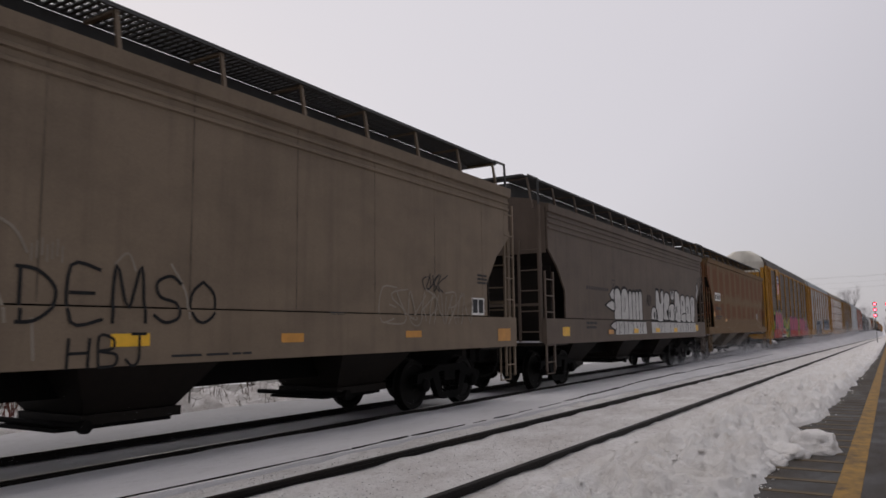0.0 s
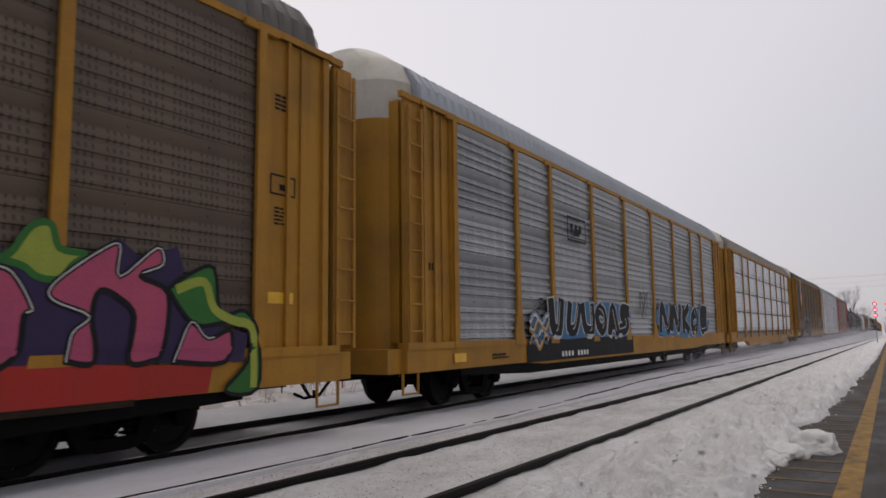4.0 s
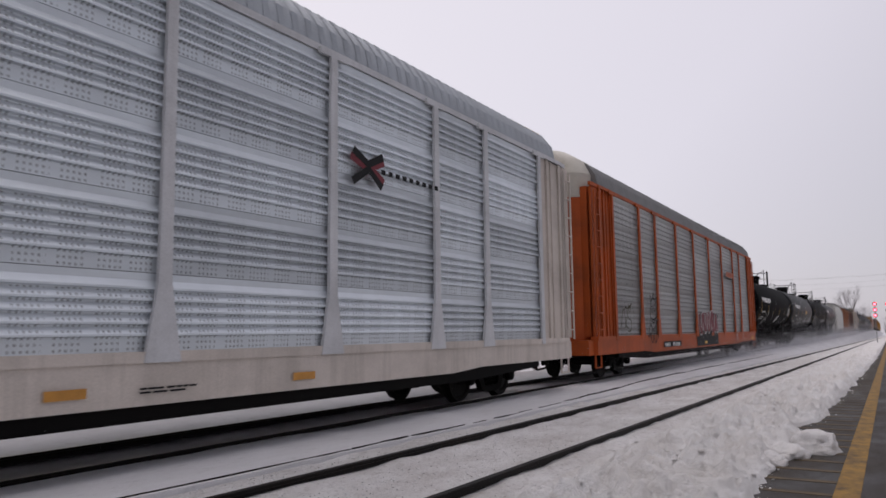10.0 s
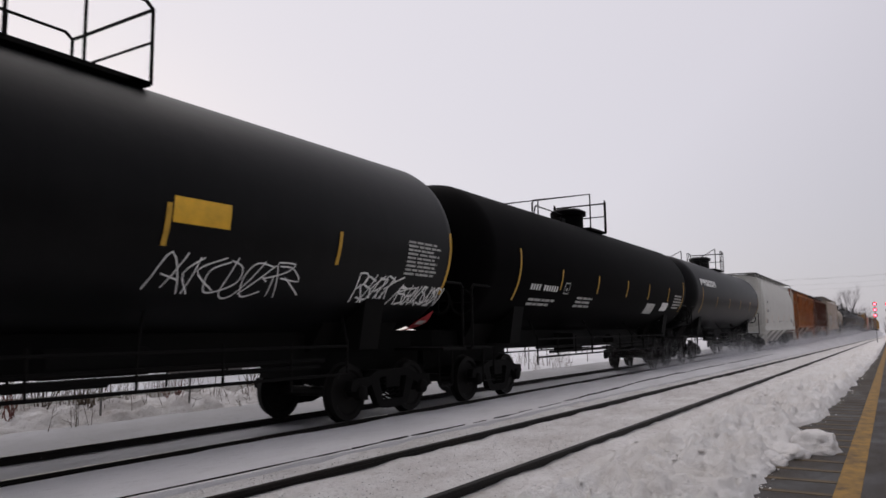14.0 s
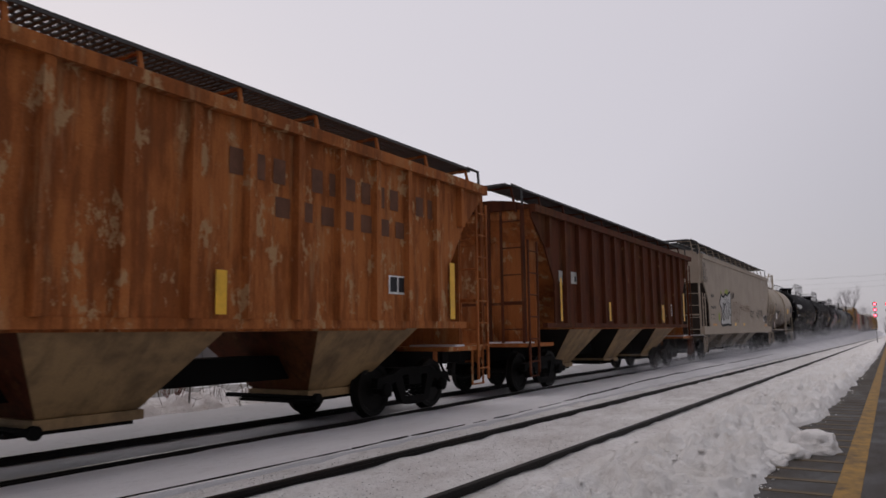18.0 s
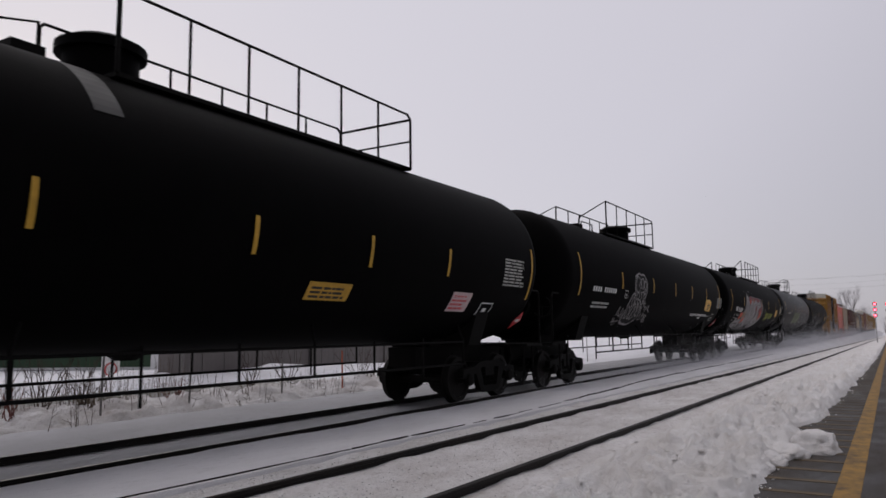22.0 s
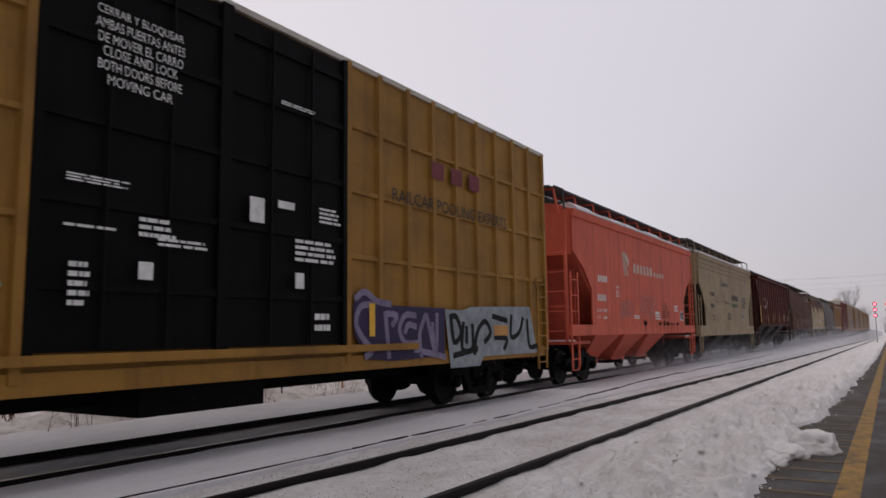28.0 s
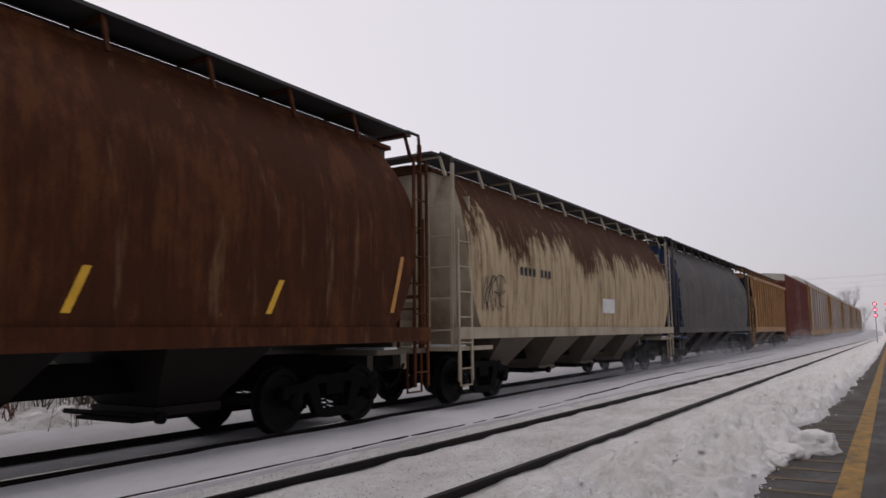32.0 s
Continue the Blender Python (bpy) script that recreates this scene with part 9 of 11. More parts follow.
small(tank_u, 1.78, 2.04, 0.98, 0.11, 1, DARK_PAINT)
small(tank_u, 2.92, 2.04, 0.55, 0.11, 1, DARK_PAINT)
flat(tank_u, rect(0.80, 1.90, 0.15, 0.95, 8), PLACES[tank_u.name], ORANGE_TAPE, "reflector_strip", "", 0.016)
diamond(tank_u, 2.28, 2.88, 0.16, 0.22, DARK_PAINT)
tag(tank_u, 1.68, 2.98, 0.32, 0.14, 78, 3, SPRAY_BLACK, 0.03)
part("sign_post", Geo().box(1.42, 1.48, 1.60, 1.68, 1.30, 2.10), TANK_CREAM, tank_u)
part("sign_plate", Geo().prism([(1.30, 2.05), (1.78, 2.03), (1.87, 2.46), (1.42, 2.44)], 1.60, 1.612, "x"), WHITE_PAINT, tank_u, "tilted white notice plate")
part("sign_plate", Geo().prism([(0.82, 1.50), (1.08, 1.58), (1.22, 1.82), (0.94, 1.80)], 1.50, 1.512, "x"), PALE_PLACARD, tank_u, "tilted pale notice plate")


def on_head(u, v, lift):
    """A place on the dished head at the lead end of the cream tank."""
    r = min(0.98, math.hypot(u, v - 2.92) / 1.58)
    return (u, -0.02 + 0.92 * (1 - math.sqrt(1 - r * r)) - lift - 0.004, v)


for u, w in ((-0.92, 0.12), (-0.76, 0.12), (-0.60, 0.12), (-0.44, 0.12), (-0.16, 0.10), (-0.03, 0.10), (0.10, 0.10), (0.23, 0.10), (0.36, 0.10)):
    flat(tank_u, rect(u, 3.24, w, 0.13, 2), on_head, DARK_PAINT, "stencil_block", "", 0.004)
for u, v, w in ((-0.86, 3.10, 0.5), (-0.24, 3.10, 0.5), (-0.80, 2.98, 0.45), (-0.22, 2.98, 0.3)):
    flat(tank_u, rect(u, v, w, 0.045, 3), on_head, GREY_PAINT, "stencil_line", "", 0.004)
panel(tank_u, 8.18, 2.51, 0.75, 0.32, YELLOW_TAPE)
panel(tank_u, 9.96, 2.57, 1.03, 0.52, DARK_PAINT)
small(tank_u, 4.67, 1.96, 0.96, 0.49, 6, DARK_PAINT)
wordmark(tank_p, 1.73, 3.02, 3.61, 0.44, WHITE_PAINT)
mark(tank_p, 2.2, 2.38, 1.49, 0.24, "xxxx xxxxx", WHITE_PAINT)
small(tank_p, 2.2, 2.04, 1.53, 0.18, 2, GREY_PAINT)
panel(tank_p, 8.3, 3.75, 0.35, 0.7, FADED_PATCH)
frame_mark(tank_p, 5.11, 2.39, 0.31, 0.25, GREY_PAINT)
panel(tank_p, 11.58, 1.89, 0.95, 0.25, TANK_TAPE)
small(tank_p, 11.66, 1.92, 0.78, 0.18, 3, DARK_PAINT)
panel(tank_p, 15.51, 1.8, 0.71, 0.35, PALE_PLACARD)
small(tank_p, 15.56, 1.84, 0.58, 0.28, 4, PLACARD_RED)
small(tank_p, 17.3, 2.35, 1.11, 0.58, 9, GREY_PAINT)
frame_mark(tank_p, 16.72, 1.75, 0.52, 0.24, WHITE_PAINT)
diamond(tank_p, 18.66, 1.46, 0.37, 0.41, PLACARD_RED)
mark(tank_q, 2.39, 2.44, 1.96, 0.21, "xxxx xxxxxx", WHITE_PAINT)
small(tank_q, 2.58, 2.03, 1.51, 0.2, 2, GREY_PAINT)
panel(tank_q, 16.19, 2.22, 0.83, 0.44, YELLOW_TAPE)
small(tank_q, 14.16, 1.96, 3.85, 0.1, 2, WHITE_PAINT)
frame_mark(tank_q, 5.12, 2.36, 0.28, 0.23, GREY_PAINT)
panel(tank_q, 16.5, 2.18, 0.75, 0.42, YELLOW_TAPE)
small(tank_q, 16.58, 2.22, 0.59, 0.32, 5, DARK_PAINT)
small(tank_q, 18.46, 2.36, 1.12, 0.46, 8, GREY_PAINT)
frame_mark(tank_q, 17.98, 1.79, 0.61, 0.29, GREY_PAINT)
small(tank_q, 15.65, 1.86, 0.53, 0.21, 2, WHITE_PAINT)
diamond(tank_q, 19.47, 1.51, 0.35, 0.37, PLACARD_RED)
scrawl(tank_s, 12.39, 2.38, 0.31, 0.21, "UP", SPRAY_WHITE, 0.025)
tag(tank_s, 13.11, 1.94, 1.02, 0.46, 84, 6, SPRAY_LIME, 0.03)
tag(tank_s, 14.46, 2.03, 1.59, 0.32, 85, 7, SPRAY_LIME, 0.03)
panel(tank_s, 17.36, 2.18, 0.83, 0.43, YELLOW_TAPE)
small(tank_s, 19.38, 2.39, 1.11, 0.48, 8, GREY_PAINT)
small(tank_s, 17.32, 1.91, 0.75, 0.17, 3, GREY_PAINT)
panel(tank_v, 7.36, 1.81, 4.13, 0.84, SPRAY_MOSS)
tag(tank_v, 11.8, 1.82, 5.16, 0.88, 86, 4, SPRAY_GREY, 0.05)
mark(tank_v, 3.4, 2.48, 1.82, 0.22, "x xxxxxx", GREY_PAINT)
mark(tank_x, 3.58, 2.39, 1.81, 0.19, "xxxx xxxxxx", GREY_PAINT)
small(tank_x, 3.65, 1.97, 1.42, 0.2, 2, GREY_PAINT)
scrawl(tank_x, 8.3, 2.20, 1.95, 0.19, "EAT YO TUMMY UP", WHITE_PAINT, 0.018)
scrawl(tank_x, 8.15, 1.90, 1.95, 0.19, "NOT YO TUMMY UP", WHITE_PAINT, 0.018)
panel(tank_x, 17.1, 2.24, 0.82, 0.44, YELLOW_TAPE)
frame_mark(tank_x, 5.84, 2.36, 0.28, 0.25, GREY_PAINT)
tag(tank_x, 5.28, 1.88, 0.23, 0.11, 94, 3, WHITE_PAINT, 0.015)
small(tank_x, 19.56, 2.36, 1.07, 0.43, 10, GREY_PAINT)
diamond(tank_x, 20.18, 1.47, 0.36, 0.38, PLACARD_RED)
print_(box_y, 0.84, 4.27, 0.50, 0.19, "next", DARK_PAINT, 0.035)
print_(box_y, 0.84, 4.04, 0.50, 0.19, "load", DARK_PAINT, 0.035)
print_(box_y, 3.20, 4.26, 0.52, 0.19, "any", DARK_PAINT, 0.035)
print_(box_y, 3.20, 4.03, 0.58, 0.19, "road", DARK_PAINT, 0.035)
cross(box_y, 1.70, 3.50, 1.10, 1.02, LOGO_RED, LOGO_BLUE)
mark_up(box_y, 1.62, 2.85, 1.34, 0.28, "xx xx", DARK_PAINT)
mark_up(box_y, 1.64, 2.34, 2.10, 0.28, "xx xx xx", DARK_PAINT)
panel(box_y, 1.65, 1.33, 0.6, 0.19, YELLOW_TAPE)
piece(box_y, 2.72, 0.84, 3.75, 1.48, 101, 5, SPRAY_BLACK, SPRAY_WHITE, SPRAY_WHITE, SPRAY_MINT)
tag(box_y, 0.84, 1.02, 1.2, 0.24, 102, 4, SPRAY_RED, 0.05)
mark_up(box_y, 13.95, 4.09, 2.0, 0.38, "xxx", SPRAY_MAROON)
print_(box_y, 12.75, 3.50, 4.1, 0.30, "RAILCAR POOLING EXPERTS", DARK_PAINT)
door_text(box_y, 7.52, 4.72, 1.07, 0.15, "CERRAR Y BLOQUEAR")
door_text(box_y, 7.51, 4.58, 1.10, 0.15, "AMBAS PUERTAS ANTES")
door_text(box_y, 7.54, 4.43, 1.05, 0.15, "DE MOVER EL CARRO")
door_text(box_y, 7.60, 4.29, 0.92, 0.15, "CLOSE AND LOCK")
door_text(box_y, 7.55, 4.14, 1.03, 0.15, "BOTH DOORS BEFORE")
door_text(box_y, 7.66, 3.99, 0.80, 0.15, "MOVING CAR")
door_small(box_y, 7.27, 2.93, 0.73, 0.09, 3)
door_small(box_y, 7.26, 2.48, 0.73, -0.04, 1)
door_small(box_y, 8.09, 2.46, 0.52, 0.24, 3)
door_small(box_y, 7.33, 1.71, 0.24, 0.47, 5)
door_small(box_y, 8.33, 2.38, 0.71, 0.11, 2)
door_small(box_y, 10.18, 4.46, 0.79, 0.06, 2)
door_small(box_y, 10.95, 2.95, 0.48, 0.24, 4)
door_small(box_y, 10.47, 2.38, 0.97, 0.33, 4)
door_small(box_y, 10.87, 1.45, 0.4, 0.3, 2)
door_panel(box_y, 9.65, 2.81, 0.25, 0.32)
door_panel(box_y, 10.14, 3.05, 0.31, 0.1)
door_panel(box_y, 8.1, 2.0, 0.18, 0.19)
door_panel(box_y, 10.48, 2.01, 0.17, 0.21)
for k in range(4):
    fan = [(4.47 + 0.12 * k, 3.07), (4.34 + 0.07 * k, 3.66 - 0.05 * k), (4.44 + 0.07 * k, 3.75 - 0.07 * k), (4.72 + 0.03 * k, 3.70 - 0.08 * k), (4.93 - 0.03 * k, 3.52 - 0.05 * k), (4.86 - 0.03 * k, 3.38)]
    flat(car_z, stroke(bent(fan), 0.05), PLACES[car_z.name], PALE_MARK, "company_mark", "", 0.006 + 0.001 * k)
mark_up(car_z, 5.40, 3.16, 2.20, 0.36, "xxxxxx", PALE_MARK)
mark(car_z, 7.70, 3.16, 1.35, 0.26, "xxxx", PALE_MARK)
mark_up(car_z, 2.09, 2.73, 0.82, 0.23, "xxxx", WHITE_PAINT)
mark_up(car_z, 2.03, 2.2, 0.75, 0.23, "xxxx", WHITE_PAINT)
print_(car_z, 1.94, 1.90, 0.40, 0.12, "LD LMT", WHITE_PAINT, 0.01)
print_(car_z, 2.42, 1.90, 0.34, 0.12, "229400", WHITE_PAINT, 0.01)
print_(car_z, 1.92, 1.71, 0.30, 0.12, "LT WT", WHITE_PAINT, 0.01)
print_(car_z, 2.44, 1.71, 0.29, 0.12, "56600", WHITE_PAINT, 0.01)
tag(car_z, 3.91, 1.77, 1.16, 0.5, 111, 6, SPRAY_ROSE, 0.03)
tag(car_z, 5.92, 1.79, 1.58, 0.73, 112, 6, SPRAY_ROSE, 0.03)
frame_mark(car_z, 3.63, 2.39, 0.28, 0.29, WHITE_PAINT)
small(car_z, 5.31, 1.76, 0.63, 0.13, 2, WHITE_PAINT)
small(car_z, 7.65, 1.85, 0.61, 0.2, 3, WHITE_PAINT)
scrawl(car_z, 8.55, 1.80, 0.90, 0.52, "Jelly", SPRAY_BLACK, 0.028)
for u0, w0, h0 in ((6.25, 0.30, 0.16), (8.05, 0.26, 0.12), (8.62, 0.18, 0.15), (9.0, 0.34, 0.12), (9.6, 0.16, 0.10), (9.95, 0.12, 0.08), (10.35, 0.36, 0.11)):
    rng_s = random.Random(int(u0 * 100))
    flat(car_z, [blob(rng_s, u0, 1.555, w0, h0, 12, 0.3)], PLACES[car_z.name], SCAB_BLACK, "rust_scab", "", 0.030)
    flat(car_z, [blob(rng_s, u0 + w0 * 0.3, 1.33, w0 * 0.3, 0.24, 10, 0.3)], PLACES[car_z.name], SCAB_RUN, "rust_run", "", 0.006)
placard(car_z, 11.09, 1.74, 0.46, 0.34, DARK_PAINT)
small(car_z, 7.77, 1.75, 0.59, 0.27, 3, WHITE_PAINT)
small(car_z, 10.24, 2.07, 0.58, 0.24, 3, WHITE_PAINT)
leaf(car_g, 4.81, 3.4, 0.33, 0.48, SPRAY_GREEN, DARK_PAINT)
mark(car_g, 5.2, 3.39, 1.49, 0.32, "xxxxx", DARK_PAINT)
print_(car_g, 5.55, 2.59, 1.19, 0.2, "Wholesale", DARK_PAINT)
print_(car_g, 7.48, 2.74, 1.87, 0.42, "GROWING", DARK_PAINT, 0.03)
print_(car_g, 7.46, 2.40, 1.85, 0.40, "together", STENCIL_GREEN, 0.03)
mark_up(car_g, 2.52, 2.86, 0.83, 0.23, "xxxx", DARK_PAINT)
mark_up(car_g, 2.46, 2.35, 0.77, 0.22, "xxxx", DARK_PAINT)
print_(car_g, 2.41, 1.97, 0.36, 0.09, "LD LMT", DARK_PAINT)
print_(car_g, 2.37, 1.81, 0.31, 0.07, "LT WT", DARK_PAINT)
small(car_g, 2.85, 1.82, 0.39, 0.25, 2, DARK_PAINT)
frame_mark(car_g, 3.65, 2.63, 0.24, 0.26, DARK_PAINT)
small(car_g, 10.38, 2.49, 1.39, 0.6, 7, DARK_PAINT)
placard(car_g, 10.26, 1.87, 0.5, 0.36, DARK_PAINT)
small(car_g, 6.28, 1.86, 0.97, 0.36, 4, DARK_PAINT)
frame_mark(car_g, 2.99, 1.23, 0.27, 0.21, DARK_PAINT)
mark_up(car_h, 2.67, 3.14, 0.41, 0.2, "xx", STENCIL_GOLD)
mark_up(car_h, 3.43, 3.14, 0.42, 0.23, "xx", WHITE_PAINT)
mark_up(car_h, 2.65, 2.68, 0.44, 0.2, "xxx", STENCIL_GOLD)
mark_up(car_h, 3.39, 2.65, 0.48, 0.24, "xxx", WHITE_PAINT)
small(car_h, 2.62, 2.03, 0.36, 0.2, 2, STENCIL_GOLD)
small(car_h, 3.43, 2.01, 0.31, 0.22, 2, GREY_PAINT)
frame_mark(car_h, 4.29, 2.88, 0.28, 0.25, WHITE_PAINT)
rib_strip(car_h, 1.04, 1.79, 0.2, 0.99, YELLOW_TAPE)
rib_strip(car_h, 4.04, 1.78, 0.12, 0.52, ORANGE_TAPE)
rib_strip(car_h, 6.57, 1.82, 0.14, 0.51, YELLOW_TAPE)
rib_strip(car_h, 9.3, 1.83, 0.15, 0.5, YELLOW_TAPE)
rib_strip(car_h, 11.85, 1.84, 0.21, 0.5, YELLOW_TAPE)
small(car_h, 7.56, 2.02, 0.62, 0.39, 4, GREY_PAINT)
small(car_h, 6.77, 2.39, 0.45, 0.16, 2, GREY_PAINT)
frame_mark(car_h, 12.84, 1.95, 0.50, 0.34, WHITE_PAINT)
frame_mark(car_h, 14.36, 1.97, 0.42, 0.34, WHITE_PAINT)
small(car_h, 12.20, 1.98, 0.48, 0.26, 3, WHITE_PAINT)
small(car_h, 9.64, 1.97, 0.66, 0.08, 2, WHITE_PAINT)
rib_strip(car_h, 14.92, 1.82, 0.13, 1.0, YELLOW_TAPE)
small(car_h, 8.53, 2.03, 0.51, 0.2, 3, GREY_PAINT)
mark_up(car_i, 2.12, 2.87, 0.81, 0.21, "xxxx", DARK_PAINT)
slant(car_i, 1.16, 1.65, 0.36, 0.95, YELLOW_TAPE)
slant(car_i, 4.02, 1.65, 0.28, 0.48, YELLOW_TAPE)
slant(car_i, 6.77, 1.66, 0.30, 0.48, YELLOW_TAPE)
slant(car_i, 9.95, 1.64, 0.30, 0.48, YELLOW_TAPE)
slant(car_i, 12.68, 1.67, 0.32, 0.45, YELLOW_TAPE)
slant(car_i, 15.42, 1.73, 0.36, 0.92, ORANGE_TAPE)
panel(car_j, 8.03, 1.89, 1.03, 0.4, WHITE_PAINT)
tag(car_j, 0.92, 1.83, 0.94, 0.72, 121, 4, DARK_PAINT, 0.02)
mark(car_j, 2.75, 2.6, 1.73, 0.29, "xxxx xxx", DARK_PAINT)

# the pink piece along the first car carrier
SPRAY_HOT = paint("hot_pink_spray", (0.46, 0.085, 0.15), (0.36, 0.06, 0.16), 0.8, 0.4, seed=60)
SPRAY_SCARLET = paint("scarlet_spray", (0.40, 0.028, 0.020), (0.26, 0.03, 0.018), 0.7, 0.5, seed=61)
SPRAY_VIOLET = paint("violet_spray", (0.035, 0.022, 0.075), (0.018, 0.012, 0.03), 0.7, 0.4, seed=62)
SPRAY_PLUM = paint("plum_spray", (0.16, 0.035, 0.085), (0.05, 0.02, 0.06), 0.8, 0.5, seed=67)
cloud(rack_1, [(1.64, 0.78), (1.82, 1.35), (2.71, 1.91), (3.0, 2.45), (3.67, 2.63), (4.7, 2.7), (6.63, 2.59), (7.39, 1.88), (8.57, 1.31), (8.44, 0.74), (4.19, 0.74)], SPRAY_VIOLET)
for forms in ([[(3.16, 1.2), (3.28, 2.15), (3.53, 2.36), (3.80, 2.15), (3.71, 1.9)]], [[(4.20, 1.2), (4.5, 2.42), (4.80, 1.67), (4.9, 1.2)]]):
    sprayed(rack_1, forms, 0.42, SPRAY_HOT, SPRAY_VIOLET, SPRAY_WHITE, 0.014)
cloud(rack_1, [(1.95, 0.74), (1.98, 1.30), (2.9, 1.36), (3.3, 1.28), (4.2, 1.38), (4.7, 1.30), (4.6, 0.76)], SPRAY_SCARLET, 0.019, "graffiti_base")
for line in ([(3.0, 1.30), (2.9, 0.9), (3.0, 0.76)], [(3.75, 1.34), (4.1, 1.0), (4.3, 0.78)]):
    flat(rack_1, stroke(bent(line), 0.045), PLACES[rack_1.name], SPRAY_WHITE, "highlight", "", 0.024)
for poly in ([(3.35, 1.05), (3.7, 1.28), (3.6, 0.86)],):
    cloud(rack_1, poly, SPRAY_VIOLET, 0.022, "graffiti_gap")
for form in ([(5.03, 2.14), (5.11, 2.34), (5.32, 2.47), (5.61, 2.51), (5.81, 2.39), (5.9, 2.16), (5.77, 1.97), (5.65, 1.9), (5.73, 1.73), (5.63, 1.53), (5.56, 1.13), (5.42, 0.74), (5.05, 0.74), (4.75, 0.82), (4.8, 1.23), (4.95, 1.62)],
             [(5.79, 1.73), (6.08, 1.93), (6.14, 2.27), (6.24, 2.44), (6.43, 2.51), (6.54, 2.38), (6.53, 2.05), (6.94, 2.08), (6.8, 1.88), (6.58, 1.7), (6.75, 1.48), (7.1, 1.31), (7.46, 1.4), (7.95, 1.34), (8.14, 1.12), (8.01, 0.96), (7.29, 0.97), (6.53, 1.0), (6.54, 1.32), (6.36, 1.49), (6.12, 1.23), (5.97, 1.0), (5.89, 0.82), (5.63, 0.81), (5.72, 1.35)]):
    loop = bent(form + [form[0]])[:-1]
    above, below = upper_lower(loop, 1.262)
    place = PLACES[rack_1.name]
    body = flat(rack_1, [above], place, SPRAY_HOT, "graffiti_letter", "", 0.016)
    flat(body, [[(p[0], min(p[1], 1.258)) for p in below]], place, SPRAY_SCARLET, "lower_tint", "", 0.019)
    flat(body, stroke(loop + loop[:1], 0.12), place, SPRAY_BLACK, "outline", "", 0.012)
    flat(body, stroke(loop + loop[:1], 0.020), place, SPRAY_WHITE, "rim", "", 0.023)
    flat(body, [[(p[0], min(p[1], 1.45)) for p in upper_lower(above, 1.45)[1]]], place, SPRAY_ROSE, "blend", "", 0.018)
for poly in ([(5.26, 1.94), (5.5, 2.14), (5.43, 1.98), (5.33, 1.74)], [(5.08, 1.14), (5.29, 1.49), (5.44, 1.44), (5.19, 1.14)], [(5.95, 1.06), (6.07, 1.35), (6.29, 1.32), (6.19, 1.17)], [(6.75, 1.54), (7.0, 1.61), (7.23, 1.34), (7.05, 1.31)]):
    outlined(rack_1, poly, SPRAY_VIOLET, SPRAY_WHITE, 0.025, 0.021, "graffiti_gap")
# green and amber ribbons that sweep down and up again between the letters
cloud(rack_1, [(7.0, 1.95), (7.5, 1.25), (8.3, 0.76), (10.6, 0.76), (10.75, 2.3), (10.2, 2.3), (9.3, 1.8), (8.4, 2.0), (7.5, 2.15)], SPRAY_GREEN, 0.005)
for k, (dip, tint) in enumerate(((0.0, SPRAY_LIME), (0.24, SPRAY_AMBER), (0.50, SPRAY_GREEN), (0.74, SPRAY_LIME), (1.0, SPRAY_AMBER))):
    wave = [(7.05 + 0.22 * k, 1.98 + 0.03 * k), (7.7 + 0.16 * k, 1.45 + 0.30 * dip + 0.1 * (k % 2)), (8.3 + 0.1 * k, 0.92 + 0.72 * dip), (9.1 + 0.15 * (k % 3), 0.82 + 0.80 * dip), (9.8 - 0.06 * k, 1.12 + 0.62 * dip), (10.2 - 0.05 * k, 1.55 + 0.42 * dip), (10.75 - 0.1 * k, 2.10 + 0.12 * dip)]
    flat(rack_1, stroke(bent(wave), 0.24), PLACES[rack_1.name], SPRAY_BLACK, "graffiti_outline", "", 0.010 + 0.001 * k)
    flat(rack_1, stroke(bent(wave), 0.19), PLACES[rack_1.name], tint, "graffiti_ribbon", "", 0.0125 + 0.001 * k)
# dark brown or black strips along the lower sill of two carriers
SILL_DARK = plain("sill_grime", (0.035, 0.024, 0.017), 0.9, 0, 0.1, 0.4, 3)
flat(rack_1, rect(1.7, 0.68, 22.0, 0.07, 1), PLACES[rack_1.name], SILL_DARK, "sill_grime", "", 0.006)
flat(rack_4, rect(2.3, 0.68, 10.0, 0.20, 1), PLACES[rack_4.name], SPRAY_BLACK, "sill_grime", "", 0.006)
for forms in ([[(2.26, 2.38), (2.69, 2.48), (3.0, 2.36)], [(1.25, 1.0), (1.82, 1.35), (2.43, 1.62), (2.2, 1.8), (1.9, 1.62)]], [[(4.05, 2.40), (4.15, 2.62)], [(5.05, 2.35), (5.12, 2.55)]], [[(6.05, 2.50), (6.18, 2.68)], [(6.75, 2.2), (6.9, 2.35)]]):
    sprayed(rack_1, forms, 0.15, SPRAY_LIME, SPRAY_GREEN, None, 0.012)
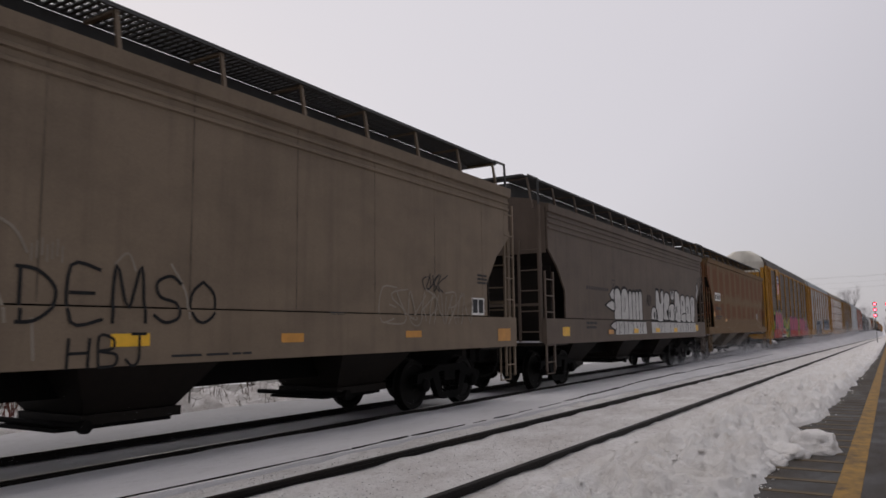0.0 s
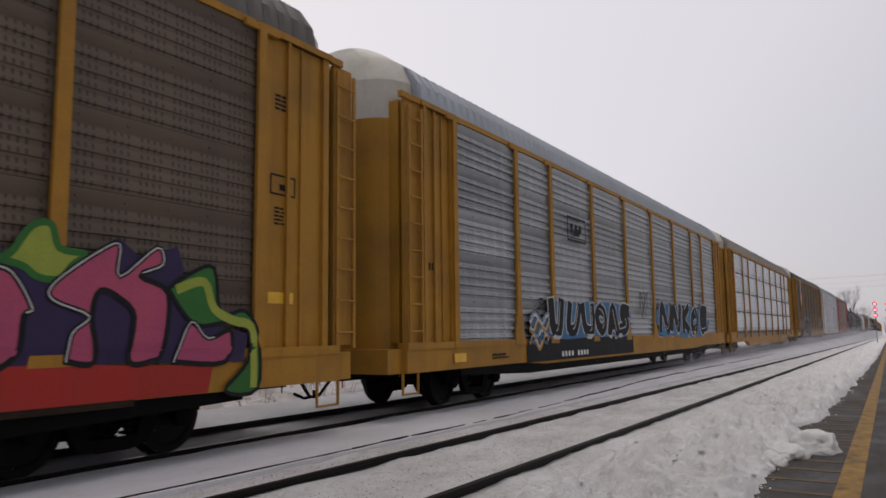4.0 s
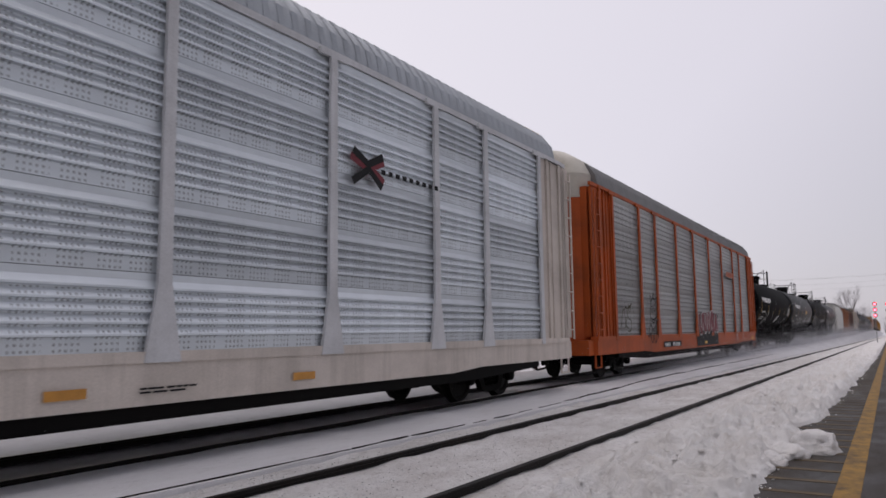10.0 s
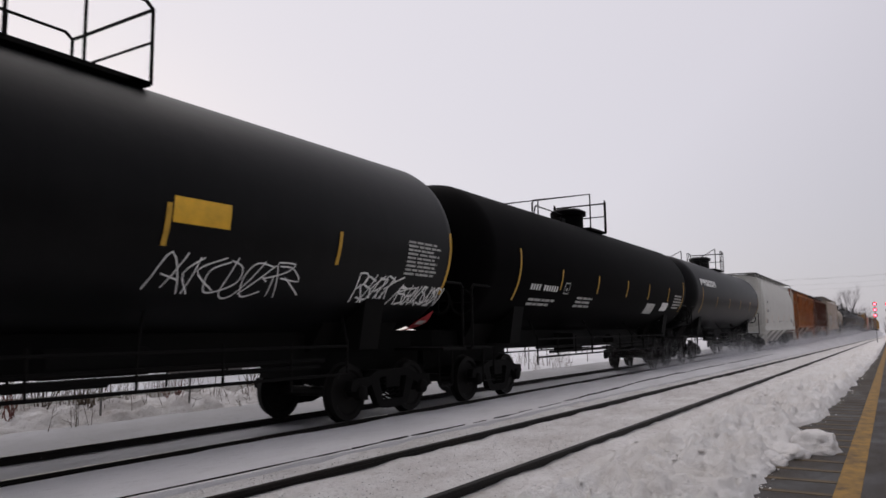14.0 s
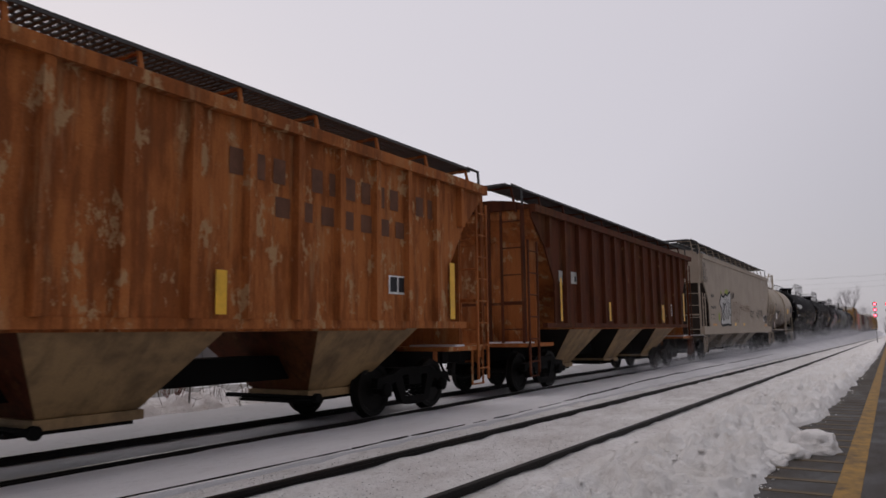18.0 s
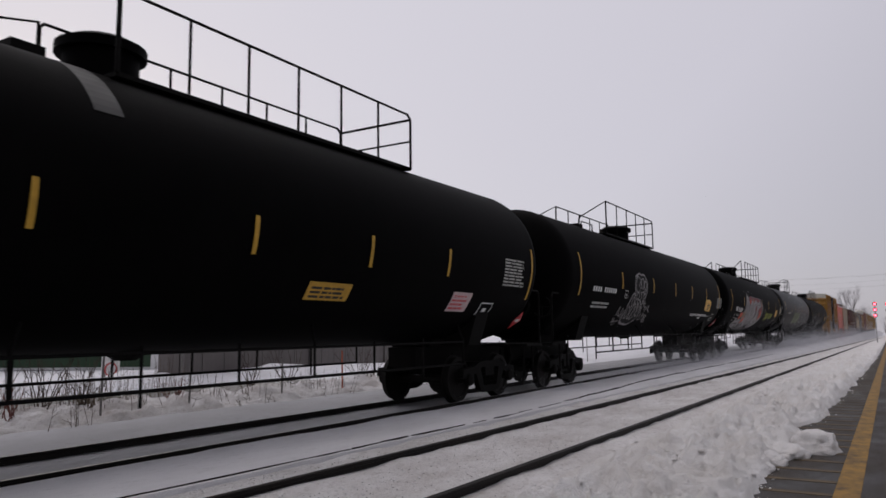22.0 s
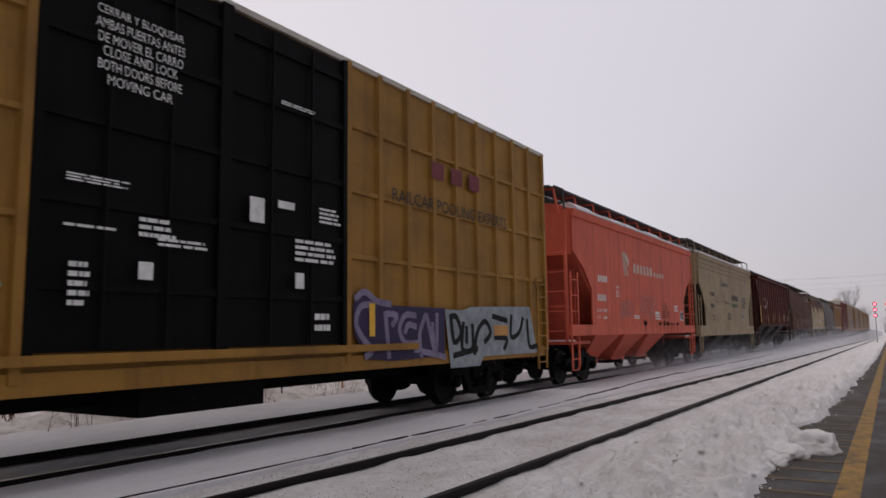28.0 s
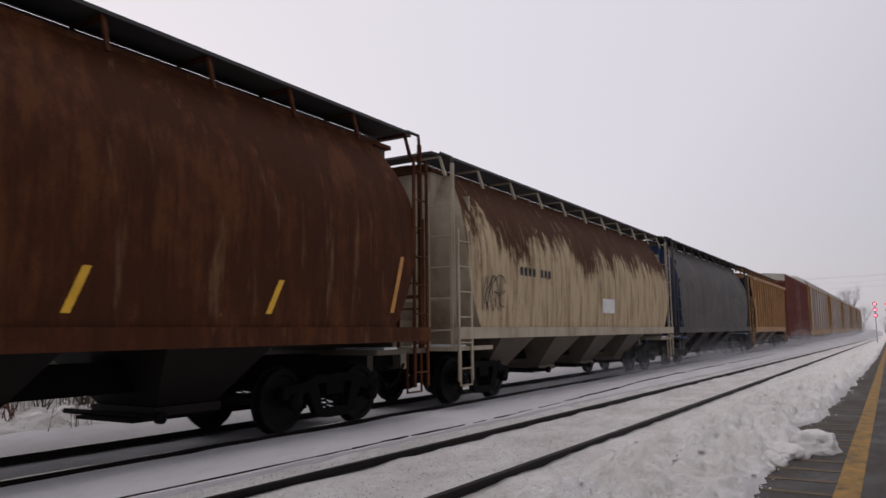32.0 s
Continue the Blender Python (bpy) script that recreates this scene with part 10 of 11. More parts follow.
for base, count, pitch, tall in ((11.15, 5, 1.10, 2.02), (17.95, 4, 1.04, 1.98)):
    cloud(rack_1, [(base - 0.35, 0.74), (base - 0.3, tall + 0.05), (base + 0.4, tall + 0.30), (base + count * pitch - 0.3, tall + 0.24), (base + count * pitch, tall - 0.2), (base + count * pitch + 0.1, 0.74)], SPRAY_PLUM)
    for k in range(count):
        u0 = base + pitch * k
        form = ([[(u0 + 0.1, 0.9), (u0 + 0.12, tall), (u0 + 0.72, tall - 0.05), (u0 + 0.75, 0.9)]], [[(u0 + 0.15, 0.9), (u0 + 0.15, tall)], [(u0 + 0.8, tall), (u0 + 0.25, 1.45), (u0 + 0.8, 0.9)]],
                [[(u0 + 0.1, 0.9), (u0 + 0.45, tall + 0.05), (u0 + 0.85, 0.9)], [(u0 + 0.3, 1.3), (u0 + 0.65, 1.3)]])[k % 3]
        sprayed(rack_1, form, 0.40, SPRAY_HOT, SPRAY_PLUM, None, 0.014)
        flat(rack_1, rect(u0 - 0.12, 0.76, pitch + 0.02, 0.46, 3), PLACES[rack_1.name], SPRAY_SCARLET, "graffiti_base", "", 0.021 + 0.0004 * k)
scrawl(rack_1, 8.85, 1.78, 0.62, 0.42, "KK", SPRAY_WHITE, 0.05)
flat(rack_1, blocks(5.95, 0.80, 0.21, 0.12, "xxxx  xxxxxx"), PLACES[rack_1.name], WHITE_PAINT, "stencil_line", "", 0.026)
cloud(rack_1, [(22.24, 2.2), (22.77, 2.09), (23.11, 2.23), (23.44, 2.43), (23.69, 2.25), (24.18, 2.4), (24.28, 2.13), (24.06, 1.9), (24.38, 1.56), (25.25, 1.43), (25.21, 1.08), (22.3, 1.15)], SPRAY_VIOLET, 0.006)
outlined(rack_1, [(22.14, 2.13), (22.34, 2.16), (22.53, 2.44), (22.72, 2.48), (22.81, 2.26), (23.08, 2.22), (22.94, 2.1), (22.83, 1.96), (22.61, 1.97), (22.45, 2.07)], SPRAY_LIME, SPRAY_GREEN, 0.07, 0.008, "graffiti_ribbon")
cloud(rack_1, [(22.3, 1.15), (22.99, 1.14), (23.68, 1.10), (24.73, 1.06), (24.66, 0.75), (23.37, 0.75), (22.0, 0.75), (22.0, 1.15)], SPRAY_SCARLET, 0.010, "graffiti_base")
for form in ([(22.15, 2.05), (22.37, 2.0), (22.57, 1.68), (22.5, 1.6), (22.45, 1.24), (22.15, 1.16)], [(22.93, 1.17), (22.97, 1.44), (23.14, 1.61), (22.76, 1.76), (22.78, 1.93), (23.23, 2.27), (23.45, 2.35), (23.46, 2.02), (23.9, 2.36), (23.98, 2.18), (23.7, 2.04), (24.06, 1.87), (24.02, 1.25), (23.88, 1.14), (23.61, 1.15), (23.65, 1.61), (23.48, 1.79), (23.25, 1.87), (23.17, 1.61), (23.23, 1.16)], [(24.17, 1.12), (24.38, 1.56), (24.63, 1.37), (24.97, 1.46), (24.9, 1.09)]):
    body = outlined(rack_1, form, SPRAY_HOT, SPRAY_BLACK, 0.06, 0.013)
    ring_of = bent(form + [form[0]])
    flat(body, stroke(ring_of[: len(ring_of) // 2], 0.018), PLACES[rack_1.name], SPRAY_WHITE, "rim", "", 0.019)
outlined(rack_1, [(24.06, 1.92), (24.36, 2.11), (24.69, 2.19), (24.81, 1.66), (25.19, 1.7), (25.43, 1.38), (25.43, 0.74), (24.91, 0.75), (25.26, 1.08), (25.25, 1.46), (24.93, 1.56), (24.43, 1.53)], SPRAY_GREEN, SPRAY_BLACK, 0.05, 0.015, "graffiti_ribbon")
flat(rack_1, stroke(bent([(24.2, 1.93), (24.55, 2.02), (24.70, 1.72), (25.0, 1.58), (25.30, 1.50), (25.36, 1.1), (25.36, 0.80)]), 0.11), PLACES[rack_1.name], SPRAY_LIME, "graffiti_ribbon", "", 0.019)

# the silver piece on the long tank car
SPRAY_ASH = paint("ash_silver_spray", (0.31, 0.295, 0.295), (0.12, 0.11, 0.11), 0.7, 0.5, seed=63, blotch=2.5)
SPRAY_HAZE = paint("thin_silver_overspray", (0.10, 0.09, 0.09), (0.006, 0.006, 0.006), 0.95, 0.9, seed=64, blotch=2.2)
SPRAY_DUSK = plain("dark_grey_spray", (0.022, 0.022, 0.022), 0.8, 0, 0.1, 0.3, 4)
# a plump bubble figure in thin grey outline, with tags either side
cloud(tank_q, bent([(6.09, 3.04), (6.48, 3.17), (6.73, 3.14), (7.04, 3.15), (7.29, 2.91), (7.3, 2.6), (7.14, 2.33), (7.04, 2.17), (7.24, 2.03), (7.18, 1.75), (6.81, 1.6), (6.42, 1.61), (5.85, 1.69), (5.67, 2.07), (5.78, 2.37), (5.95, 2.52), (6.18, 2.47), (6.03, 2.7), (6.09, 3.04)]), SPRAY_DUSK, 0.005)
ring_line = bent([(6.09, 3.04), (6.48, 3.17), (6.73, 3.14), (7.04, 3.15), (7.29, 2.91), (7.3, 2.6), (7.14, 2.33), (7.04, 2.17), (7.24, 2.03), (7.18, 1.75), (6.81, 1.6), (6.42, 1.61), (5.85, 1.69), (5.67, 2.07), (5.78, 2.37), (5.95, 2.52), (6.18, 2.47), (6.03, 2.7), (6.09, 3.04)])
flat(tank_q, stroke(ring_line, 0.055), PLACES[tank_q.name], SPRAY_ASH, "graffiti_outline", "", 0.009)
for form in ([(6.17, 2.98), (6.3, 3.06), (6.44, 3.03), (6.59, 2.93), (6.54, 2.71), (6.4, 2.58), (6.19, 2.62), (6.11, 2.77)],
             [(6.66, 3.0), (6.88, 3.02), (6.93, 2.83), (6.76, 2.7), (6.64, 2.79)],
             [(7.0, 2.97), (7.16, 2.9), (7.19, 2.61), (7.03, 2.53), (6.95, 2.74)],
             [(6.29, 2.48), (6.43, 2.58), (6.55, 2.48), (6.43, 2.37), (6.3, 2.38)],
             [(6.68, 2.58), (6.94, 2.59), (7.04, 2.38), (6.96, 2.22), (6.79, 2.3), (6.79, 2.45)],
             [(5.93, 2.3), (6.01, 2.42), (6.18, 2.36), (6.2, 2.19), (6.06, 2.14)],
             [(5.8, 2.0), (5.85, 2.13), (6.08, 2.04), (6.15, 1.88), (6.0, 1.78)],
             [(6.22, 2.08), (6.3, 2.26), (6.42, 2.18), (6.43, 1.98), (6.43, 1.81), (6.25, 1.8)],
             [(6.53, 2.13), (6.67, 2.2), (6.75, 2.0), (6.72, 1.79), (6.52, 1.78), (6.53, 1.96)],
             [(6.75, 2.0), (6.81, 2.15), (7.0, 2.11), (7.1, 1.93), (6.92, 1.86)],
             [(6.48, 2.33), (6.66, 2.36), (6.72, 2.25), (6.59, 2.22)]):
    outlined(tank_q, form, SPRAY_DUSK, SPRAY_ASH, 0.036, 0.011)
for form in ([(6.32, 2.79), (6.36, 2.84), (6.41, 2.8), (6.37, 2.74)], [(6.46, 2.86), (6.5, 2.92), (6.55, 2.87), (6.51, 2.81)], [(7.02, 2.69), (7.06, 2.75), (7.12, 2.7), (7.08, 2.64)], [(6.3, 2.19), (6.32, 2.24), (6.39, 2.19), (6.37, 2.14)], [(6.85, 2.02), (6.87, 2.08), (6.95, 2.03), (6.93, 1.97)], [(6.57, 2.13), (6.59, 2.19), (6.66, 2.14), (6.64, 2.09)]):
    outlined(tank_q, form, SPRAY_BLACK, SPRAY_ASH, 0.018, 0.016, "graffiti_eye")
for line in ([(5.0, 1.85), (5.05, 2.11), (5.11, 1.85)],
             [(5.19, 1.98), (5.27, 1.84)],
             [(5.22, 1.84), (5.35, 1.87)],
             [(5.45, 1.8), (5.32, 2.07), (5.52, 1.95), (5.46, 1.8)],
             [(4.98, 1.78), (5.13, 1.71), (5.08, 1.64)],
             [(5.15, 1.78), (5.33, 1.59)],
             [(5.16, 1.67), (5.65, 1.7)],
             [(5.59, 1.78), (5.5, 1.56)],
             [(5.55, 1.93), (5.68, 1.81)],
             [(7.18, 2.24), (7.42, 2.26)],
             [(7.21, 2.31), (7.41, 2.16)],
             [(7.33, 2.32), (7.29, 2.16)],
             [(7.47, 2.17), (7.47, 2.06), (7.59, 2.18), (7.63, 1.99), (7.71, 2.15)],
             [(7.71, 2.15), (7.92, 2.07), (7.89, 2.2), (7.76, 2.16)],
             [(7.92, 2.07), (8.16, 2.0)],
             [(7.48, 1.71), (7.41, 1.94), (7.55, 1.76), (7.43, 1.77)],
             [(7.72, 1.7), (7.61, 1.95), (7.9, 1.74)],
             [(7.72, 1.93), (7.95, 1.84), (7.98, 1.71)],
             [(8.16, 1.68), (7.94, 1.9), (8.2, 1.85), (8.09, 1.78), (8.37, 1.7), (8.16, 1.68)]):
    flat(tank_q, stroke(bent(line), 0.028), PLACES[tank_q.name], SPRAY_ASH, "graffiti_line", "", 0.010)
# looping chalky tags on the last long tank car
for line in ([(11.08, 2.38), (11.12, 2.5), (11.2, 2.42), (11.14, 2.38), (11.28, 2.52), (11.3, 2.42)],
             [(11.36, 2.45), (11.42, 2.58)],
             [(11.33, 2.5), (11.5, 2.53)],
             [(11.03, 2.33), (11.2, 2.37), (11.38, 2.36)],
             [(10.89, 1.73), (11.1, 1.85), (11.3, 1.93)],
             [(11.04, 1.95), (11.26, 2.08), (11.38, 2.2)],
             [(11.2, 1.97), (11.5, 2.0)],
             [(11.52, 2.36), (11.38, 2.3), (11.33, 2.0), (11.42, 1.87), (11.58, 1.98), (11.64, 2.2), (11.56, 2.3), (11.62, 2.46), (11.7, 2.3), (11.78, 2.5), (11.8, 2.28), (11.9, 2.22)],
             [(11.66, 2.24), (11.82, 2.42), (12.0, 2.36), (12.05, 2.2), (11.86, 2.18), (12.1, 2.13)],
             [(11.7, 2.08), (11.85, 2.04), (12.1, 2.1)],
             [(12.05, 2.3), (12.2, 2.55), (12.2, 2.34), (12.38, 2.54), (12.32, 2.34), (12.47, 2.5)],
             [(12.12, 2.2), (12.1, 2.02), (12.18, 1.9), (12.36, 2.02), (12.5, 2.24)],
             [(12.3, 2.12), (12.5, 2.18), (12.75, 2.0), (12.82, 1.89)],
             [(12.5, 2.28), (12.92, 2.28)],
             [(12.6, 2.16), (12.8, 2.1), (13.05, 2.2), (12.9, 2.04), (13.1, 2.0), (13.35, 2.1)],
             [(12.95, 2.42), (13.1, 2.34), (13.18, 2.46), (13.24, 2.3), (13.36, 2.44), (13.4, 2.28)],
             [(13.1, 2.26), (13.3, 2.18), (13.52, 2.3), (13.6, 2.48)],
             [(12.98, 2.46), (13.4, 2.46), (13.76, 2.4)],
             [(13.5, 2.44), (13.62, 2.3), (13.74, 2.38), (13.7, 2.22), (13.94, 2.24)],
             [(13.2, 2.06), (13.5, 2.0), (13.74, 2.12), (13.55, 2.16), (13.9, 2.18)],
             [(13.3, 2.1), (13.42, 1.92)], [(13.62, 1.98), (13.58, 1.9)]):
    flat(tank_x, stroke(bent(line), 0.034), PLACES[tank_x.name], SPRAY_ASH, "graffiti_line", "", 0.010)
SPRAY_CORAL = plain("coral_spray", (0.55, 0.10, 0.06), 0.7, 0, 0.2, 0.2, 4)
cloud(tank_s, bent([(3.0, 1.42), (3.75, 1.89), (4.26, 1.95), (5.13, 2.34), (5.61, 2.91), (6.03, 3.38), (6.54, 3.14), (7.55, 3.22), (9.09, 3.18), (10.76, 3.14), (11.84, 2.6), (11.56, 1.86), (9.83, 1.38), (5.36, 1.38), (3.0, 1.42)]), SPRAY_HAZE)
cloud(tank_s, bent([(6.4, 2.9), (6.7, 3.12), (7.3, 3.2), (8.2, 3.06), (9.4, 3.16), (10.7, 3.0), (11.3, 2.5), (10.6, 2.3), (8.0, 2.6), (6.4, 2.9)]), SPRAY_MAROON, 0.006, "graffiti_haze")
for form in ([(3.41, 1.49), (3.83, 1.85), (4.36, 1.88), (4.93, 1.89), (5.36, 1.74), (5.81, 1.71), (5.36, 1.47), (4.75, 1.42), (4.1, 1.45)], [(5.24, 2.28), (5.74, 2.54), (5.67, 2.95), (6.03, 3.19), (6.41, 3.04), (6.96, 2.47), (6.55, 2.12), (5.92, 1.98), (5.47, 1.56), (4.94, 1.59), (5.35, 1.95)],
             [(5.92, 1.98), (6.55, 2.44), (7.03, 2.73), (7.55, 3.0), (8.02, 2.82), (8.1, 2.19), (7.85, 1.56), (7.1, 1.48), (6.55, 1.72), (6.17, 1.56)], [(8.11, 2.83), (9.08, 3.02), (9.27, 2.79), (8.71, 2.6), (9.07, 2.14), (8.61, 1.71), (8.01, 1.57), (8.18, 2.2)],
             [(9.18, 2.88), (10.53, 2.94), (10.74, 2.64), (9.97, 2.54), (10.39, 1.99), (11.2, 2.12), (11.43, 1.91), (10.26, 1.47), (9.06, 1.45), (8.88, 1.85), (9.45, 2.16)]):
    body = outlined(tank_s, form, SPRAY_ASH, SPRAY_BLACK, 0.05, 0.010)
    ring_of = bent(form + [form[0]])
    flat(body, stroke(ring_of, 0.016), PLACES[tank_s.name], SPRAY_WHITE, "rim", "", 0.015)
for line in ([(5.79, 2.62), (6.03, 2.8), (6.25, 2.5), (6.1, 2.3)], [(6.42, 2.19), (7.17, 2.57), (7.39, 2.16), (7.1, 1.75)], [(7.55, 2.75), (7.7, 2.4), (7.5, 1.9), (7.7, 1.65)], [(8.36, 2.71), (8.89, 2.80)], [(8.5, 2.3), (8.6, 1.95), (8.35, 1.75)], [(9.5, 2.75), (10.3, 2.78)], [(9.7, 2.45), (9.75, 2.0), (10.1, 1.75), (10.8, 1.95)], [(9.2, 1.75), (9.5, 1.62)], [(3.9, 1.65), (4.5, 1.72), (5.0, 1.66)], [(5.5, 1.85), (5.75, 2.15), (6.2, 2.2)]):
    flat(tank_s, stroke(bent(line), 0.045), PLACES[tank_s.name], SPRAY_BLACK, "graffiti_line", "", 0.018)
for poly in ([(4.3, 2.25), (5.08, 2.27), (4.78, 1.97), (4.35, 1.92)], [(5.41, 1.92), (6.1, 2.06), (5.99, 1.79), (5.58, 1.72)], [(6.68, 2.99), (6.96, 2.94), (7.03, 3.11), (7.17, 2.96), (7.32, 3.04), (7.03, 2.77), (6.75, 2.79)], [(10.51, 2.41), (11.09, 2.44), (11.2, 2.12), (10.6, 1.89)]):
    cloud(tank_s, poly, SPRAY_CORAL, 0.020, "graffiti_accent")
cloud(tank_s, [(5.03, 2.19), (5.92, 2.4), (5.8, 2.16), (5.35, 1.95), (5.03, 2.01)], SPRAY_TAN, 0.019, "graffiti_accent")
mark_up(tank_s, 2.78, 2.30, 0.72, 0.27, "xxxx", WHITE_PAINT)
mark_up(tank_s, 3.68, 2.27, 1.05, 0.27, "xxxxxx", WHITE_PAINT)
print_(tank_s, 2.77, 2.08, 0.5, 0.11, "LD LMT", GREY_PAINT)
print_(tank_s, 2.77, 1.92, 0.5, 0.11, "LT WT", GREY_PAINT)
small(tank_s, 3.4, 2.09, 0.85, 0.10, 1, GREY_PAINT)
small(tank_s, 3.4, 1.93, 0.85, 0.10, 1, GREY_PAINT)
frame_mark(tank_s, 2.78, 1.66, 0.30, 0.22, GREY_PAINT)
tag(rack_6, 20.89, 0.80, 0.32, 0.75, 210, 2, SPRAY_WHITE, 0.03)
tag(rack_6, 22.71, 0.80, 0.32, 0.75, 228, 2, SPRAY_WHITE, 0.03)
mark_up(car_o, 8.8, 3.36, 4.9, 0.42, "xxxxxxxxxx xx", SPRAY_BROWN)
mark_up(car_o, 9.6, 2.92, 3.2, 0.34, "xxxxxxx", SPRAY_BROWN)
placard(car_o, 12.15, 2.03, 0.5, 0.3, DARK_PAINT)
SPRAY_LILAC = plain("lilac_grey_spray", (0.21, 0.18, 0.27), 0.7, 0, 0.2, 0.4, 4)
SPRAY_FROST = plain("frosty_grey_spray", (0.27, 0.30, 0.32), 0.7, 0, 0.25, 0.4, 4)
# a piece over the lower side: dark plum forms that turn pale towards the end of the car
cloud(box_y, [(11.74, 1.83), (11.85, 2.0), (12.13, 2.01), (12.54, 1.84), (14.33, 1.83), (14.31, 1.0), (12.73, 0.97), (12.08, 1.02), (11.77, 1.39)], SPRAY_VIOLET, 0.006)
cloud(box_y, [(14.33, 1.81), (14.97, 1.81), (15.32, 1.88), (17.88, 1.94), (18.24, 0.94), (15.75, 0.94), (15.6, 0.77), (14.51, 0.77)], SPRAY_FROST, 0.008)
for line in ([(12.16, 1.84), (11.91, 1.8), (11.8, 1.56), (11.97, 1.33), (12.19, 1.15), (12.05, 1.06)],
             [(11.8, 1.93), (12.02, 2.03), (12.3, 1.9), (12.66, 1.86)],
             [(12.54, 1.71), (12.63, 1.04)],
             [(12.6, 1.71), (12.85, 1.68), (12.73, 1.54)],
             [(13.38, 1.69), (13.08, 1.69), (12.92, 1.47), (13.08, 1.25), (13.44, 1.24)],
             [(13.08, 1.43), (13.18, 1.54), (13.38, 1.51)],
             [(13.55, 1.02), (13.51, 1.39), (13.69, 1.7)],
             [(13.73, 1.7), (14.01, 1.04), (14.06, 1.71)],
             [(13.91, 1.55), (13.94, 1.24)],
             [(13.37, 1.13), (14.31, 0.98)]):
    flat(box_y, stroke(bent(line), 0.10), PLACES[box_y.name], SPRAY_LILAC, "graffiti_line", "", 0.010)
for line in ([(14.52, 1.68), (14.63, 1.23), (14.88, 1.39), (14.72, 1.68), (14.52, 1.68)],
             [(14.97, 1.56), (14.92, 1.1), (15.3, 1.1), (15.31, 1.52)],
             [(15.09, 1.48), (15.09, 1.23)],
             [(15.39, 1.01), (15.49, 1.39), (15.81, 1.61), (16.04, 1.39), (15.8, 1.22)],
             [(16.23, 1.3), (16.74, 1.26), (16.63, 1.07)],
             [(16.97, 1.72), (16.95, 1.3), (17.33, 1.39), (17.52, 1.68)],
             [(17.74, 1.64), (17.83, 1.1), (18.19, 1.09)],
             [(14.63, 0.99), (15.48, 1.09)],
             [(16.15, 1.71), (16.75, 1.63)]):
    flat(box_y, stroke(bent(line), 0.11), PLACES[box_y.name], SPRAY_DUSK, "graffiti_line", "", 0.012)
flat(box_y, rect(12.12, 1.36, 0.14, 0.5, 2), PLACES[box_y.name], YELLOW_TAPE, "reflector_strip", "", 0.016)
flat(box_y, rect(16.19, 1.33, 0.62, 0.2, 2), PLACES[box_y.name], ORANGE_TAPE, "reflector_strip", "", 0.016)


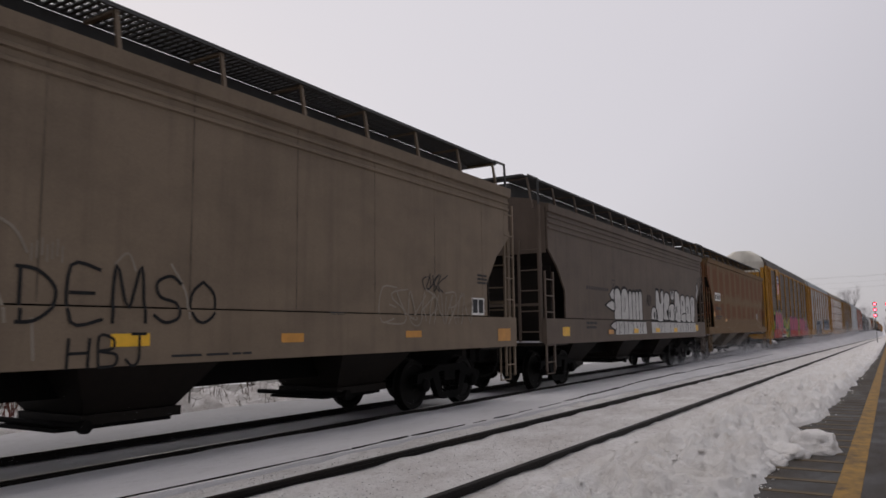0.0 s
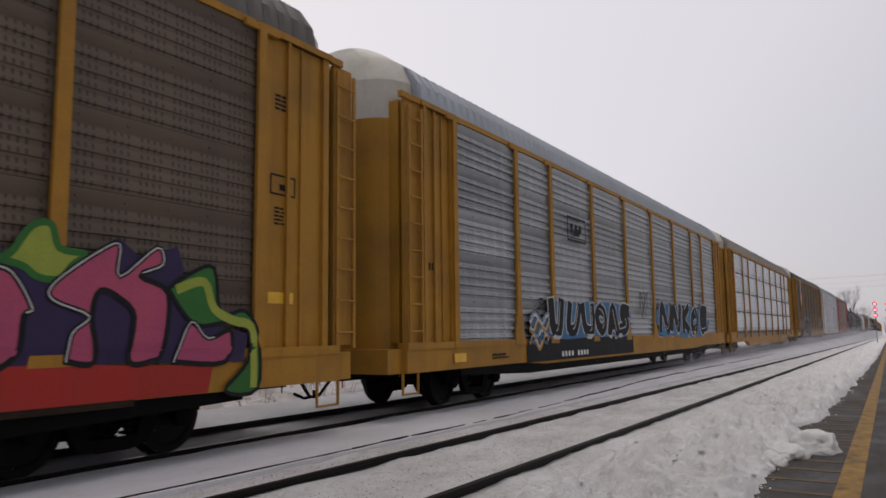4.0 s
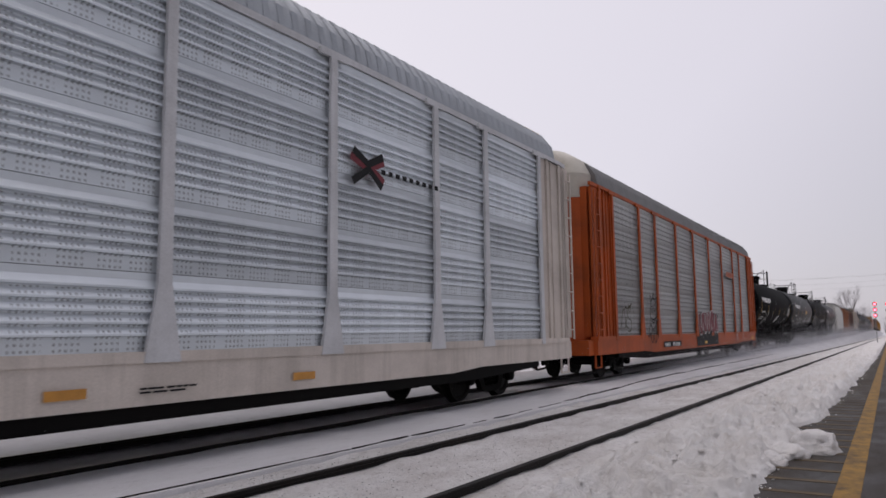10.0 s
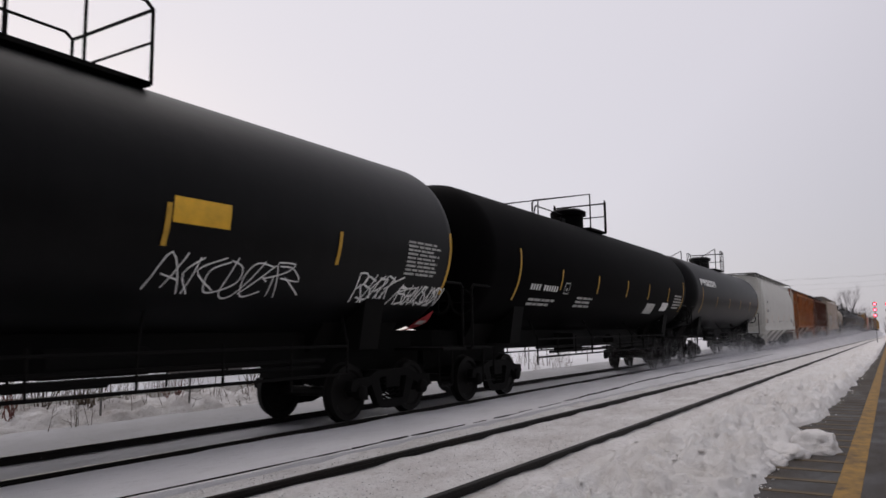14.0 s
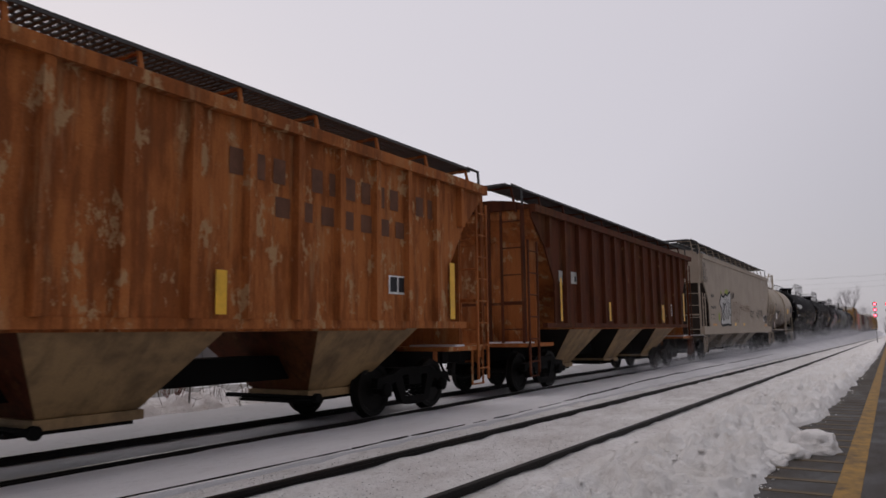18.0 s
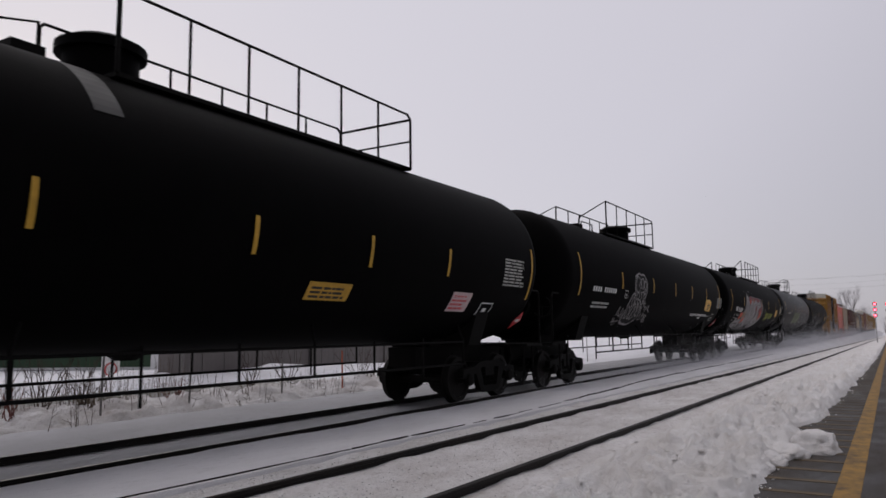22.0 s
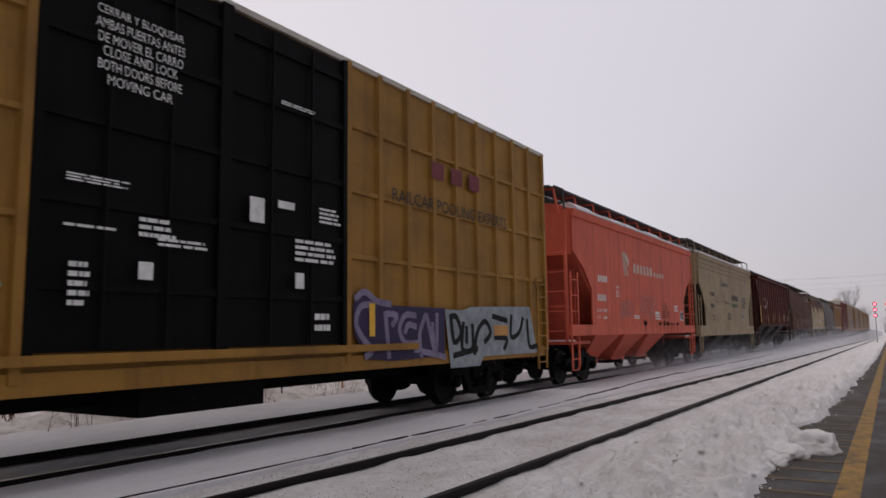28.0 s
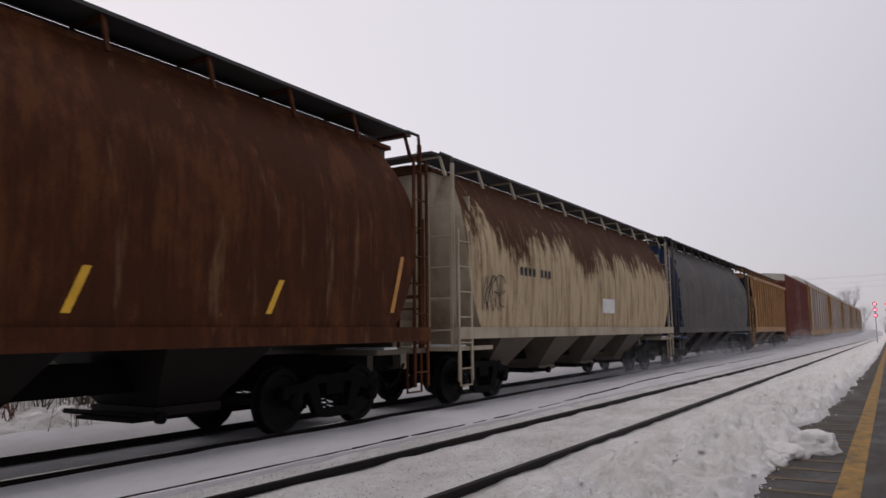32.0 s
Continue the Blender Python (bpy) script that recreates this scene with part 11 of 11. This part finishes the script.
# ---------- powder snow blown along by the train, and added haze ---
def powder(name, count, seed, y0, y1, size, tall, swell=0.0):
    """Loose flakes low beside the wheels, thicker in drifting puffs; swell thickens them further down the line."""
    rng = np.random.default_rng(seed)
    y = rng.uniform(y0, y1, count * 4)
    puff = np.clip(0.45 + 0.35 * np.sin(y * 0.45) + 0.3 * np.sin(y * 0.17 + 1.0), 0.12, 1.0)
    y = y[rng.random(count * 4) < puff * np.clip((y - y0) / max(1.0, swell), 0.12, 1.0)][:count]
    n = len(y)
    z = -0.02 + rng.exponential(tall, n)
    x = 1.1 + rng.normal(0.0, 0.75, n) * (0.6 + 0.8 * np.clip(z, 0, 1))
    r = rng.uniform(*size, n)[:, None]
    c = np.stack([x, y, z], 1)
    a = rng.normal(size=(n, 3))
    b = rng.normal(size=(n, 3))
    a /= np.linalg.norm(a, axis=1, keepdims=True)
    b -= a * (a * b).sum(1, keepdims=True)
    b /= np.linalg.norm(b, axis=1, keepdims=True)
    v = np.stack([c + a * r, c - a * r * 0.5 + b * r * 0.87, c - a * r * 0.5 - b * r * 0.87], 1).reshape(-1, 3)
    me = bpy.data.meshes.new(name)
    me.vertices.add(3 * n)
    me.vertices.foreach_set("co", v.astype(np.float32).ravel())
    me.loops.add(3 * n)
    me.loops.foreach_set("vertex_index", np.arange(3 * n, dtype=np.int32))
    me.polygons.add(n)
    me.polygons.foreach_set("loop_start", np.arange(0, 3 * n, 3, dtype=np.int32))
    me.update(calc_edges=True)
    me.materials.append(SNOW)
    ob = new(name, me)
    return tagged(ob, "fine snow flakes along the moving train, blown powder and added haze", "blown snow", kind="stuff")


POWDER = powder("blown_powder_snow", 130000, 3, -10.0, 480.0, (0.0016, 0.0036), 0.16)
NEAR_MIST = powder("low_snow_mist", 420000, 4, 20.0, 75.0, (0.0036, 0.0060), 0.30, 25.0)
FAR_MIST = powder("snow_mist", 330000, 5, 55.0, 190.0, (0.009, 0.015), 0.42, 30.0)
# tall thin spread of flakes, added to imitate hazy air further down the line
HAZE = powder("haze_flakes", 280000, 6, 45.0, 330.0, (0.009, 0.016), 2.3, 80.0)


# ---------- the train rolls ----------
# the train does not run quite evenly: metres behind its mean pace
LAGS = ((0.0, 0.1), (1.0, 0.0), (2.0, 0.0), (2.6, 0.0), (3.0, 0.26), (4.0, 0.06), (5.5, 0.1), (7.0, 0.32), (8.0, 0.1), (9.0, 0.0), (10.0, 0.2), (11.0, 0.0), (12.0, 0.15), (13.0, 0.15), (14.0, 0.22), (15.5, 0.2),
        (17.0, 0.22), (18.0, 0.0), (19.0, 0.0), (20.0, 0.2), (21.0, 0.2), (22.0, 0.15), (23.0, 0.2), (23.5, 0.05), (24.0, 0.8), (24.5, 0.4), (26.0, 0.2), (27.0, 0.3), (28.0, 0.2), (29.0, 0.05), (30.0, 0.0), (32.0, 0.0))


def motions():
    for car, s0 in CARS:
        walk(car, [(t, on_line(s0 + lag - SPEED * t)) for t, lag in LAGS])
    walk(POWDER, [(t, on_line(-0.5 * SPEED * t)) for t in range(0, 33, 4)])
    for drift in (NEAR_MIST, FAR_MIST, HAZE):
        walk(drift, [(t, on_line(-0.25 * t)) for t in range(0, 33, 4)])
    turn = math.degrees(SPEED / 0.457) / FPS
    for store, dy in ((LEAD_WHEELS, -0.89), (TRAIL_WHEELS, 0.89)):
        first = store[0]
        walk(first, [(i / FPS, pose(0, dy, 0.457, (turn * i) % 360)) for i in range(32 * FPS + 1)])
        for other in store[1:]:
            other.rotation_mode = "QUATERNION"
            other.animation_data_create()
            other.animation_data.action = first.animation_data.action
            other.animation_data.action_slot = first.animation_data.action_slot


motions()
